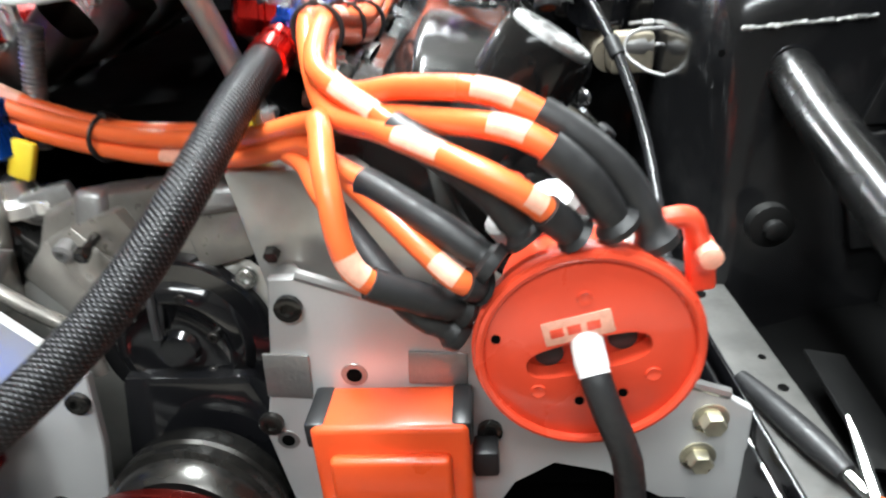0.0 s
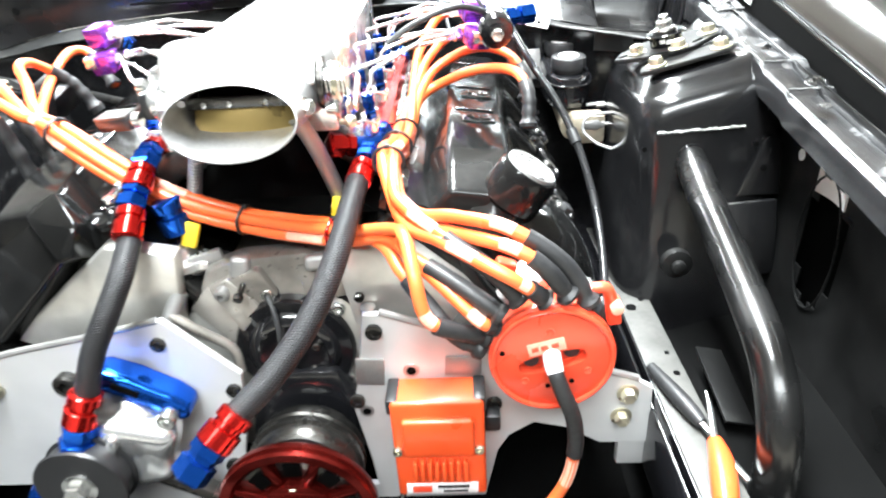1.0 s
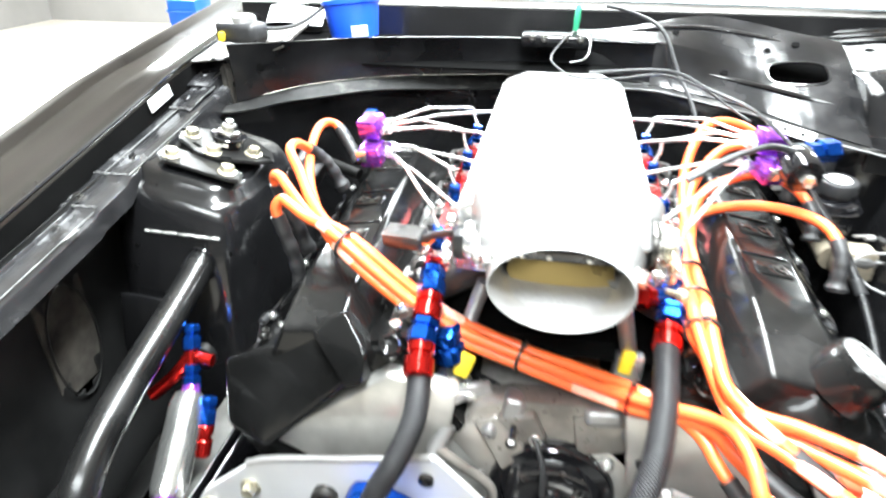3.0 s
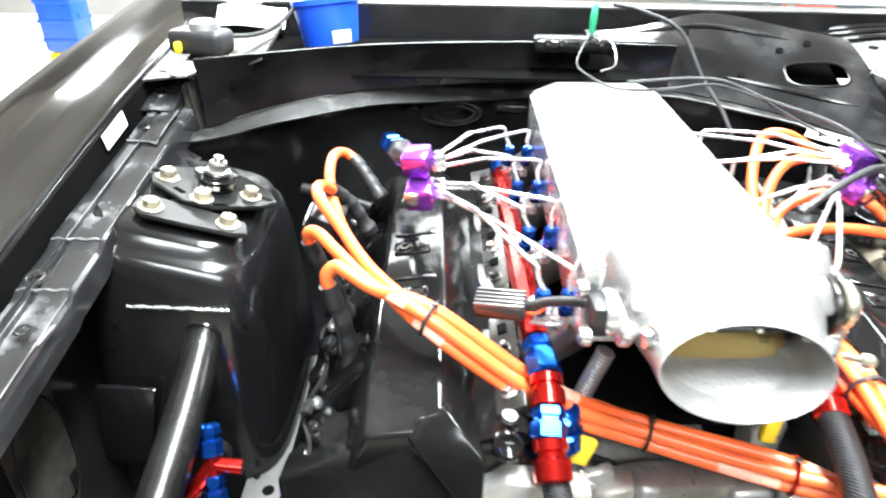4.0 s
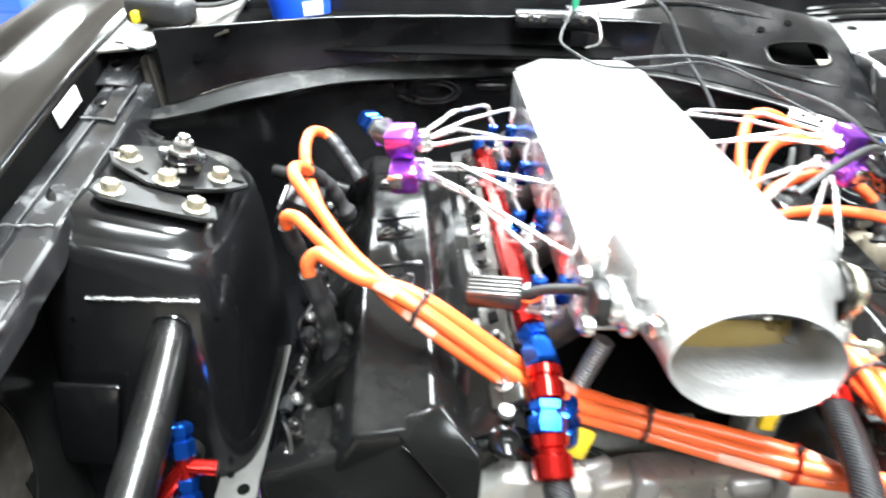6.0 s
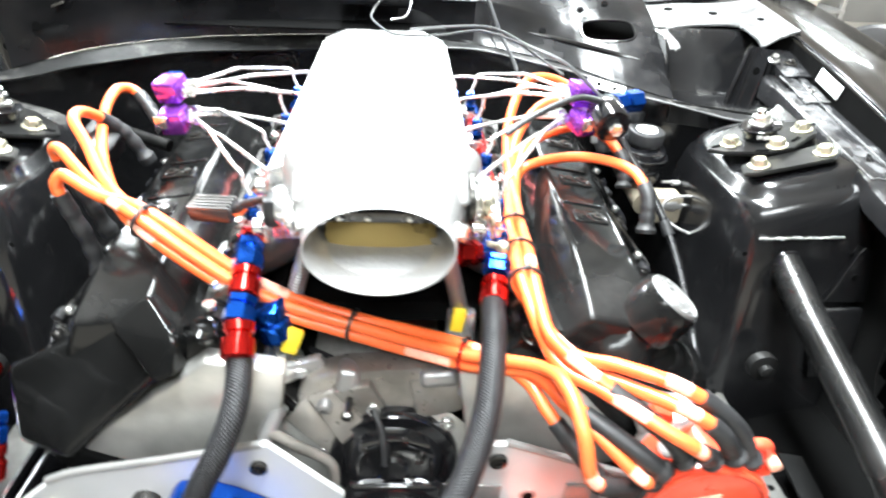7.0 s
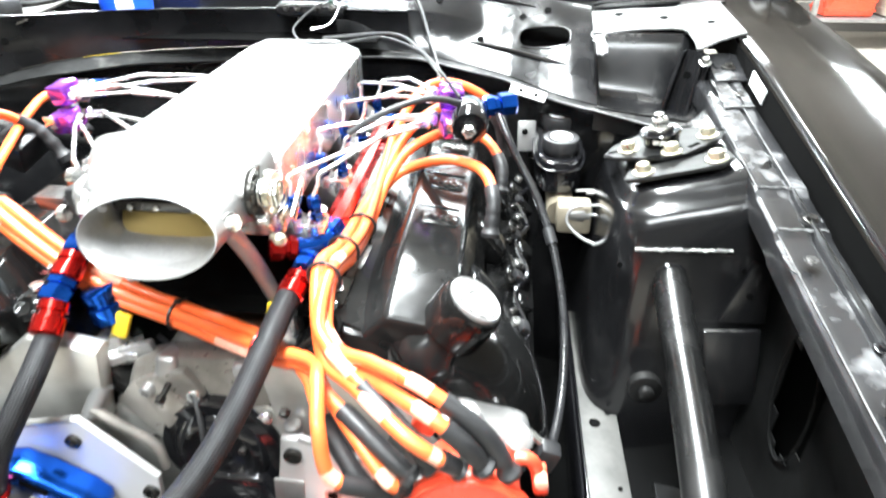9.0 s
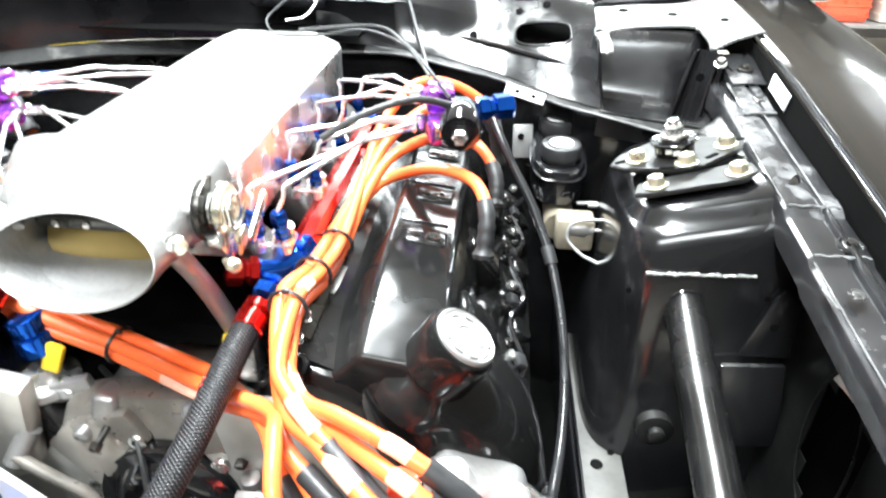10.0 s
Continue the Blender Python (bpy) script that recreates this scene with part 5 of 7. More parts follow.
def throttle_body():
    t = thing("air_throttle", (X0, -0.33, 0.83), "cast aluminium throttle body with a wide oval mouth", "throttle body")
    cx, bm = -0.008, bmesh.new()
    rows = []
    # outside, lip, then back inside
    prof = [(-0.262, 0.094, 0.040, 4.5, 0.028), (-0.280, 0.090, 0.040, 3.6, 0.024), (-0.300, 0.079, 0.037, 2.8, 0.016), (-0.325, 0.070, 0.0355, 2.3, 0.006), (-0.344, 0.0675, 0.0350, 2.1, 0.0005),
            (-0.351, 0.0668, 0.0345, 2.0, 0.0), (-0.3515, 0.0655, 0.0332, 2.0, 0.0), (-0.348, 0.0645, 0.0322, 2.0, 0.0), (-0.335, 0.062, 0.0310, 2.1, 0.0), (-0.318, 0.059, 0.0295, 2.4, 0.0), (-0.300, 0.057, 0.0285, 2.6, 0.001), (-0.272, 0.055, 0.028, 3.0, 0.002)]
    for y, hx, hz, p, dz in prof:
        rows.append([bm.verts.new((cx + u, y + 0.48 * v * max(0.0, min(1.0, (-0.27 - y) / 0.07)), 0.842 + dz + v)) for u, v in ring_points(-hx, hx, -hz, hz, 64, p)])
    for a, b in zip(rows, rows[1:]):
        for k in range(64):
            bm.faces.new((a[k], a[(k + 1) % 64], b[(k + 1) % 64], b[k]))
    bm.faces.new(rows[0][::-1])
    body = part("body", bm, "cast", t)
    # black block set in the bore for its dark inside
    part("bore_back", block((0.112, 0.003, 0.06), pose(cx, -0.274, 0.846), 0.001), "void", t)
    blade = part("throttle_blade", prism([(cx - 0.052, 0.832), (cx - 0.044, 0.815), (cx - 0.030, 0.811), (cx + 0.030, 0.811), (cx + 0.044, 0.815), (cx + 0.052, 0.832), (cx + 0.050, 0.848), (cx - 0.050, 0.848)], -0.3055, -0.303, bevel=0.0006,
                                         shape=lambda p: (p.x, p.y - 0.25 * (0.83 - p.z), p.z)), "brass", t, "brass coloured throttle blade")
    part("blade_shaft", block((0.114, 0.008, 0.013), pose(cx, -0.302, 0.851, 8, 0, 0), 0.003), "dark_steel", t, "dark blade shaft")
    for dx in (-0.038, -0.012, 0.026):
        part("blade_screw", lathe([(0, 0.0034), (0.002, 0.0032), (0.0034, 0.0016), (0.0034, 0)], (cx + dx, -0.306, 0.850), (0, -1, 0.1), 12), "steel", blade)
    for s in (-1, 1):
        ex = cx + s * 0.066
        ear = part("flange_ear", prism([(ex + s * 0.016, 0.866), (ex + s * 0.013, 0.887), (ex + s * 0.002, 0.889), (ex - s * 0.024, 0.884), (ex - s * 0.002, 0.862)], -0.303, -0.270, bevel=0.004, segs=3,
                                       shape=lambda p: (p.x, p.y + 0.7 * (p.z - 0.875), p.z)), "cast", body)
        if s > 0:
            part("hole", lathe([(0, 0.0052), (0.001, 0.0052), (0.001, 0)], (ex + 0.002, -0.2985, 0.8795), (0, -0.82, 0.57), 14), "void", ear)
        part("web", tube([(cx + s * 0.050, -0.330, 0.858), (cx + s * 0.060, -0.310, 0.868), (cx + s * 0.066, -0.292, 0.874)], 0.004, 8), "cast", body)
    # throttle position sensor and its lead
    sens = part("position_sensor", block((0.020, 0.032, 0.030), pose(cx - 0.098, -0.288, 0.850), 0.007), "plastic", t, "black throttle sensor")
    part("clamp", block((0.016, 0.060, 0.024), pose(cx - 0.082, -0.287, 0.852, 24, 0, 6), 0.007, segs=3), "alu", sens, "bright sensor clamp")
    part("clamp_ring", lathe([(0, 0.019), (0.006, 0.020), (0.010, 0.018), (0.010, 0.012)], (cx - 0.086, -0.288, 0.852), (-1, 0, 0), 20), "alu", sens)
    part("screw", caphead((cx - 0.108, -0.276, 0.866), (-1, 0, 0), 0.008, 0.008), "steel", sens)
    part("screw", caphead((cx - 0.108, -0.303, 0.838), (-1, 0, 0), 0.008, 0.008), "steel", sens)
    part("linkage_disc", lathe([(0, 0.026), (0.003, 0.027), (0.006, 0.026), (0.006, 0.008), (0.012, 0.008), (0.012, 0)], (cx + 0.080, -0.287, 0.862), (1, 0, 0), 24), "dark_steel", t, "dark throttle linkage quadrant")
    part("linkage_disc", lathe([(0.014, 0.020), (0.017, 0.021), (0.020, 0.020), (0.020, 0.006), (0.026, 0.006), (0.026, 0)], (cx + 0.080, -0.287, 0.862), (1, 0, 0), 24), "zinc", t, "gold throttle linkage plate")
    part("return_spring", tube([(cx + 0.086 + 0.0006 * k, -0.287 + 0.014 * math.cos(k * 0.9), 0.862 + 0.014 * math.sin(k * 0.9)) for k in range(36)], 0.0016, 6, exact=True), "steel", t, "bright return spring")
    part("linkage_arm", block((0.006, 0.05, 0.012), pose(cx + 0.112, -0.262, 0.845, 30, 0, 0), 0.003), "steel", t)
    part("stop_lever", prism([(0.0, 0.0), (0.012, 0.004), (0.018, -0.024), (0.006, -0.036), (-0.006, -0.02)], 0.0, 0.004, bevel=0.001, shape=lambda p: (cx + 0.094 + p.y, -0.300 + p.x, 0.856 + p.z)), "steel", t, "bright stop lever")
    part("stop_lever", prism([(0.0, 0.0), (0.02, 0.002), (0.026, -0.012), (0.004, -0.020)], 0.0, 0.003, bevel=0.001, shape=lambda p: (cx + 0.104 + p.y, -0.296 + p.x, 0.842 + p.z)), "zinc", t, "gold stop lever")
    for dy, dz in ((-0.298, 0.838), (-0.272, 0.834), (-0.276, 0.876)):
        part("small_screw", caphead((cx + 0.086, dy, dz), (1, -0.2, 0), 0.0055, 0.012), "steel", t)
    part("cable_ball", lathe([(0, 0.003), (0.012, 0.003), (0.014, 0.006), (0.02, 0.006), (0.023, 0.003), (0.023, 0)], (cx + 0.10, -0.308, 0.826), (0.6, -0.6, 0.2), 12), "zinc", t)
    part("bolt", hexhead((cx + 0.068, -0.325, 0.848), (1, -0.4, 0), 0.008, 0.008, washer=0.010), "steel", t)
    part("bolt", hexhead((cx - 0.066, -0.325, 0.855), (-1, -0.4, 0), 0.008, 0.008, washer=0.010), "steel", t)


engine_block()
front_cover()
drive_cap()
motor_plate()
valve_cover(-1)
valve_cover(1)
oil_cap()
plenum()
throttle_body()


# ---- fuel system ----
def fuel_rail(s):
    x = X0 + s * 0.134
    t = thing("fuel_rail", (x, -0.05, 0.77), "red anodised fuel rail along the intake", "fuel rail", "fuel rails")
    a, b = Vector((x, 0.120, 0.800)), Vector((x + (0.004 if s < 0 else -0.002), -0.205 if s > 0 else -0.243, 0.778 if s > 0 else 0.786))
    part("rail", tube([a, b], 0.0135, 8, 2), "red", t)
    part("end_cap", lathe([(-0.002, 0.0145), (0.020, 0.0145), (0.024, 0.011), (0.034, 0.011), (0.034, 0)], a, (0, 1, 0.25), 10), "blue", t, "blue anodised end plug")
    return t


def fitting(parent, a, b, r, mat, hexed=False, name="fitting", label=""):
    """One anodised hose fitting from a to b with collars."""
    a, b = Vector(a), Vector(b)
    d = (b - a)
    h = d.length
    prof = [(0, r * 0.8), (h * 0.06, r), (h * 0.3, r), (h * 0.34, r * 0.82), (h * 0.45, r * 0.82), (h * 0.5, r * 1.06), (h * 0.94, r * 1.06), (h, r * 0.85)]
    return part(name, lathe(prof, a, d, 6 if hexed else 20), mat, parent, label)


rail_l = fuel_rail(-1)
rail_r = fuel_rail(1)
fitting(rail_l, (-0.146, -0.243, 0.786), (-0.141, -0.283, 0.778), 0.0145, "blue", True, "rail_fitting", "blue anodised hex fitting")
fitting(rail_l, (-0.141, -0.281, 0.778), (-0.141, -0.308, 0.763), 0.0145, "red", False, "rail_fitting", "red anodised socket")
fitting(rail_l, (-0.141, -0.306, 0.763), (-0.143, -0.330, 0.748), 0.0150, "blue", True, "rail_fitting", "blue anodised hex nut")
fitting(rail_l, (-0.125, -0.288, 0.742), (-0.117, -0.287, 0.700), 0.0175, "blue", False, "side_plug", "blue anodised plug")
elbow = part("elbow", tube([(0.117, -0.198, 0.780), (0.114, -0.222, 0.776), (0.102, -0.240, 0.777), (0.088, -0.250, 0.782)], 0.0115, 14, 6), "blue", rail_r, "blue anodised bent elbow")
fitting(rail_r, (0.118, -0.190, 0.779), (0.116, -0.214, 0.777), 0.0150, "blue", True, "rail_fitting", "blue anodised hex nut")
fitting(rail_r, (0.092, -0.248, 0.781), (0.066, -0.262, 0.788), 0.0135, "red", True, "rail_fitting", "red anodised socket")
fitting(rail_r, (0.112, -0.260, 0.779), (0.107, -0.281, 0.772), 0.0135, "blue", True, "rail_fitting", "blue anodised nut")


def hose(name, pts, r, label, mat="hose"):
    t = thing(name, pts[0], label, "hose")
    part("sleeve", tube(pts, r, 16, 10), mat, t)
    return t


h1 = hose("coolant_hose", [(-0.141, -0.335, 0.733), (-0.136, -0.388, 0.706), (-0.149, -0.415, 0.672), (-0.168, -0.428, 0.636), (-0.186, -0.437, 0.588)], 0.0122, "black braided hose with red and blue ends")
fitting(h1, (-0.142, -0.326, 0.748), (-0.140, -0.356, 0.726), 0.0150, "red", False, "hose_end", "red anodised hose end")
fitting(h1, (-0.185, -0.436, 0.593), (-0.199, -0.445, 0.557), 0.0170, "red", False, "hose_end", "red anodised hose end")
fitting(h1, (-0.198, -0.4445, 0.560), (-0.211, -0.454, 0.518), 0.0190, "blue", True, "hose_end", "blue anodised hex nut")
h2 = hose("braided_hose", [(0.102, -0.305, 0.764), (0.100, -0.335, 0.757), (0.095, -0.380, 0.740), (0.085, -0.424, 0.715), (0.066, -0.462, 0.684), (0.038, -0.497, 0.655), (0.008, -0.527, 0.634)], 0.0122, "long black ribbed braided hose with a loose end")
fitting(h2, (0.106, -0.286, 0.771), (0.102, -0.314, 0.761), 0.0135, "red", False, "hose_end", "red anodised hose end")
fitting(h2, (0.012, -0.523, 0.637), (-0.010, -0.543, 0.618), 0.0160, "red", False, "hose_end", "red anodised hose end")
fitting(h2, (-0.008, -0.541, 0.620), (-0.030, -0.560, 0.598), 0.0160, "blue", True, "hose_end", "blue anodised hex nut")


def thermostat():
    t = thing("coolant_outlet", (-0.125, -0.27, 0.63), "bright cast coolant outlet with a yellow tag", "coolant outlet")
    part("housing", lathe([(-0.03, 0.030), (0.0, 0.029), (0.016, 0.027), (0.022, 0.027)], (-0.128, -0.290, 0.640), (0.05, 0, 1), 28), "cast", t)
    part("flange", lathe([(0.020, 0.026), (0.021, 0.034), (0.030, 0.034), (0.032, 0.032), (0.033, 0.022), (0.038, 0.020), (0.046, 0.018)], (-0.128, -0.290, 0.640), (0.05, 0, 1), 32), "alu", t, "round bolted outlet flange")
    for bx, by in ((-0.163, -0.292), (-0.095, -0.298)):
        ear = part("ear", lathe([(0, 0.012), (0.009, 0.012), (0.010, 0.010), (0.010, 0)], (bx, by, 0.661), (0, 0, 1), 18), "alu", t)
        part("bolt", caphead((bx, by, 0.671), (0, 0, 1), 0.0065, 0.007), "steel", ear)
    part("bracket", block((0.040, 0.012, 0.022), pose(-0.088, -0.300, 0.668, 0, -12, 10), 0.004), "cast", t)
    part("tag", block((0.018, 0.008, 0.030), pose(-0.101, -0.296, 0.700, -10, 20, 0), 0.003), "yellow", t, "yellow tag")
    part("tag", block((0.014, 0.008, 0.026), pose(0.071, -0.288, 0.722, -12, 10, 0), 0.002), "yellow", t, "yellow tag")
    part("foot", block((0.03, 0.03, 0.05), pose(0.076, -0.268, 0.70), 0.004), "alu", t)


thermostat()
INJ_Y = (-0.225, -0.112, 0.0, 0.108)


def injectors(s):
    for y in INJ_Y:
        z = 0.79 + 0.1 * (y + 0.2) * 0.4
        t = thing("injector", (X0 + s * 0.12, y, z), "silver fuel injector with two blue nozzle fittings", "injector", "fuel injectors")
        part("body", lathe([(0, 0.010), (0.012, 0.012), (0.03, 0.012), (0.034, 0.008), (0.04, 0.008)], (X0 + s * 0.118, y + 0.006, z - 0.012), (s * 0.25, 0, 1), 14), "alu", t)
        part("clip", tube([(X0 + s * 0.135, y - 0.01, z + 0.012), (X0 + s * 0.120, y - 0.024, z + 0.020), (X0 + s * 0.105, y - 0.012, z + 0.012), (X0 + s * 0.11, y + 0.012, z + 0.002)], 0.0016, 6), "line", t)
        for dx, dy in ((0.128, -0.004), (0.104, -0.004)):
            noz = fitting(t, (X0 + s * dx, y + dy, z + 0.018), (X0 + s * (dx - 0.002), y + dy - 0.004, z + 0.046), 0.0072, "blue", True, "nozzle", "blue anodised nozzle nut")
            part("stem", lathe([(0, 0.005), (0.02, 0.005)], (X0 + s * dx, y + dy, z + 0.002), (0, 0, 1), 8), "line", noz)


injectors(-1)
injectors(1)


def distribution(s):
    """Twin anodised blocks with hard lines that fan out to the nozzles."""
    x = -0.262 if s < 0 else 0.236
    y, z = (-0.075, 0.0) if s < 0 else (-0.045, 0.0)
    t = thing("distribution_block", (x, y, 0.84), "purple anodised fuel distribution blocks with a blue inlet", "distribution block", "distribution blocks")
    for k, (dx, dy, dz) in enumerate(((0.0, 0.008, 0.892), (0.004, -0.008, 0.860))):
        part("cube", block((0.029, 0.031, 0.026), pose(x + dx, y + dy, dz, 12, s * 6, s * 14 + 8 * k), 0.003), "purple", t)
    part("lug", block((0.014, 0.003, 0.016), pose(x + 0.006 * s, y - 0.028, 0.862, 10, 0, 0), 0.001), "steel", t)
    if s < 0:
        part("inlet_body", tube([(-0.266, -0.062, 0.890), (-0.284, -0.004, 0.877)], 0.0130, 16, 2), "plastic", t)
        part("inlet_hex", lathe([(0, 0.0165), (0.014, 0.0165), (0.017, 0.014), (0.034, 0.011)], (-0.281, -0.012, 0.879), (-0.25, 0.94, -0.2), 6), "steel", t, "bright hex adaptor")
        fitting(t, (-0.289, 0.020, 0.872), (-0.304, 0.076, 0.861), 0.0140, "blue", True, "inlet_fitting", "blue anodised inlet fitting")
    else:
        part("solenoid", lathe([(0, 0.020), (0.004, 0.0225), (0.040, 0.0225), (0.044, 0.020), (0.044, 0.012), (0.047, 0.012), (0.047, 0)], (0.262, -0.058, 0.880), (0.05, -0.97, -0.2), 28), "gloss_black", t, "glossy black solenoid coil")
        part("solenoid_nut", hexhead((0.2645, -0.106, 0.871), (0.05, -0.97, -0.2), 0.0085, 0.008), "steel", t, "bright solenoid nut")
        fitting(t, (0.278, -0.045, 0.882), (0.318, -0.030, 0.884), 0.0135, "blue", True, "inlet_fitting", "blue anodised inlet fitting")
        part("lead", tube([(0.255, -0.075, 0.893), (0.215, -0.10, 0.905), (0.165, -0.125, 0.893), (0.128, -0.14, 0.873)], 0.004, 8), "rubber", t, "black sheathed lead")
        part("lead", tube([(0.25, -0.07, 0.900), (0.215, -0.02, 0.925), (0.18, 0.08, 0.925), (0.13, 0.14, 0.935), (0.02, 0.155, 0.925)], 0.0022, 6), "rubber", t)
    ox = x - s * 0.02
    for k in range(8):
        yy = INJ_Y[k // 2] - 0.004
        dx = 0.128 if k % 2 else 0.104
        zz = 0.79 + 0.1 * (INJ_Y[k // 2] + 0.2) * 0.4 + 0.046
        end = Vector((X0 + s * (dx - 0.002), yy - 0.004, zz))
        oz = 0.893 if k >= 4 else 0.862
        start = Vector((ox, y + 0.012 * (k % 4 - 1.5) * 0.6, oz + 0.004 * (k % 2)))
        knee = end + Vector((s * (0.012 if k % 2 else 0.002), 0.006, 0.022 + 0.004 * (k % 3)))
        mid = start.lerp(knee, 0.45) + Vector((0, 0, 0.006 + 0.004 * (k % 2)))
        # straight runs with tight bends
        path = [start, start.lerp(mid, 0.8), mid, mid.lerp(knee, 0.2), mid.lerp(knee, 0.88), knee + Vector((-s * 0.004, -0.001, -0.003)), end.lerp(knee, 0.5), end]
        line = part("hard_line", tube(path, 0.0023, 8, 5), "line", t, "bent bright steel nozzle line")
        part("line_nut", lathe([(0, 0.0052), (0.012, 0.0052), (0.014, 0.004)], start - (path[1] - start).normalized() * 0.002, path[1] - start, 6), "steel", line)


distribution(-1)
distribution(1)

# ---- ignition ----
WIRE = 0.0066


def cut(path, a, b):
    n = len(path) - 1
    return path[int(a * n):int(b * n) + 1]


def ignition_wire(path, boots, prints=(), label="orange ignition wire with black boots"):
    """A wire along path; boots: shares of the way that are covered by black boots; prints: shares that carry faded print."""
    p = smooth_path(path, 10)
    t = thing("ignition_wire", p[0], label, "ignition wire", "ignition wires")
    part("cable", tube(p, WIRE, 12, exact=True), "wire", t)
    for a, b in boots:
        seg = cut(p, a, b)
        flip = a > 0.5
        part("boot", tube(seg, lambda f: WIRE * (1.32 + 0.12 * math.sin(f * 30) * (1 if (f < 0.25) != flip else 0) + (0.35 if ((f > 0.9) if flip else (f < 0.1)) else 0)), 12, exact=True), "rubber", t, "black rubber boot")
    for a, b in prints:
        seg = cut(p, a, b)
        if len(seg) > 2:
            part("print", tube(seg, WIRE * 1.03, 8, exact=True, close=False, arc=(195, 345), up_dir=(0.1, -0.5, 0.86)), "print", t, "faded pale print")
    return t


DC = Vector((0.292, -0.453, 0.626))      # centre of the red wire retainer
TIE_C, TIE_E = Vector((0.135, -0.299, 0.778)), Vector((0.143, -0.168, 0.770))
TIE_D, TIE_B, TIE_A = Vector((0.074, -0.332, 0.712)), Vector((-0.039, -0.283, 0.710)), Vector((-0.245, -0.248, 0.813))
UNDER = Vector((-0.140, -0.272, 0.745))
Q = 0.0064
OFF = ((-Q, -Q), (Q, -Q), (-Q, Q), (Q, Q))

right_starts = [
    [(0.327, -0.440, 0.680), (0.302, -0.436, 0.722), (0.253, -0.424, 0.754), (0.205, -0.400, 0.757), (0.163, -0.372, 0.752)],
    [(0.306, -0.446, 0.693), (0.284, -0.448, 0.724), (0.255, -0.440, 0.742), (0.205, -0.405, 0.742), (0.160, -0.378, 0.744)],
    [(0.284, -0.448, 0.692), (0.262, -0.456, 0.714), (0.235, -0.448, 0.728), (0.190, -0.410, 0.737), (0.152, -0.376, 0.745)],
    [(0.262, -0.448, 0.690), (0.240, -0.440, 0.716), (0.186, -0.402, 0.744), (0.158, -0.378, 0.757), (0.145, -0.356, 0.767)],
]
right_ends = [
    [(0.156, -0.075, 0.783), (0.182, -0.042, 0.795), (0.235, -0.072, 0.820), (0.281, -0.125, 0.829), (0.297, -0.165, 0.812), (0.296, -0.186, 0.772)],
    [(0.158, -0.070, 0.790), (0.182, -0.018, 0.815), (0.235, -0.012, 0.838), (0.279, -0.020, 0.832), (0.303, -0.052, 0.808), (0.304, -0.070, 0.776)],
    [(0.152, -0.060, 0.795), (0.170, 0.000, 0.825), (0.210, 0.045, 0.852), (0.262, 0.050, 0.858), (0.296, 0.045, 0.835), (0.306, 0.040, 0.785)],
    [(0.150, -0.050, 0.800), (0.158, 0.020, 0.835), (0.190, 0.085, 0.872), (0.240, 0.110, 0.868), (0.290, 0.115, 0.835), (0.304, 0.110, 0.790)],
]
for k in range(4):
    ox, oz = OFF[k]
    mid = [TIE_C + Vector((ox, oz * 0.4, oz)), TIE_C.lerp(TIE_E, 0.5) + Vector((ox + 0.002, 0, oz - 0.002)), TIE_E + Vector((ox, 0, oz))]
    ignition_wire(right_starts[k] + mid + right_ends[k], ((0.0, (0.135, 0.12, 0.06, 0.145)[k]), (0.90, 1.0)), (((0.15, 0.18), (0.30, 0.33)), ((0.14, 0.17),), ((0.065, 0.085), (0.18, 0.22)), ((0.16, 0.22), (0.4, 0.43)))[k])

left_starts = [
    [(0.246, -0.450, 0.676), (0.222, -0.440, 0.692), (0.190, -0.420, 0.706), (0.158, -0.396, 0.716), (0.135, -0.370, 0.722)],
    [(0.238, -0.446, 0.664), (0.224, -0.452, 0.673), (0.190, -0.426, 0.697), (0.160, -0.396, 0.712), (0.136, -0.370, 0.720)],
    [(0.230, -0.440, 0.648), (0.205, -0.452, 0.662), (0.176, -0.460, 0.683), (0.166, -0.446, 0.722), (0.157, -0.412, 0.742), (0.140, -0.376, 0.735)],
    [(0.226, -0.438, 0.630), (0.200, -0.440, 0.650), (0.172, -0.420, 0.676), (0.148, -0.395, 0.698), (0.128, -0.366, 0.712)],
]
left_ends = [
    [(-0.300, -0.185, 0.818), (-0.345, -0.095, 0.826), (-0.369, -0.015, 0.845), (-0.370, 0.030, 0.858), (-0.356, 0.047, 0.855), (-0.338, 0.038, 0.840), (-0.310, 0.015, 0.808)],
    [(-0.300, -0.192, 0.826), (-0.340, -0.135, 0.846), (-0.366, -0.100, 0.862), (-0.370, -0.070, 0.862), (-0.360, -0.045, 0.845), (-0.342, -0.030, 0.820), (-0.322, -0.025, 0.780)],
    [(-0.300, -0.208, 0.822), (-0.335, -0.178, 0.838), (-0.358, -0.157, 0.849), (-0.370, -0.148, 0.843), (-0.366, -0.142, 0.815), (-0.350, -0.140, 0.775), (-0.338, -0.138, 0.735)],
    [(-0.295, -0.222, 0.826), (-0.322, -0.212, 0.838), (-0.334, -0.208, 0.842), (-0.343, -0.209, 0.830), (-0.338, -0.208, 0.805), (-0.328, -0.205, 0.760), (-0.325, -0.205, 0.715)],
]
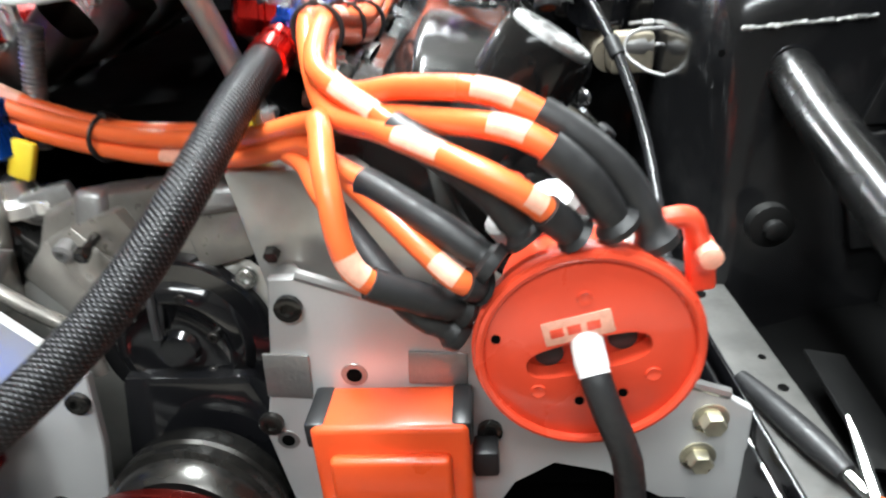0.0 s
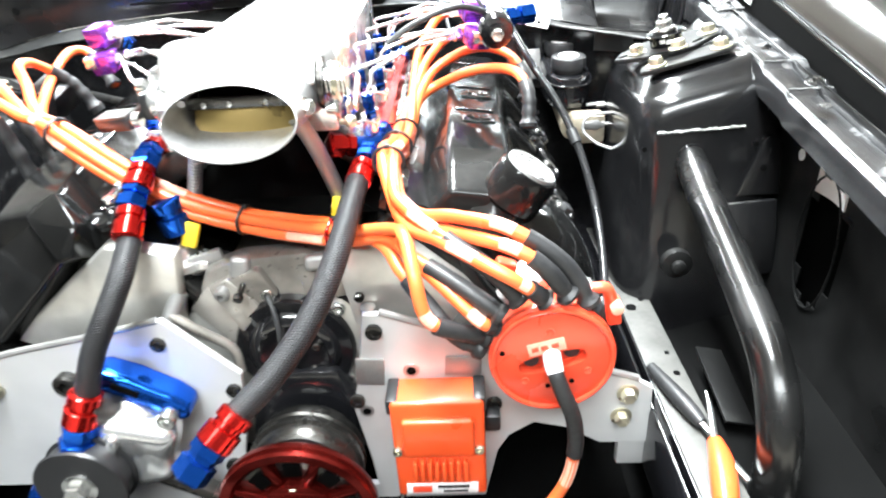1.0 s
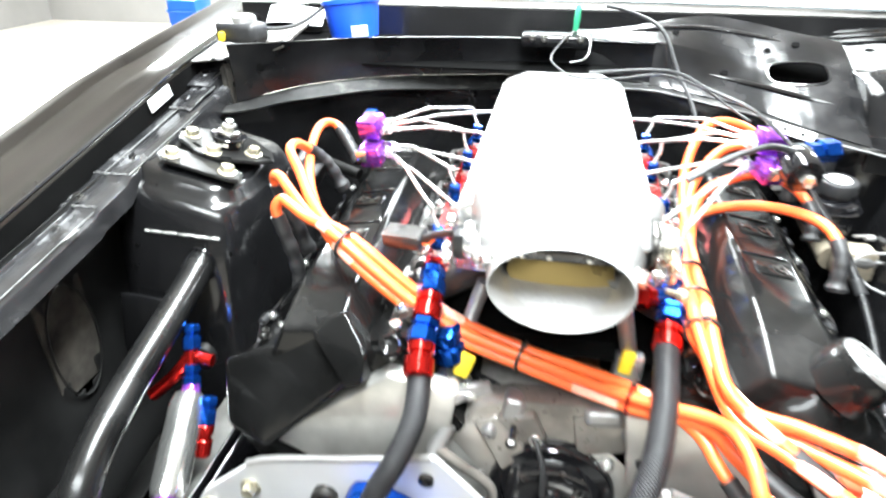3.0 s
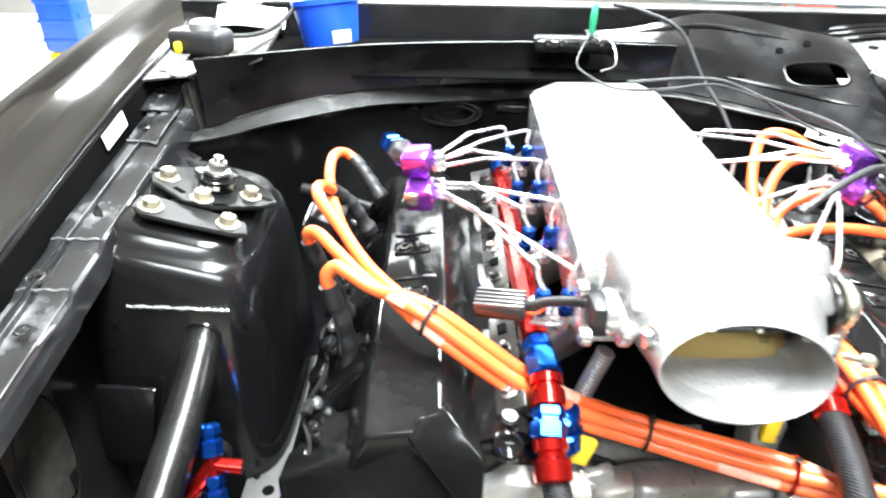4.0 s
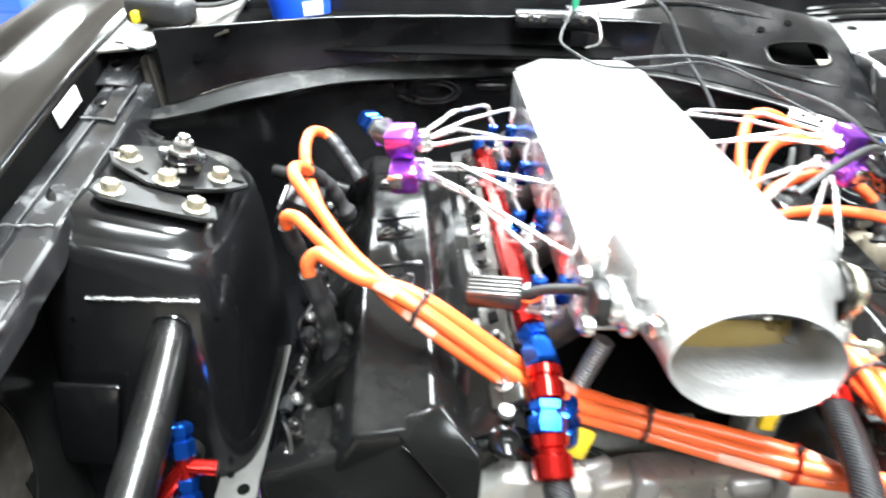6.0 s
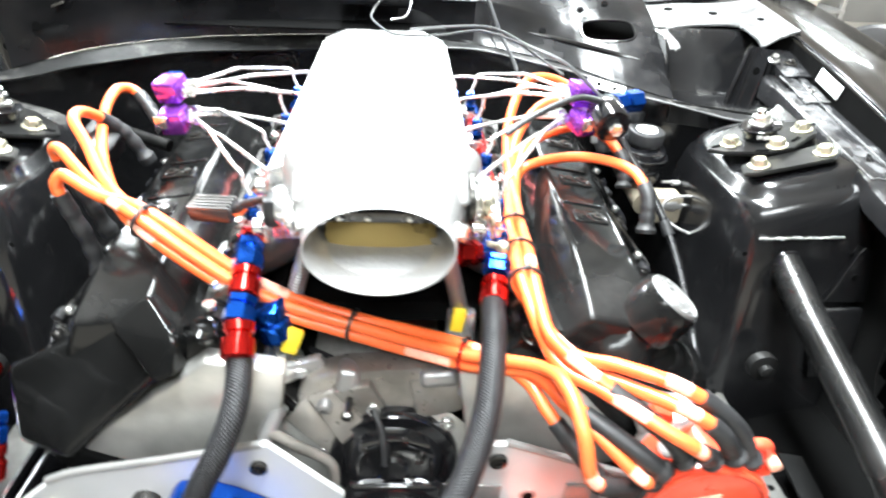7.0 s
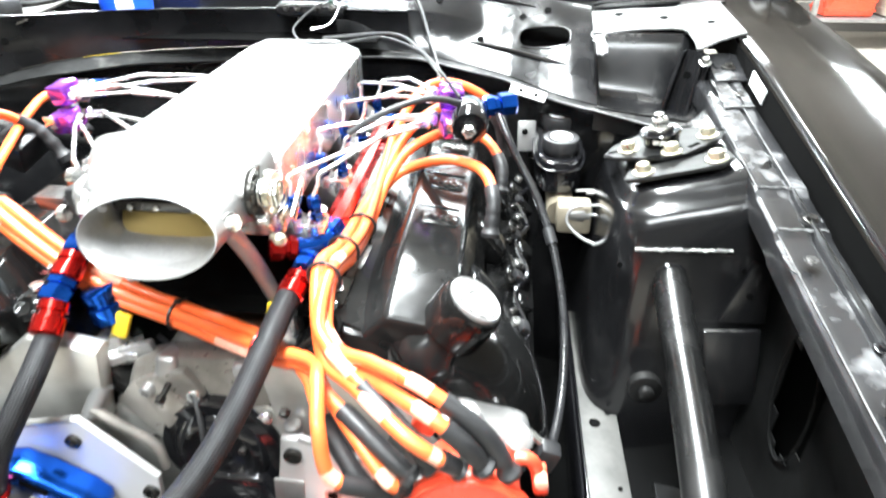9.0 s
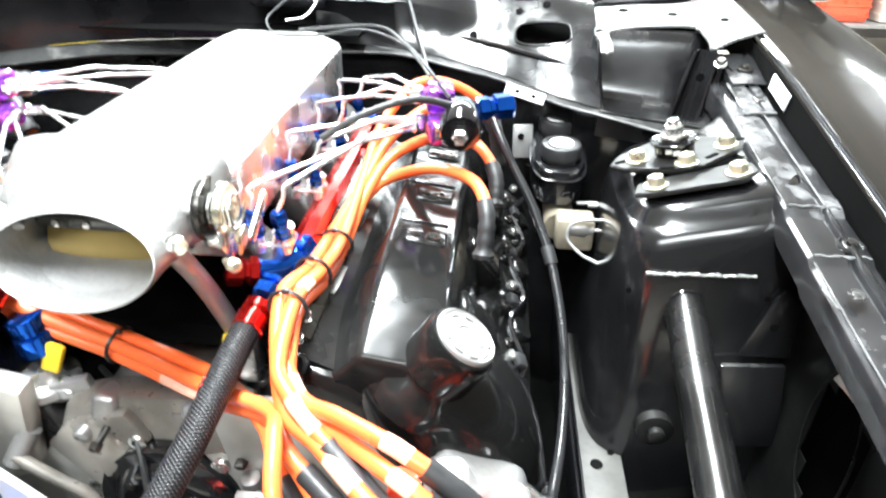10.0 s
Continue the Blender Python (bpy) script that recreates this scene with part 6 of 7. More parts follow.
for k in range(4):
    ox, oz = OFF[k]
    o = Vector((ox * 0.3, ox, oz))
    mid = [TIE_D + o, TIE_B + o, UNDER + Vector((ox * 0.6, ox, oz)), TIE_A + Vector((ox * 0.8, ox * 0.6, oz))]
    ignition_wire(left_starts[k] + mid + left_ends[k], ((0.0, (0.16, 0.05, 0.11, 0.18)[k]), ((0.90, 0.865, 0.84, 0.83)[k], 1.0)), (((0.34, 0.37), (0.52, 0.545)), ((0.06, 0.09), (0.36, 0.39)), ((0.115, 0.14), (0.58, 0.61)), ((0.45, 0.47), (0.30, 0.33)))[k])


def cable_tie(at, along, r, orange=False):
    t = thing("cable_tie", at, "orange cable tie round the wires" if orange else "thin black cable tie round the ignition wires", "cable tie", "cable ties")
    d = Vector(along).normalized()
    turn = d.to_track_quat("Z", "Y").to_matrix()
    ring = [Vector(at) + turn @ Vector((r * math.cos(a * 0.2618), r * math.sin(a * 0.2618), 0)) for a in range(25)]
    part("band", tube(ring, 0.0019, 6, exact=True), "red" if orange else "plastic", t)
    part("head", block((0.006, 0.005, 0.005), Matrix.Translation(ring[6]), 0.001), "plastic", t)


cable_tie(TIE_C, (0.01, 0.13, 0.0), 0.0168)
cable_tie(TIE_E, (0.0, 0.2, 0.03), 0.0168)
cable_tie(TIE_C.lerp(TIE_E, 0.48), (0.01, 0.13, 0), 0.0168)
cable_tie(TIE_D, (-0.9, 0.4, 0.0), 0.0172, True)
cable_tie(TIE_B, (-0.9, 0.3, 0.1), 0.0168)
cable_tie(TIE_A, (-0.9, 0.4, 0.3), 0.0168)


def distributor():
    t = thing("distributor", (0.291, -0.42, 0.57), "red front-drive distributor with a round slotted wire retainer", "distributor")
    # retainer with its slot: a plate of two half rings round the opening
    bm = bmesh.new()
    R, n, tilt = 0.061, 64, radians(14)
    ca, sa = math.cos(tilt), math.sin(tilt)

    def slot_point(a):
        hx, hz = 0.033, 0.0098
        c, s_ = math.cos(a), math.sin(a)
        u = math.copysign(abs(c) ** 0.55, c) * hx
        v = math.copysign(abs(s_) ** 0.75, s_) * hz
        return (u * ca - v * sa, u * sa + v * ca - 0.002)
    levels = [(0.0, R - 0.006, True), (-0.003, R, True), (-0.009, R, True), (-0.012, R - 0.004, True)]
    outer = [[bm.verts.new((DC.x + r * math.cos(2 * math.pi * k / n), DC.y + y + 0.012, DC.z + r * math.sin(2 * math.pi * k / n))) for k in range(n)] for y, r, _ in levels]
    inner = [[bm.verts.new((DC.x + slot_point(2 * math.pi * k / n + 0.0)[0], DC.y + y + 0.012, DC.z + slot_point(2 * math.pi * k / n)[1])) for k in range(n)] for y in (0.0, -0.012)]
    loops = outer + [inner[1], inner[0]]
    for a, b in zip(loops, loops[1:] + loops[:1]):
        for k in range(n):
            bm.faces.new((a[k], a[(k + 1) % n], b[(k + 1) % n], b[k]))
    ret = part("wire_retainer", bm, "red_cap", t, "red round wire retainer with an oblong slot")
    part("rim_bead", tube([(DC.x + (R - 0.004) * math.cos(2 * math.pi * k / 48), DC.y - 0.0005, DC.z + (R - 0.004) * math.sin(2 * math.pi * k / 48)) for k in range(49)], 0.0028, 8, exact=True), "red_cap", ret)
    part("slot_floor", lathe([(0, 0.040), (0.002, 0.040), (0.002, 0)], (DC.x, DC.y + 0.0155, DC.z), (0, -1, 0), 24), "void", ret)
    part("cap_body", lathe([(0, 0.044), (0.045, 0.048), (0.053, 0.050), (0.055, 0.046)], (DC.x, -0.385, DC.z), (0, -1, 0), 36), "red_cap", t, "red distributor cap")
    part("housing", lathe([(0, 0.034), (0.03, 0.036), (0.036, 0.03)], (DC.x, -0.36, DC.z), (0, -1, 0), 28), "cast", t)
    lab = part("label", block((0.036, 0.0012, 0.014), pose(DC.x - 0.006, DC.y - 0.0006, DC.z + 0.016, 0, -14, 0), 0.0003), "print", ret, "pale label")
    for q in (-0.011, -0.002, 0.008):
        part("label_bar", block((0.007, 0.001, 0.005), pose(DC.x - 0.006 + q * ca, DC.y - 0.0013, DC.z + 0.016 + q * sa, 0, -14, 0), 0.0002), "red_cap", lab)
    for x, z, r in ((-0.026, -0.024, 0.0042), (0.034, -0.014, 0.0042), (-0.003, 0.033, 0.0042)):
        part("retainer_screw", lathe([(0, r), (0.0012, r * 0.9), (0.0005, r * 0.5), (0.0005, 0)], (DC.x + x, DC.y, DC.z + z), (0, -1, 0), 12), "red_cap", ret)
    for x, z in ((-0.004, -0.031), (0.019, -0.026), (-0.048, 0.01)):
        part("small_hole", lathe([(0, 0.0026), (0.0008, 0.0026), (0.0008, 0)], (DC.x + x, DC.y, DC.z + z), (0, -1, 0), 10), "void", ret)
    for u in (-0.02, 0.02):
        part("terminal", lathe([(0, 0.008), (0.004, 0.008), (0.005, 0.005), (0.005, 0)], (DC.x + u * ca, DC.y + 0.014, DC.z + u * sa - 0.002), (0, -1, 0), 14), "rubber", ret)
    part("clip", block((0.014, 0.012, 0.030), pose(0.353, -0.425, 0.662, 0, -8, 0), 0.003), "red_cap", t)
    part("clip_arm", tube([(0.330, -0.43, 0.690), (0.343, -0.43, 0.690), (0.350, -0.428, 0.675)], 0.006, 10), "red_cap", t)
    part("clip_screw", lathe([(0, 0.006), (0.01, 0.006), (0.011, 0.004), (0.011, 0)], (0.353, -0.431, 0.672), (0, -1, 0), 12), "print", t)
    part("clip", block((0.022, 0.016, 0.022), pose(0.250, -0.405, 0.700, 0, 20, 0), 0.004), "red_cap", t)
    part("white_tip", lathe([(0, 0.008), (0.014, 0.0085), (0.016, 0.006), (0.016, 0)], (0.254, -0.43, 0.684), (-0.4, -0.4, 0.8), 12), "white", t, "white terminal tip")
    coil = thing("coil_wire", (0.291, -0.47, 0.632), "short black and orange coil wire from the retainer", "ignition wire", "ignition wires")
    p = smooth_path([(0.291, -0.450, 0.632), (0.292, -0.470, 0.626), (0.298, -0.476, 0.608), (0.310, -0.477, 0.573), (0.313, -0.476, 0.530), (0.303, -0.476, 0.480), (0.272, -0.475, 0.425), (0.225, -0.465, 0.37), (0.19, -0.45, 0.30)], 10)
    part("cable", tube(p, WIRE * 0.95, 12, exact=True), "wire", coil)
    part("boot", tube(cut(p, 0.11, 0.52), WIRE * 1.22, 12, exact=True), "rubber", coil, "black rubber boot")
    part("cap", tube(cut(p, 0.0, 0.14), lambda f: WIRE * (1.35 if f < 0.8 else 1.25), 12, exact=True), "white", coil, "white coil terminal")
    part("print", tube(cut(p, 0.53, 0.62), WIRE * 1.0, 8, exact=True, close=False, arc=(0, 360)), "print", coil)


distributor()


def sensor_box():
    t = thing("ignition_box", (0.174, -0.41, 0.40), "orange ribbed ignition module bolted on the motor plate", "ignition module")
    body = part("housing", block((0.102, 0.044, 0.140), pose(0.175, -0.405, 0.484), 0.005, segs=3), "orange_box", t)
    part("raised_face", block((0.078, 0.010, 0.052), pose(0.175, -0.430, 0.508), 0.004, segs=3), "orange_box", body)
    for k in range(8):
        part("cooling_rib", block((0.0045, 0.010, 0.030), pose(0.147 + 0.008 * k, -0.430, 0.458), 0.0015), "orange_box", body)
    lab = part("label", block((0.082, 0.0012, 0.016), pose(0.175, -0.4278, 0.427), 0.0003), "white", body, "white label with dark bars")
    part("label_bar", block((0.022, 0.001, 0.010), pose(0.152, -0.4288, 0.427), 0.0002), "red_cap", lab)
    part("label_bar", block((0.036, 0.001, 0.004), pose(0.188, -0.4288, 0.430), 0.0002), "plastic", lab)
    part("label_bar", block((0.028, 0.001, 0.003), pose(0.190, -0.4288, 0.423), 0.0002), "plastic", lab)
    for x in (0.127, 0.221):
        ear = part("ear", block((0.014, 0.040, 0.020), pose(x, -0.404, 0.545), 0.003), "plastic", body, "black corner grommet")
        part("screw", caphead((x + (0.002 if x < 0.17 else -0.002), -0.4275, 0.487), (0, -1, 0), 0.0055, 0.005), "zinc", ear)
    part("side_plug", block((0.018, 0.02, 0.022), pose(0.235, -0.395, 0.50), 0.003), "plastic", t)
    part("lead", tube([(0.13, -0.41, 0.412), (0.12, -0.43, 0.385), (0.118, -0.44, 0.34)], 0.004, 8), "dark_steel", t)


sensor_box()


def damper():
    t = thing("crank_pulley", (0.0, -0.43, 0.413), "red anodised crank pulley in front of a steel damper", "pulley")
    c = (0.008, -0.390, 0.412)
    part("damper_ring", lathe([(-0.020, 0.030), (-0.020, 0.066), (-0.012, 0.0685), (-0.002, 0.0685), (0.000, 0.066), (0.004, 0.066), (0.006, 0.0685), (0.012, 0.0685), (0.014, 0.064), (0.024, 0.062), (0.030, 0.056), (0.030, 0.04)], (0.014, -0.392, 0.440), (0, -1, 0.1), 64), "dark_steel", t, "dark grooved steel damper ring")
    rim = part("rim", lathe([(0.034, 0.072), (0.034, 0.090), (0.037, 0.092), (0.043, 0.092), (0.045, 0.088), (0.049, 0.088), (0.051, 0.092), (0.054, 0.090), (0.054, 0.080), (0.048, 0.074), (0.038, 0.072)], c, (0, -1, 0), 64), "dull_red", t)
    part("web", lathe([(0.038, 0.075), (0.041, 0.075), (0.041, 0.030), (0.038, 0.030)], c, (0, -1, 0), 48), "dark_steel", t)
    for k in range(8):
        a = radians(45 * k + 22)
        part("spoke", block((0.012, 0.014, 0.050), Matrix.Translation((c[0] + 0.053 * math.cos(a), -0.434, c[2] + 0.053 * math.sin(a))) @ pose(0, 0, 0, 0, 90 - math.degrees(a), 0), 0.004), "dull_red", t)
        b = radians(45 * k)
        part("slot", block((0.020, 0.002, 0.020), Matrix.Translation((c[0] + 0.055 * math.cos(b), -0.4325, c[2] + 0.055 * math.sin(b))) @ pose(0, 0, 0, 0, 90 - math.degrees(b), 0), 0.0006), "void", t)
    for k in range(6):
        a = radians(60 * k)
        part("bolt", hexhead((c[0] + 0.034 * math.cos(a + 0.5), -0.440, c[2] + 0.034 * math.sin(a + 0.5)), (0, -1, 0), 0.0065, 0.007), "zinc", t)
    part("hub", lathe([(0.036, 0.044), (0.054, 0.042), (0.058, 0.036), (0.058, 0.020), (0.068, 0.018), (0.070, 0.012), (0.070, 0)], c, (0, -1, 0), 36), "dull_red", t)
    part("centre_bolt", hexhead((c[0], -0.459, c[2]), (0, -1, 0), 0.016, 0.012, washer=0.022), "steel", t)


damper()


def pump():
    t = thing("fuel_pump", (-0.17, -0.40, 0.46), "belt-driven pump with a cast body and black pulley", "pump")
    br = [(-0.214, 0.586), (-0.204, 0.598), (-0.180, 0.601), (-0.150, 0.588), (-0.112, 0.564), (-0.097, 0.548), (-0.098, 0.534), (-0.112, 0.530), (-0.140, 0.548), (-0.168, 0.568), (-0.195, 0.574), (-0.210, 0.574)]
    b = part("bracket", prism(br, -0.418, -0.384, bevel=0.005, segs=3), "blue", t, "blue anodised pump bracket")
    part("bracket_bolt", caphead((-0.118, -0.418, 0.542), (0, -1, 0), 0.011, 0.014), "steel", b)
    part("bracket_slot", block((0.030, 0.003, 0.008), pose(-0.158, -0.4185, 0.578, 0, 30, 0), 0.001), "void", b)
    part("body", lathe([(0, 0.040), (0.006, 0.046), (0.03, 0.046), (0.036, 0.040), (0.05, 0.036), (0.052, 0.02)], (-0.170, -0.388, 0.518), (-0.1, -1, 0), 28), "alu", t)
    part("boss", lathe([(0, 0.022), (0.03, 0.017), (0.036, 0.014), (0.036, 0.009), (0.02, 0.008), (0.02, 0)], (-0.185, -0.415, 0.552), (-0.1, -0.6, 0.5), 18), "dark_cast", t)
    part("casting", block((0.085, 0.045, 0.055), pose(-0.155, -0.422, 0.520, 8, 22, 6), 0.016, segs=4), "alu", t, "rough bright pump casting")
    part("casting", block((0.05, 0.04, 0.065), pose(-0.150, -0.424, 0.492, -6, -14, 0), 0.014, segs=4), "alu", t)
    part("casting_rib", block((0.012, 0.05, 0.05), pose(-0.178, -0.430, 0.520, 4, 20, 10), 0.005, segs=3), "alu", t)
    part("lug", lathe([(0, 0.013), (0.02, 0.012), (0.022, 0.008), (0.022, 0)], (-0.205, -0.41, 0.525), (0, -1, 0), 14), "cast", t)
    part("adjuster_rod", tube([(-0.128, -0.418, 0.53), (-0.136, -0.425, 0.49), (-0.140, -0.428, 0.465)], 0.0042, 8), "steel", t)
    part("pulley", lathe([(0, 0.048), (0.003, 0.050), (0.005, 0.046), (0.022, 0.046), (0.024, 0.050), (0.027, 0.049), (0.027, 0.015)], (-0.206, -0.445, 0.492), (0, -1, 0), 40), "plastic", t, "black toothed pulley")
    part("pulley_nut", hexhead((-0.206, -0.472, 0.492), (0, -1, 0), 0.013, 0.010, washer=0.019), "steel", t)
    part("inlet", tube([(-0.255, -0.43, 0.47), (-0.275, -0.445, 0.445), (-0.278, -0.455, 0.40)], 0.020, 16), "blue", t, "blue anodised inlet elbow")
    part("outlet", tube([(-0.235, -0.45, 0.44), (-0.23, -0.455, 0.42)], 0.014, 12, 2), "red", t)
    part("belt_guide", block((0.10, 0.02, 0.016), pose(-0.115, -0.43, 0.452, 0, 32, 0), 0.003), "dark_steel", t)


pump()

# ---- brake, cables and loose things ----
def master_cylinder():
    t = thing("brake_master_cylinder", (0.393, 0.13, 0.68), "black twin-cap brake fluid reservoir on a cast cylinder", "master cylinder")
    def oval(x0, x1, y0, y1, z0, z1, round_top=0.004):
        bm = bmesh.new()
        rows = []
        for z, inset in ((z0, 0.004), (z0 + 0.004, 0.0), (z1 - round_top, 0.0), (z1 - 0.3 * round_top, 0.3 * round_top), (z1, round_top)):
            rows.append([bm.verts.new((x, y, z + 0.09 * (y - 0.15))) for x, y in ring_points(x0 + inset, x1 - inset, y0 + inset, y1 - inset, 40, 3.2)])
        for a, b in zip(rows, rows[1:]):
            for k in range(40):
                bm.faces.new((a[k], a[(k + 1) % 40], b[(k + 1) % 40], b[k]))
        bm.faces.new(rows[0])
        bm.faces.new(rows[-1])
        return bm
    part("reservoir", oval(0.354, 0.426, 0.060, 0.236, 0.728, 0.779, 0.006), "gloss_black", t)
    part("rim", oval(0.350, 0.430, 0.056, 0.240, 0.763, 0.768, 0.002), "gloss_black", t, "moulded seam round the reservoir")
    for y in (0.190, 0.101):
        z = 0.778 + 0.09 * (y - 0.15)
        cap = part("cap", lathe([(0, 0.0235), (0.007, 0.0235), (0.0075, 0.0275), (0.022, 0.0275), (0.0245, 0.0260), (0.0255, 0.0225), (0.0245, 0.0195), (0.0245, 0)], (0.390, y, z), (0, -0.09, 1), 32), "plastic", t, "round black reservoir cap")
        # reflection on the cap top, put in as a white disc
        part("cap_mark", lathe([(0, 0.0165), (0.001, 0.0165), (0.001, 0.011), (0.0006, 0.010), (0.0006, 0.006), (0.001, 0.005), (0.001, 0)], (0.390, y - 0.002, z + 0.0247), (0, -0.09, 1), 20), "white", cap, "white disc for the bright reflection on the cap")
    ear = part("mount_ear", block((0.030, 0.006, 0.050), pose(0.340, 0.175, 0.772, -12, 0, 8), 0.0025), "cast", t, "bare mounting ear")
    part("hole", lathe([(0, 0.005), (0.0008, 0.005), (0.0008, 0)], (0.337, 0.1715, 0.780), (0, -1, 0.2), 14), "void", ear)
    part("mount_ear", block((0.026, 0.006, 0.040), pose(0.437, 0.175, 0.775, -12, 0, -8), 0.0025), "cast", t, "bare mounting ear")
    part("cylinder", tube([(0.394, 0.20, 0.712), (0.394, 0.05, 0.695)], 0.021, 18, 2), "tan_cast", t, "bare cast cylinder")
    part("flange", block((0.075, 0.010, 0.045), pose(0.380, 0.200, 0.748), 0.012), "dark_cast", t)
    part("valve_block", block((0.05, 0.04, 0.045), pose(0.412, 0.035, 0.700), 0.006), "tan_cast", t, "bare brass-grey valve block")
    for a in ([(0.415, 0.06, 0.728), (0.44, 0.06, 0.728), (0.47, 0.05, 0.722)],
              [(0.470, 0.02, 0.722), (0.44, 0.012, 0.727), (0.408, 0.008, 0.724), (0.400, 0.002, 0.705), (0.418, -0.010, 0.688), (0.440, -0.018, 0.680)],
              [(0.43, 0.02, 0.708), (0.45, 0.02, 0.708), (0.47, 0.02, 0.704)]):
        part("brake_line", tube(a, 0.0023, 8), "cast", t, "bent plated brake line")
    part("outlet", lathe([(0, 0.012), (0.02, 0.012), (0.024, 0.009), (0.03, 0.009)], (0.405, 0.025, 0.708), (1, -0.1, 0), 16), "cast", t)
    part("line_nut", lathe([(0, 0.0045), (0.012, 0.0045)], (0.43, 0.058, 0.728), (1, 0, 0), 6), "cast", t)


master_cylinder()


def loose_cables():
    c = thing("throttle_cable", (0.303, -0.04, 0.84), "black sheathed cable arching past the valve cover", "cable")
    p = [(0.288, 0.048, 0.864), (0.300, 0.024, 0.843), (0.322, -0.009, 0.806), (0.349, -0.043, 0.768), (0.370, -0.079, 0.727), (0.384, -0.116, 0.684), (0.392, -0.157, 0.641), (0.392, -0.205, 0.605), (0.386, -0.255, 0.585), (0.374, -0.315, 0.59), (0.368, -0.34, 0.605)]
    part("sheath", tube(p, 0.0055, 10, 8), "sheath", c)
    part("ferrule", tube([(0.368, -0.075, 0.731), (0.374, -0.088, 0.716)], 0.0078, 10, 2), "rubber", c)
    e = part("cable_end", block((0.022, 0.02, 0.03), pose(0.366, -0.345, 0.605, 0, 20, 0), 0.004), "plastic", c)
    part("clevis", lathe([(0, 0.005), (0.03, 0.005), (0.031, 0)], (0.366, -0.34, 0.612), (-0.6, 0.2, 0.4), 10), "steel", e)
    w = thing("starter_bracket", (0.30, -0.345, 0.64), "bright cast bracket below the valve cover", "bracket")
    part("casting", block((0.085, 0.05, 0.05), pose(0.302, -0.352, 0.640, 0, 18, 0), 0.014, segs=3), "cast", w)
    part("boss", lathe([(0, 0.022), (0.03, 0.019), (0.034, 0.014), (0.034, 0)], (0.285, -0.37, 0.655), (-0.2, -0.3, 0.9), 18), "alu", w)
    part("boss", lathe([(0, 0.016), (0.02, 0.014), (0.022, 0.008), (0.022, 0)], (0.330, -0.365, 0.640), (0.3, -0.4, 0.8), 14), "alu", w)
    g = thing("test_lead", (0.0, 0.30, 0.95), "thin test leads with green clips lying over the plenum", "cable")
    part("clip", lathe([(0, 0.004), (0.02, 0.006), (0.04, 0.005), (0.045, 0.002)], (-0.004, 0.300, 0.960), (0.05, 0.15, 1), 10), "green", g, "green crocodile clip")
    part("lead", tube([(-0.004, 0.300, 0.962), (-0.02, 0.265, 0.955), (-0.04, 0.215, 0.935), (-0.03, 0.17, 0.928), (0.0, 0.13, 0.922), (0.06, 0.12, 0.925), (0.12, 0.11, 0.935), (0.17, 0.09, 0.925), (0.20, 0.05, 0.912), (0.22, 0.0, 0.905)], 0.0016, 6), "plastic", g)
    part("lead", tube([(-0.002, 0.298, 0.962), (0.02, 0.26, 0.955), (0.015, 0.21, 0.935), (-0.01, 0.19, 0.93)], 0.0014, 6), "steel", g)
    part("lead", tube([(0.05, 0.40, 0.99), (0.09, 0.37, 0.985), (0.14, 0.32, 0.965), (0.17, 0.27, 0.905), (0.19, 0.22, 0.868), (0.20, 0.18, 0.835)], 0.0032, 8), "rubber", g, "black cable over the cowl edge")
    k = thing("sensor_connector", (-0.18, -0.235, 0.80), "grey finned plug on a black corrugated lead", "connector")
    m = Matrix.Translation((-0.180, -0.232, 0.818)) @ pose(0, 0, 0, 6, 10, -104)
    body = part("shell", block((0.026, 0.048, 0.016), m, 0.004), "plastic", k)
    for q in range(5):
        part("fin", block((0.0030, 0.046, 0.004), m @ pose(-0.010 + 0.005 * q, 0, 0.0085), 0.001), "dark_cast", body)
    part("lead", tube([(-0.158, -0.240, 0.822), (-0.140, -0.252, 0.836), (-0.118, -0.272, 0.850), (-0.106, -0.282, 0.852)], lambda f: 0.0046 + 0.0004 * math.sin(f * 120), 10, 12), "rubber", k)
    part("lead", tube([(-0.158, -0.243, 0.818), (-0.150, -0.250, 0.822), (-0.142, -0.252, 0.830)], 0.0016, 6), "wire", k)


loose_cables()


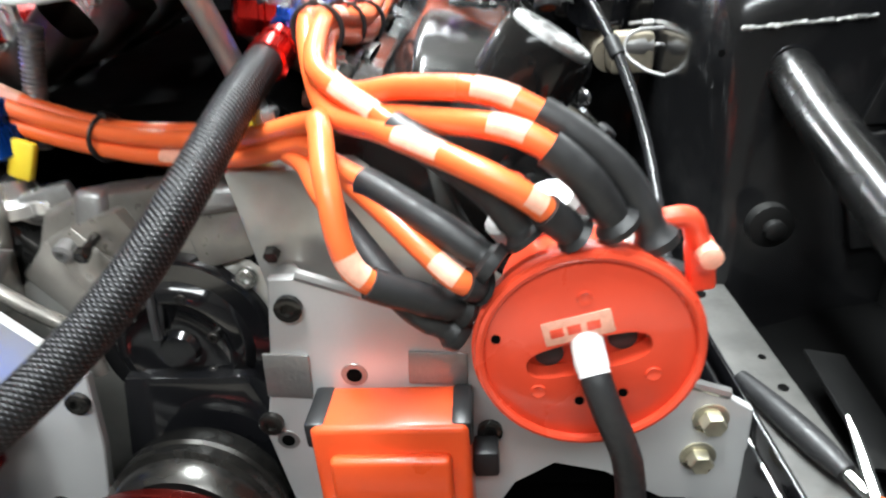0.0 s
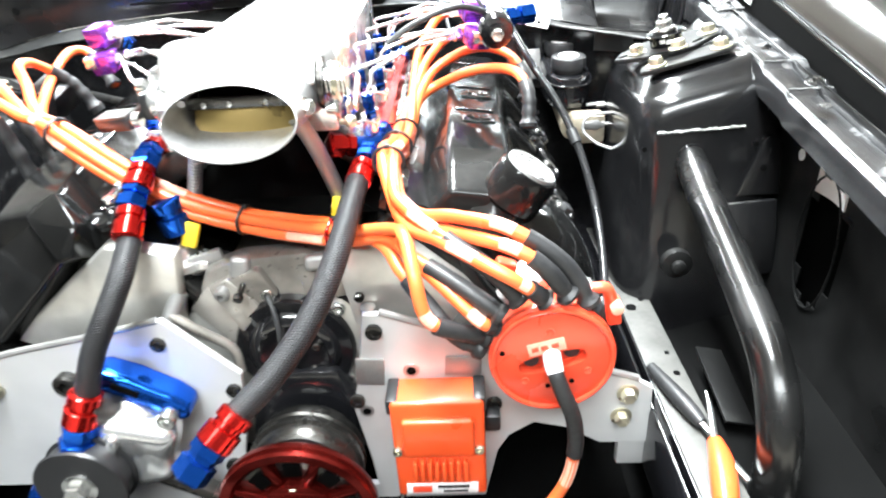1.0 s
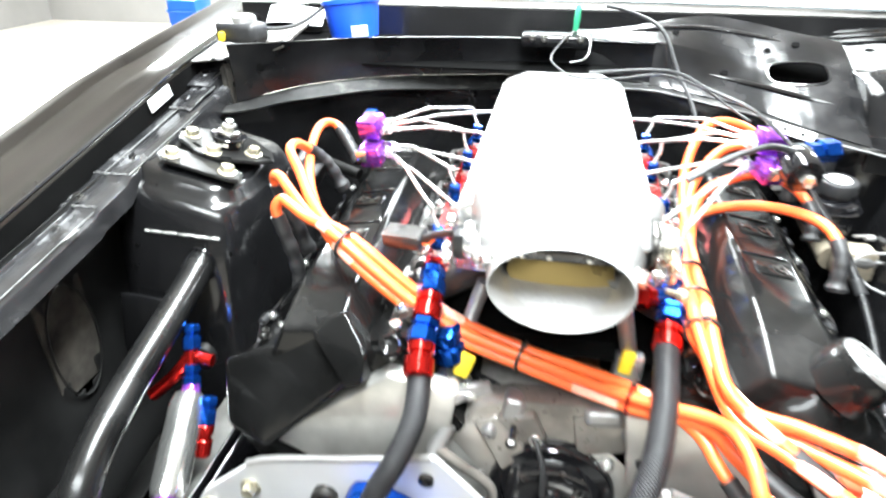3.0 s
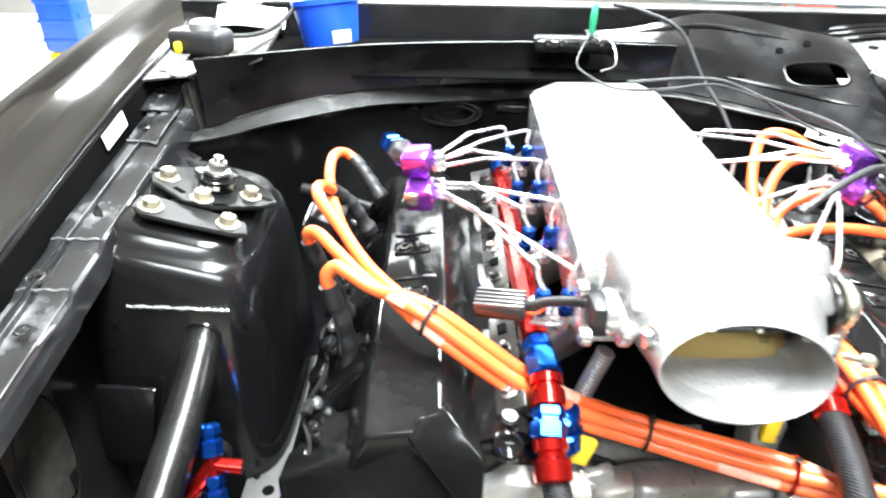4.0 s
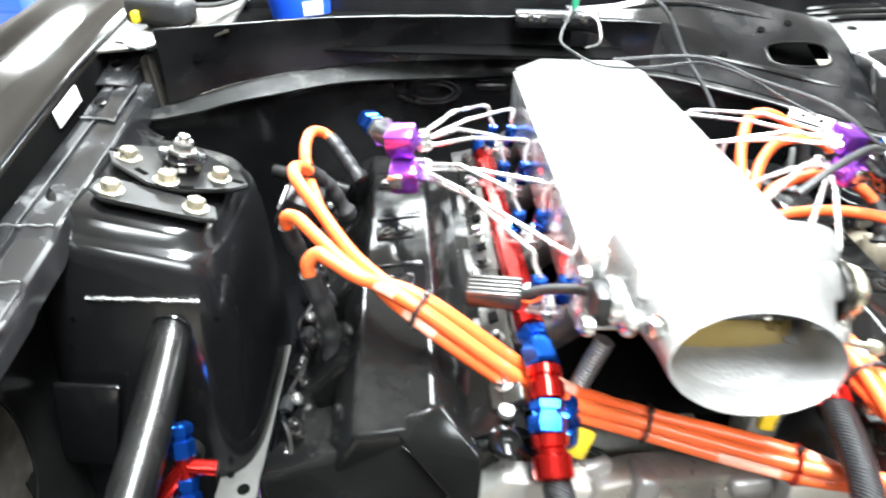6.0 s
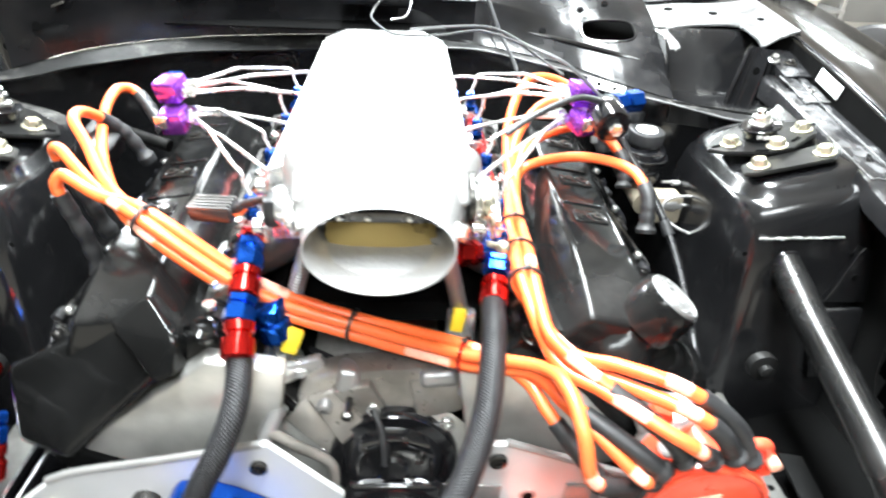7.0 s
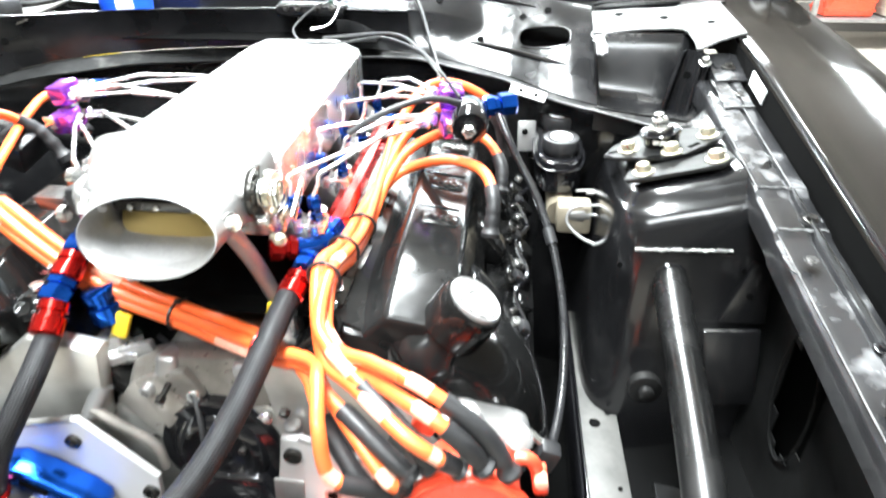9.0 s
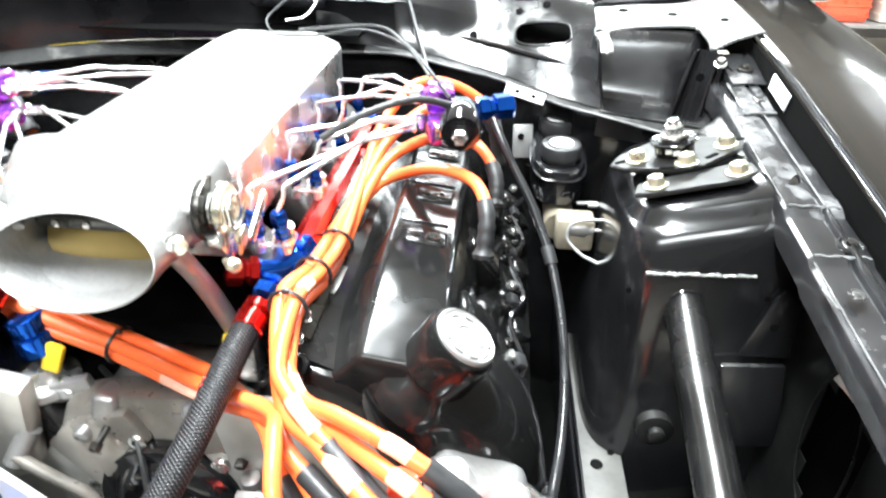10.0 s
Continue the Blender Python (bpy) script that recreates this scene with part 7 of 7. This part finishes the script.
def inline_filter():
    t = thing("fuel_filter", (-0.445, -0.38, 0.52), "polished inline fuel filter with blue and purple ends", "fuel filter")
    a = Vector((-0.464, -0.274, 0.592))            # upper end of the canister
    d = (Vector((-0.440, -0.405, 0.518)) - a).normalized()
    e = Vector((-0.13, 0.52, 0.845)).normalized()  # the fittings above lean the other way
    part("canister", lathe([(0.008, 0.012), (0.012, 0.019), (0.025, 0.0225), (0.125, 0.0225), (0.138, 0.019), (0.142, 0.012)], a, d, 28), "steel", t)
    part("end", lathe([(-0.004, 0.011), (0.008, 0.013), (0.014, 0.016)], a, d, 20), "purple", t, "purple anodised end")
    part("end", lathe([(0.138, 0.017), (0.150, 0.014), (0.165, 0.011)], a, d, 20), "purple", t, "purple anodised end")
    fitting(t, a + e * 0.030, a - e * 0.004, 0.0115, "blue", True, "fitting", "blue anodised nut")
    fitting(t, a + d * 0.162, a + d * 0.20, 0.0125, "blue", True, "fitting", "blue anodised nut")
    fitting(t, a + e * 0.082, a + e * 0.048, 0.0115, "blue", True, "fitting", "blue anodised nut")
    part("tee", tube([a + e * 0.052, a + e * 0.027], 0.009, 12, 2), "red", t, "red anodised tee")
    part("tee_arm", tube([a + e * 0.040, a + e * 0.040 + Vector((0.03, 0, -0.003))], 0.008, 12, 2), "red", t, "red anodised tee")
    part("branch", tube([a + e * 0.040, a + e * 0.035 + Vector((-0.02, -0.012, -0.018)), a + e * 0.03 + Vector((-0.05, -0.025, -0.04))], 0.009, 12), "red", t, "red anodised branch")
    s = thing("fuel_hose_end", (-0.435, -0.32, 0.53), "blue and red hose end beside the filter", "hose end")
    fitting(s, (-0.432, -0.285, 0.590), (-0.432, -0.305, 0.560), 0.0105, "blue", True, "nut", "blue anodised nut")
    fitting(s, (-0.432, -0.304, 0.562), (-0.435, -0.325, 0.525), 0.0105, "red", False, "socket", "red anodised socket")


inline_filter()


def pliers():
    t = thing("pliers", (0.445, -0.43, 0.505), "pliers with black and orange grips lying on the frame rail", "pliers")
    part("black_grip", tube([(0.432, -0.325, 0.508), (0.442, -0.37, 0.512), (0.452, -0.405, 0.512), (0.458, -0.425, 0.511)], lambda f: 0.0065 + 0.003 * math.sin(3.1 * f), 12), "rubber", t, "black grip")
    part("jaw", tube([(0.458, -0.425, 0.511), (0.464, -0.45, 0.511)], 0.004, 8, 2), "steel", t)
    part("orange_grip", tube([(0.462, -0.452, 0.512), (0.456, -0.485, 0.514), (0.445, -0.525, 0.512), (0.436, -0.55, 0.508)], lambda f: 0.008 + 0.005 * math.sin(3.1 * min(1, f * 1.1)), 14), "orange_box", t, "orange grip")
    part("blade", tube([(0.461, -0.452, 0.514), (0.468, -0.415, 0.524), (0.470, -0.395, 0.530)], lambda f: 0.0045 - 0.003 * f, 8), "steel", t)
    part("lever", block((0.006, 0.04, 0.006), pose(0.470, -0.485, 0.512, 0, 0, 15), 0.002), "steel", t)


pliers()


def front_clutter():
    t = thing("latch_bracket", (0.56, -0.52, 0.46), "grey bent latch bracket at the bay front", "bracket")
    part("strap", block((0.16, 0.03, 0.006), pose(0.60, -0.525, 0.478, 0, -6, 8), 0.002), "primer", t)
    part("nut", hexhead((0.55, -0.53, 0.482), (0, 0, 1), 0.010, 0.010, washer=0.014), "dark_steel", t)


front_clutter()


def bucket():
    t = thing("bucket", (-0.42, 0.375, 0.905), "bright blue plastic tub standing in the cowl opening", "bucket")
    part("wall", lathe([(0, 0.042), (0.0, 0.045), (0.060, 0.053), (0.062, 0.056), (0.070, 0.0565), (0.072, 0.054), (0.01, 0.042), (0.01, 0)], (-0.42, 0.372, 0.925), (-0.12, 0.1, 1), 32), "bucket", t)
    part("label", block((0.03, 0.002, 0.02), pose(-0.395, 0.322, 0.945, 0, -4, 20), 0.0006), "white", t, "pale worn label")


bucket()


def cowl_items():
    t = thing("wiper_grommet", (-0.60, 0.235, 0.93), "black rubber grommet with a yellow paint mark", "grommet")
    part("body", block((0.085, 0.05, 0.035), pose(-0.592, 0.248, 0.950, 0, 0, -12), 0.010, segs=3), "rubber", t)
    part("top_piece", lathe([(0, 0.022), (0.01, 0.02), (0.014, 0.014), (0.014, 0)], (-0.585, 0.25, 0.966), (0, 0, 1), 18), "cast", t)
    part("mark", block((0.010, 0.012, 0.016), pose(-0.618, 0.222, 0.945), 0.003), "yellow", t, "yellow paint mark")
    part("lead", tube([(-0.555, 0.26, 0.955), (-0.52, 0.275, 0.955), (-0.49, 0.30, 0.965), (-0.47, 0.36, 0.985)], 0.0035, 8), "rubber", t)
    s = thing("cover_sheet", (-0.45, 0.70, 1.06), "white paper sheet lying over the windscreen", "sheet")
    part("paper", sheet(lambda u, v: (-0.70 + 0.54 * u, 0.515 + 0.42 * v + 0.012 * u, 0.996 + 0.25 * v + 0.006 * math.sin(6 * u)), 16, 8, 0.0015), "sticker", s)
    part("flap", sheet(lambda u, v: (-0.635 + 0.122 * u, 0.440 + 0.072 * v, 0.936 + 0.063 * v + 0.003 * math.sin(5 * u)), 8, 6, 0.0012), "sticker", s, "hanging corner of the white sheet")
    p = thing("pipe", (-0.34, 0.07, 0.78), "bare grey pipe between tower and engine", "pipe")
    part("pipe", tube([(-0.43, 0.10, 0.78), (-0.39, 0.09, 0.775), (-0.33, 0.07, 0.765)], 0.009, 12), "apron", p)
    q = thing("coil_pack", (-0.365, -0.06, 0.78), "black module with white marks behind the wires", "module")
    part("case", block((0.04, 0.06, 0.05), pose(-0.372, -0.04, 0.808, 20, 25, 0), 0.005), "plastic", q)
    for k in range(3):
        part("mark", block((0.002, 0.010, 0.012), Matrix.Translation((-0.3935, -0.055 + 0.014 * k, 0.812)) @ pose(0, 0, 0, 20, 25, 0), 0.0004), "white", q)


cowl_items()


# ---- seen over the fenders ----
def crate(x, y, z, mat, size, label):
    t = thing("crate", (x, y, z), label, "crate", "stacked crates")
    b = part("shell", block(size, pose(x, y, z + size[2] / 2), 0.02), mat, t)
    for k in range(3):
        part("rib", block((size[0] * 1.03, size[1] * 1.03, 0.02), pose(x, y, z + size[2] * (0.2 + 0.3 * k)), 0.004), mat, b)


crate(-2.36, 3.0, 0.32, "bucket", (0.20, 0.20, 0.34), "blue plastic crate on a yellow crate")
crate(-2.34, 3.0, 0.0, "yellow", (0.22, 0.22, 0.32), "yellow plastic crate on the workshop floor")
crate(-2.95, 3.2, 0.0, "white", (0.40, 0.4, 0.30), "white box on the workshop floor")


def tyre():
    t = thing("spare_wheel", (2.5, 2.4, 0.0), "black car wheel standing on the workshop floor", "wheel")
    c, ax = (2.5, 2.4, 0.295), (-0.75, -0.6, 0.15)
    part("tyre", lathe([(-0.08, 0.17), (-0.09, 0.21), (-0.085, 0.265), (-0.06, 0.285), (0.06, 0.285), (0.085, 0.265), (0.09, 0.21), (0.08, 0.17)], c, ax, 40), "rubber", t)
    part("rim", lathe([(-0.07, 0.17), (0.02, 0.155), (0.07, 0.17), (0.03, 0.15), (0.02, 0.05), (0.05, 0.045), (0.05, 0.0)], c, ax, 32), "dark_steel", t)


def stand():
    t = thing("tool_stand", (2.45, 1.85, 0.0), "cluttered steel tool stand with a red tray", "stand")
    for dx in (-0.14, 0.14):
        for dy in (-0.14, 0.14):
            part("leg", tube([(2.45 + dx * 1.3, 1.85 + dy * 1.3, 0.0), (2.45 + dx, 1.85 + dy, 0.55)], 0.012, 8, 2), "steel", t)
    part("tray", block((0.36, 0.34, 0.05), pose(2.45, 1.85, 0.33), 0.01), "red_cap", t, "red tray")
    part("top", block((0.34, 0.32, 0.025), pose(2.45, 1.85, 0.56), 0.006), "dark_steel", t)
    for k in range(7):
        a = 0.9 * k
        part("tool", tube([(2.45 + 0.12 * math.cos(a), 1.85 + 0.11 * math.sin(a), 0.575), (2.45 + 0.10 * math.cos(a + 1.3), 1.85 + 0.1 * math.sin(a + 1.1), 0.60 + 0.01 * (k % 3))], 0.011, 8, 2), ("steel", "dark_steel", "red_cap", "steel", "plastic", "cast", "steel")[k], t)


stand()
tyre()


def barrel():
    t = thing("bin", (2.52, 1.3, 0.0), "bright orange round bin on the workshop floor", "bin")
    part("shell", lathe([(0, 0.20), (0.02, 0.22), (0.60, 0.25), (0.62, 0.262), (0.66, 0.262), (0.67, 0.24), (0.62, 0.23)], (2.52, 1.3, 0), (0, 0, 1), 36), "orange_box", t)


barrel()


def shelf_unit():
    t = thing("parts_rack", (3.4, 5.2, 0.0), "steel rack with red and tan boxes by the wall", "rack")
    for dx in (-0.6, 0.6):
        for dy in (-0.2, 0.2):
            part("post", block((0.04, 0.04, 1.6), pose(3.4 + dx, 5.2 + dy, 0.8), 0.004), "cast", t)
    for k in range(3):
        part("shelf", block((1.25, 0.45, 0.03), pose(3.4, 5.2, 0.25 + 0.5 * k), 0.004), "cast", t)


shelf_unit()
crate(3.1, 5.2, 0.27, "red_cap", (0.4, 0.3, 0.25), "red box on the steel rack")
crate(3.6, 5.2, 0.27, "floor", (0.4, 0.3, 0.3), "tan cardboard box on the steel rack")
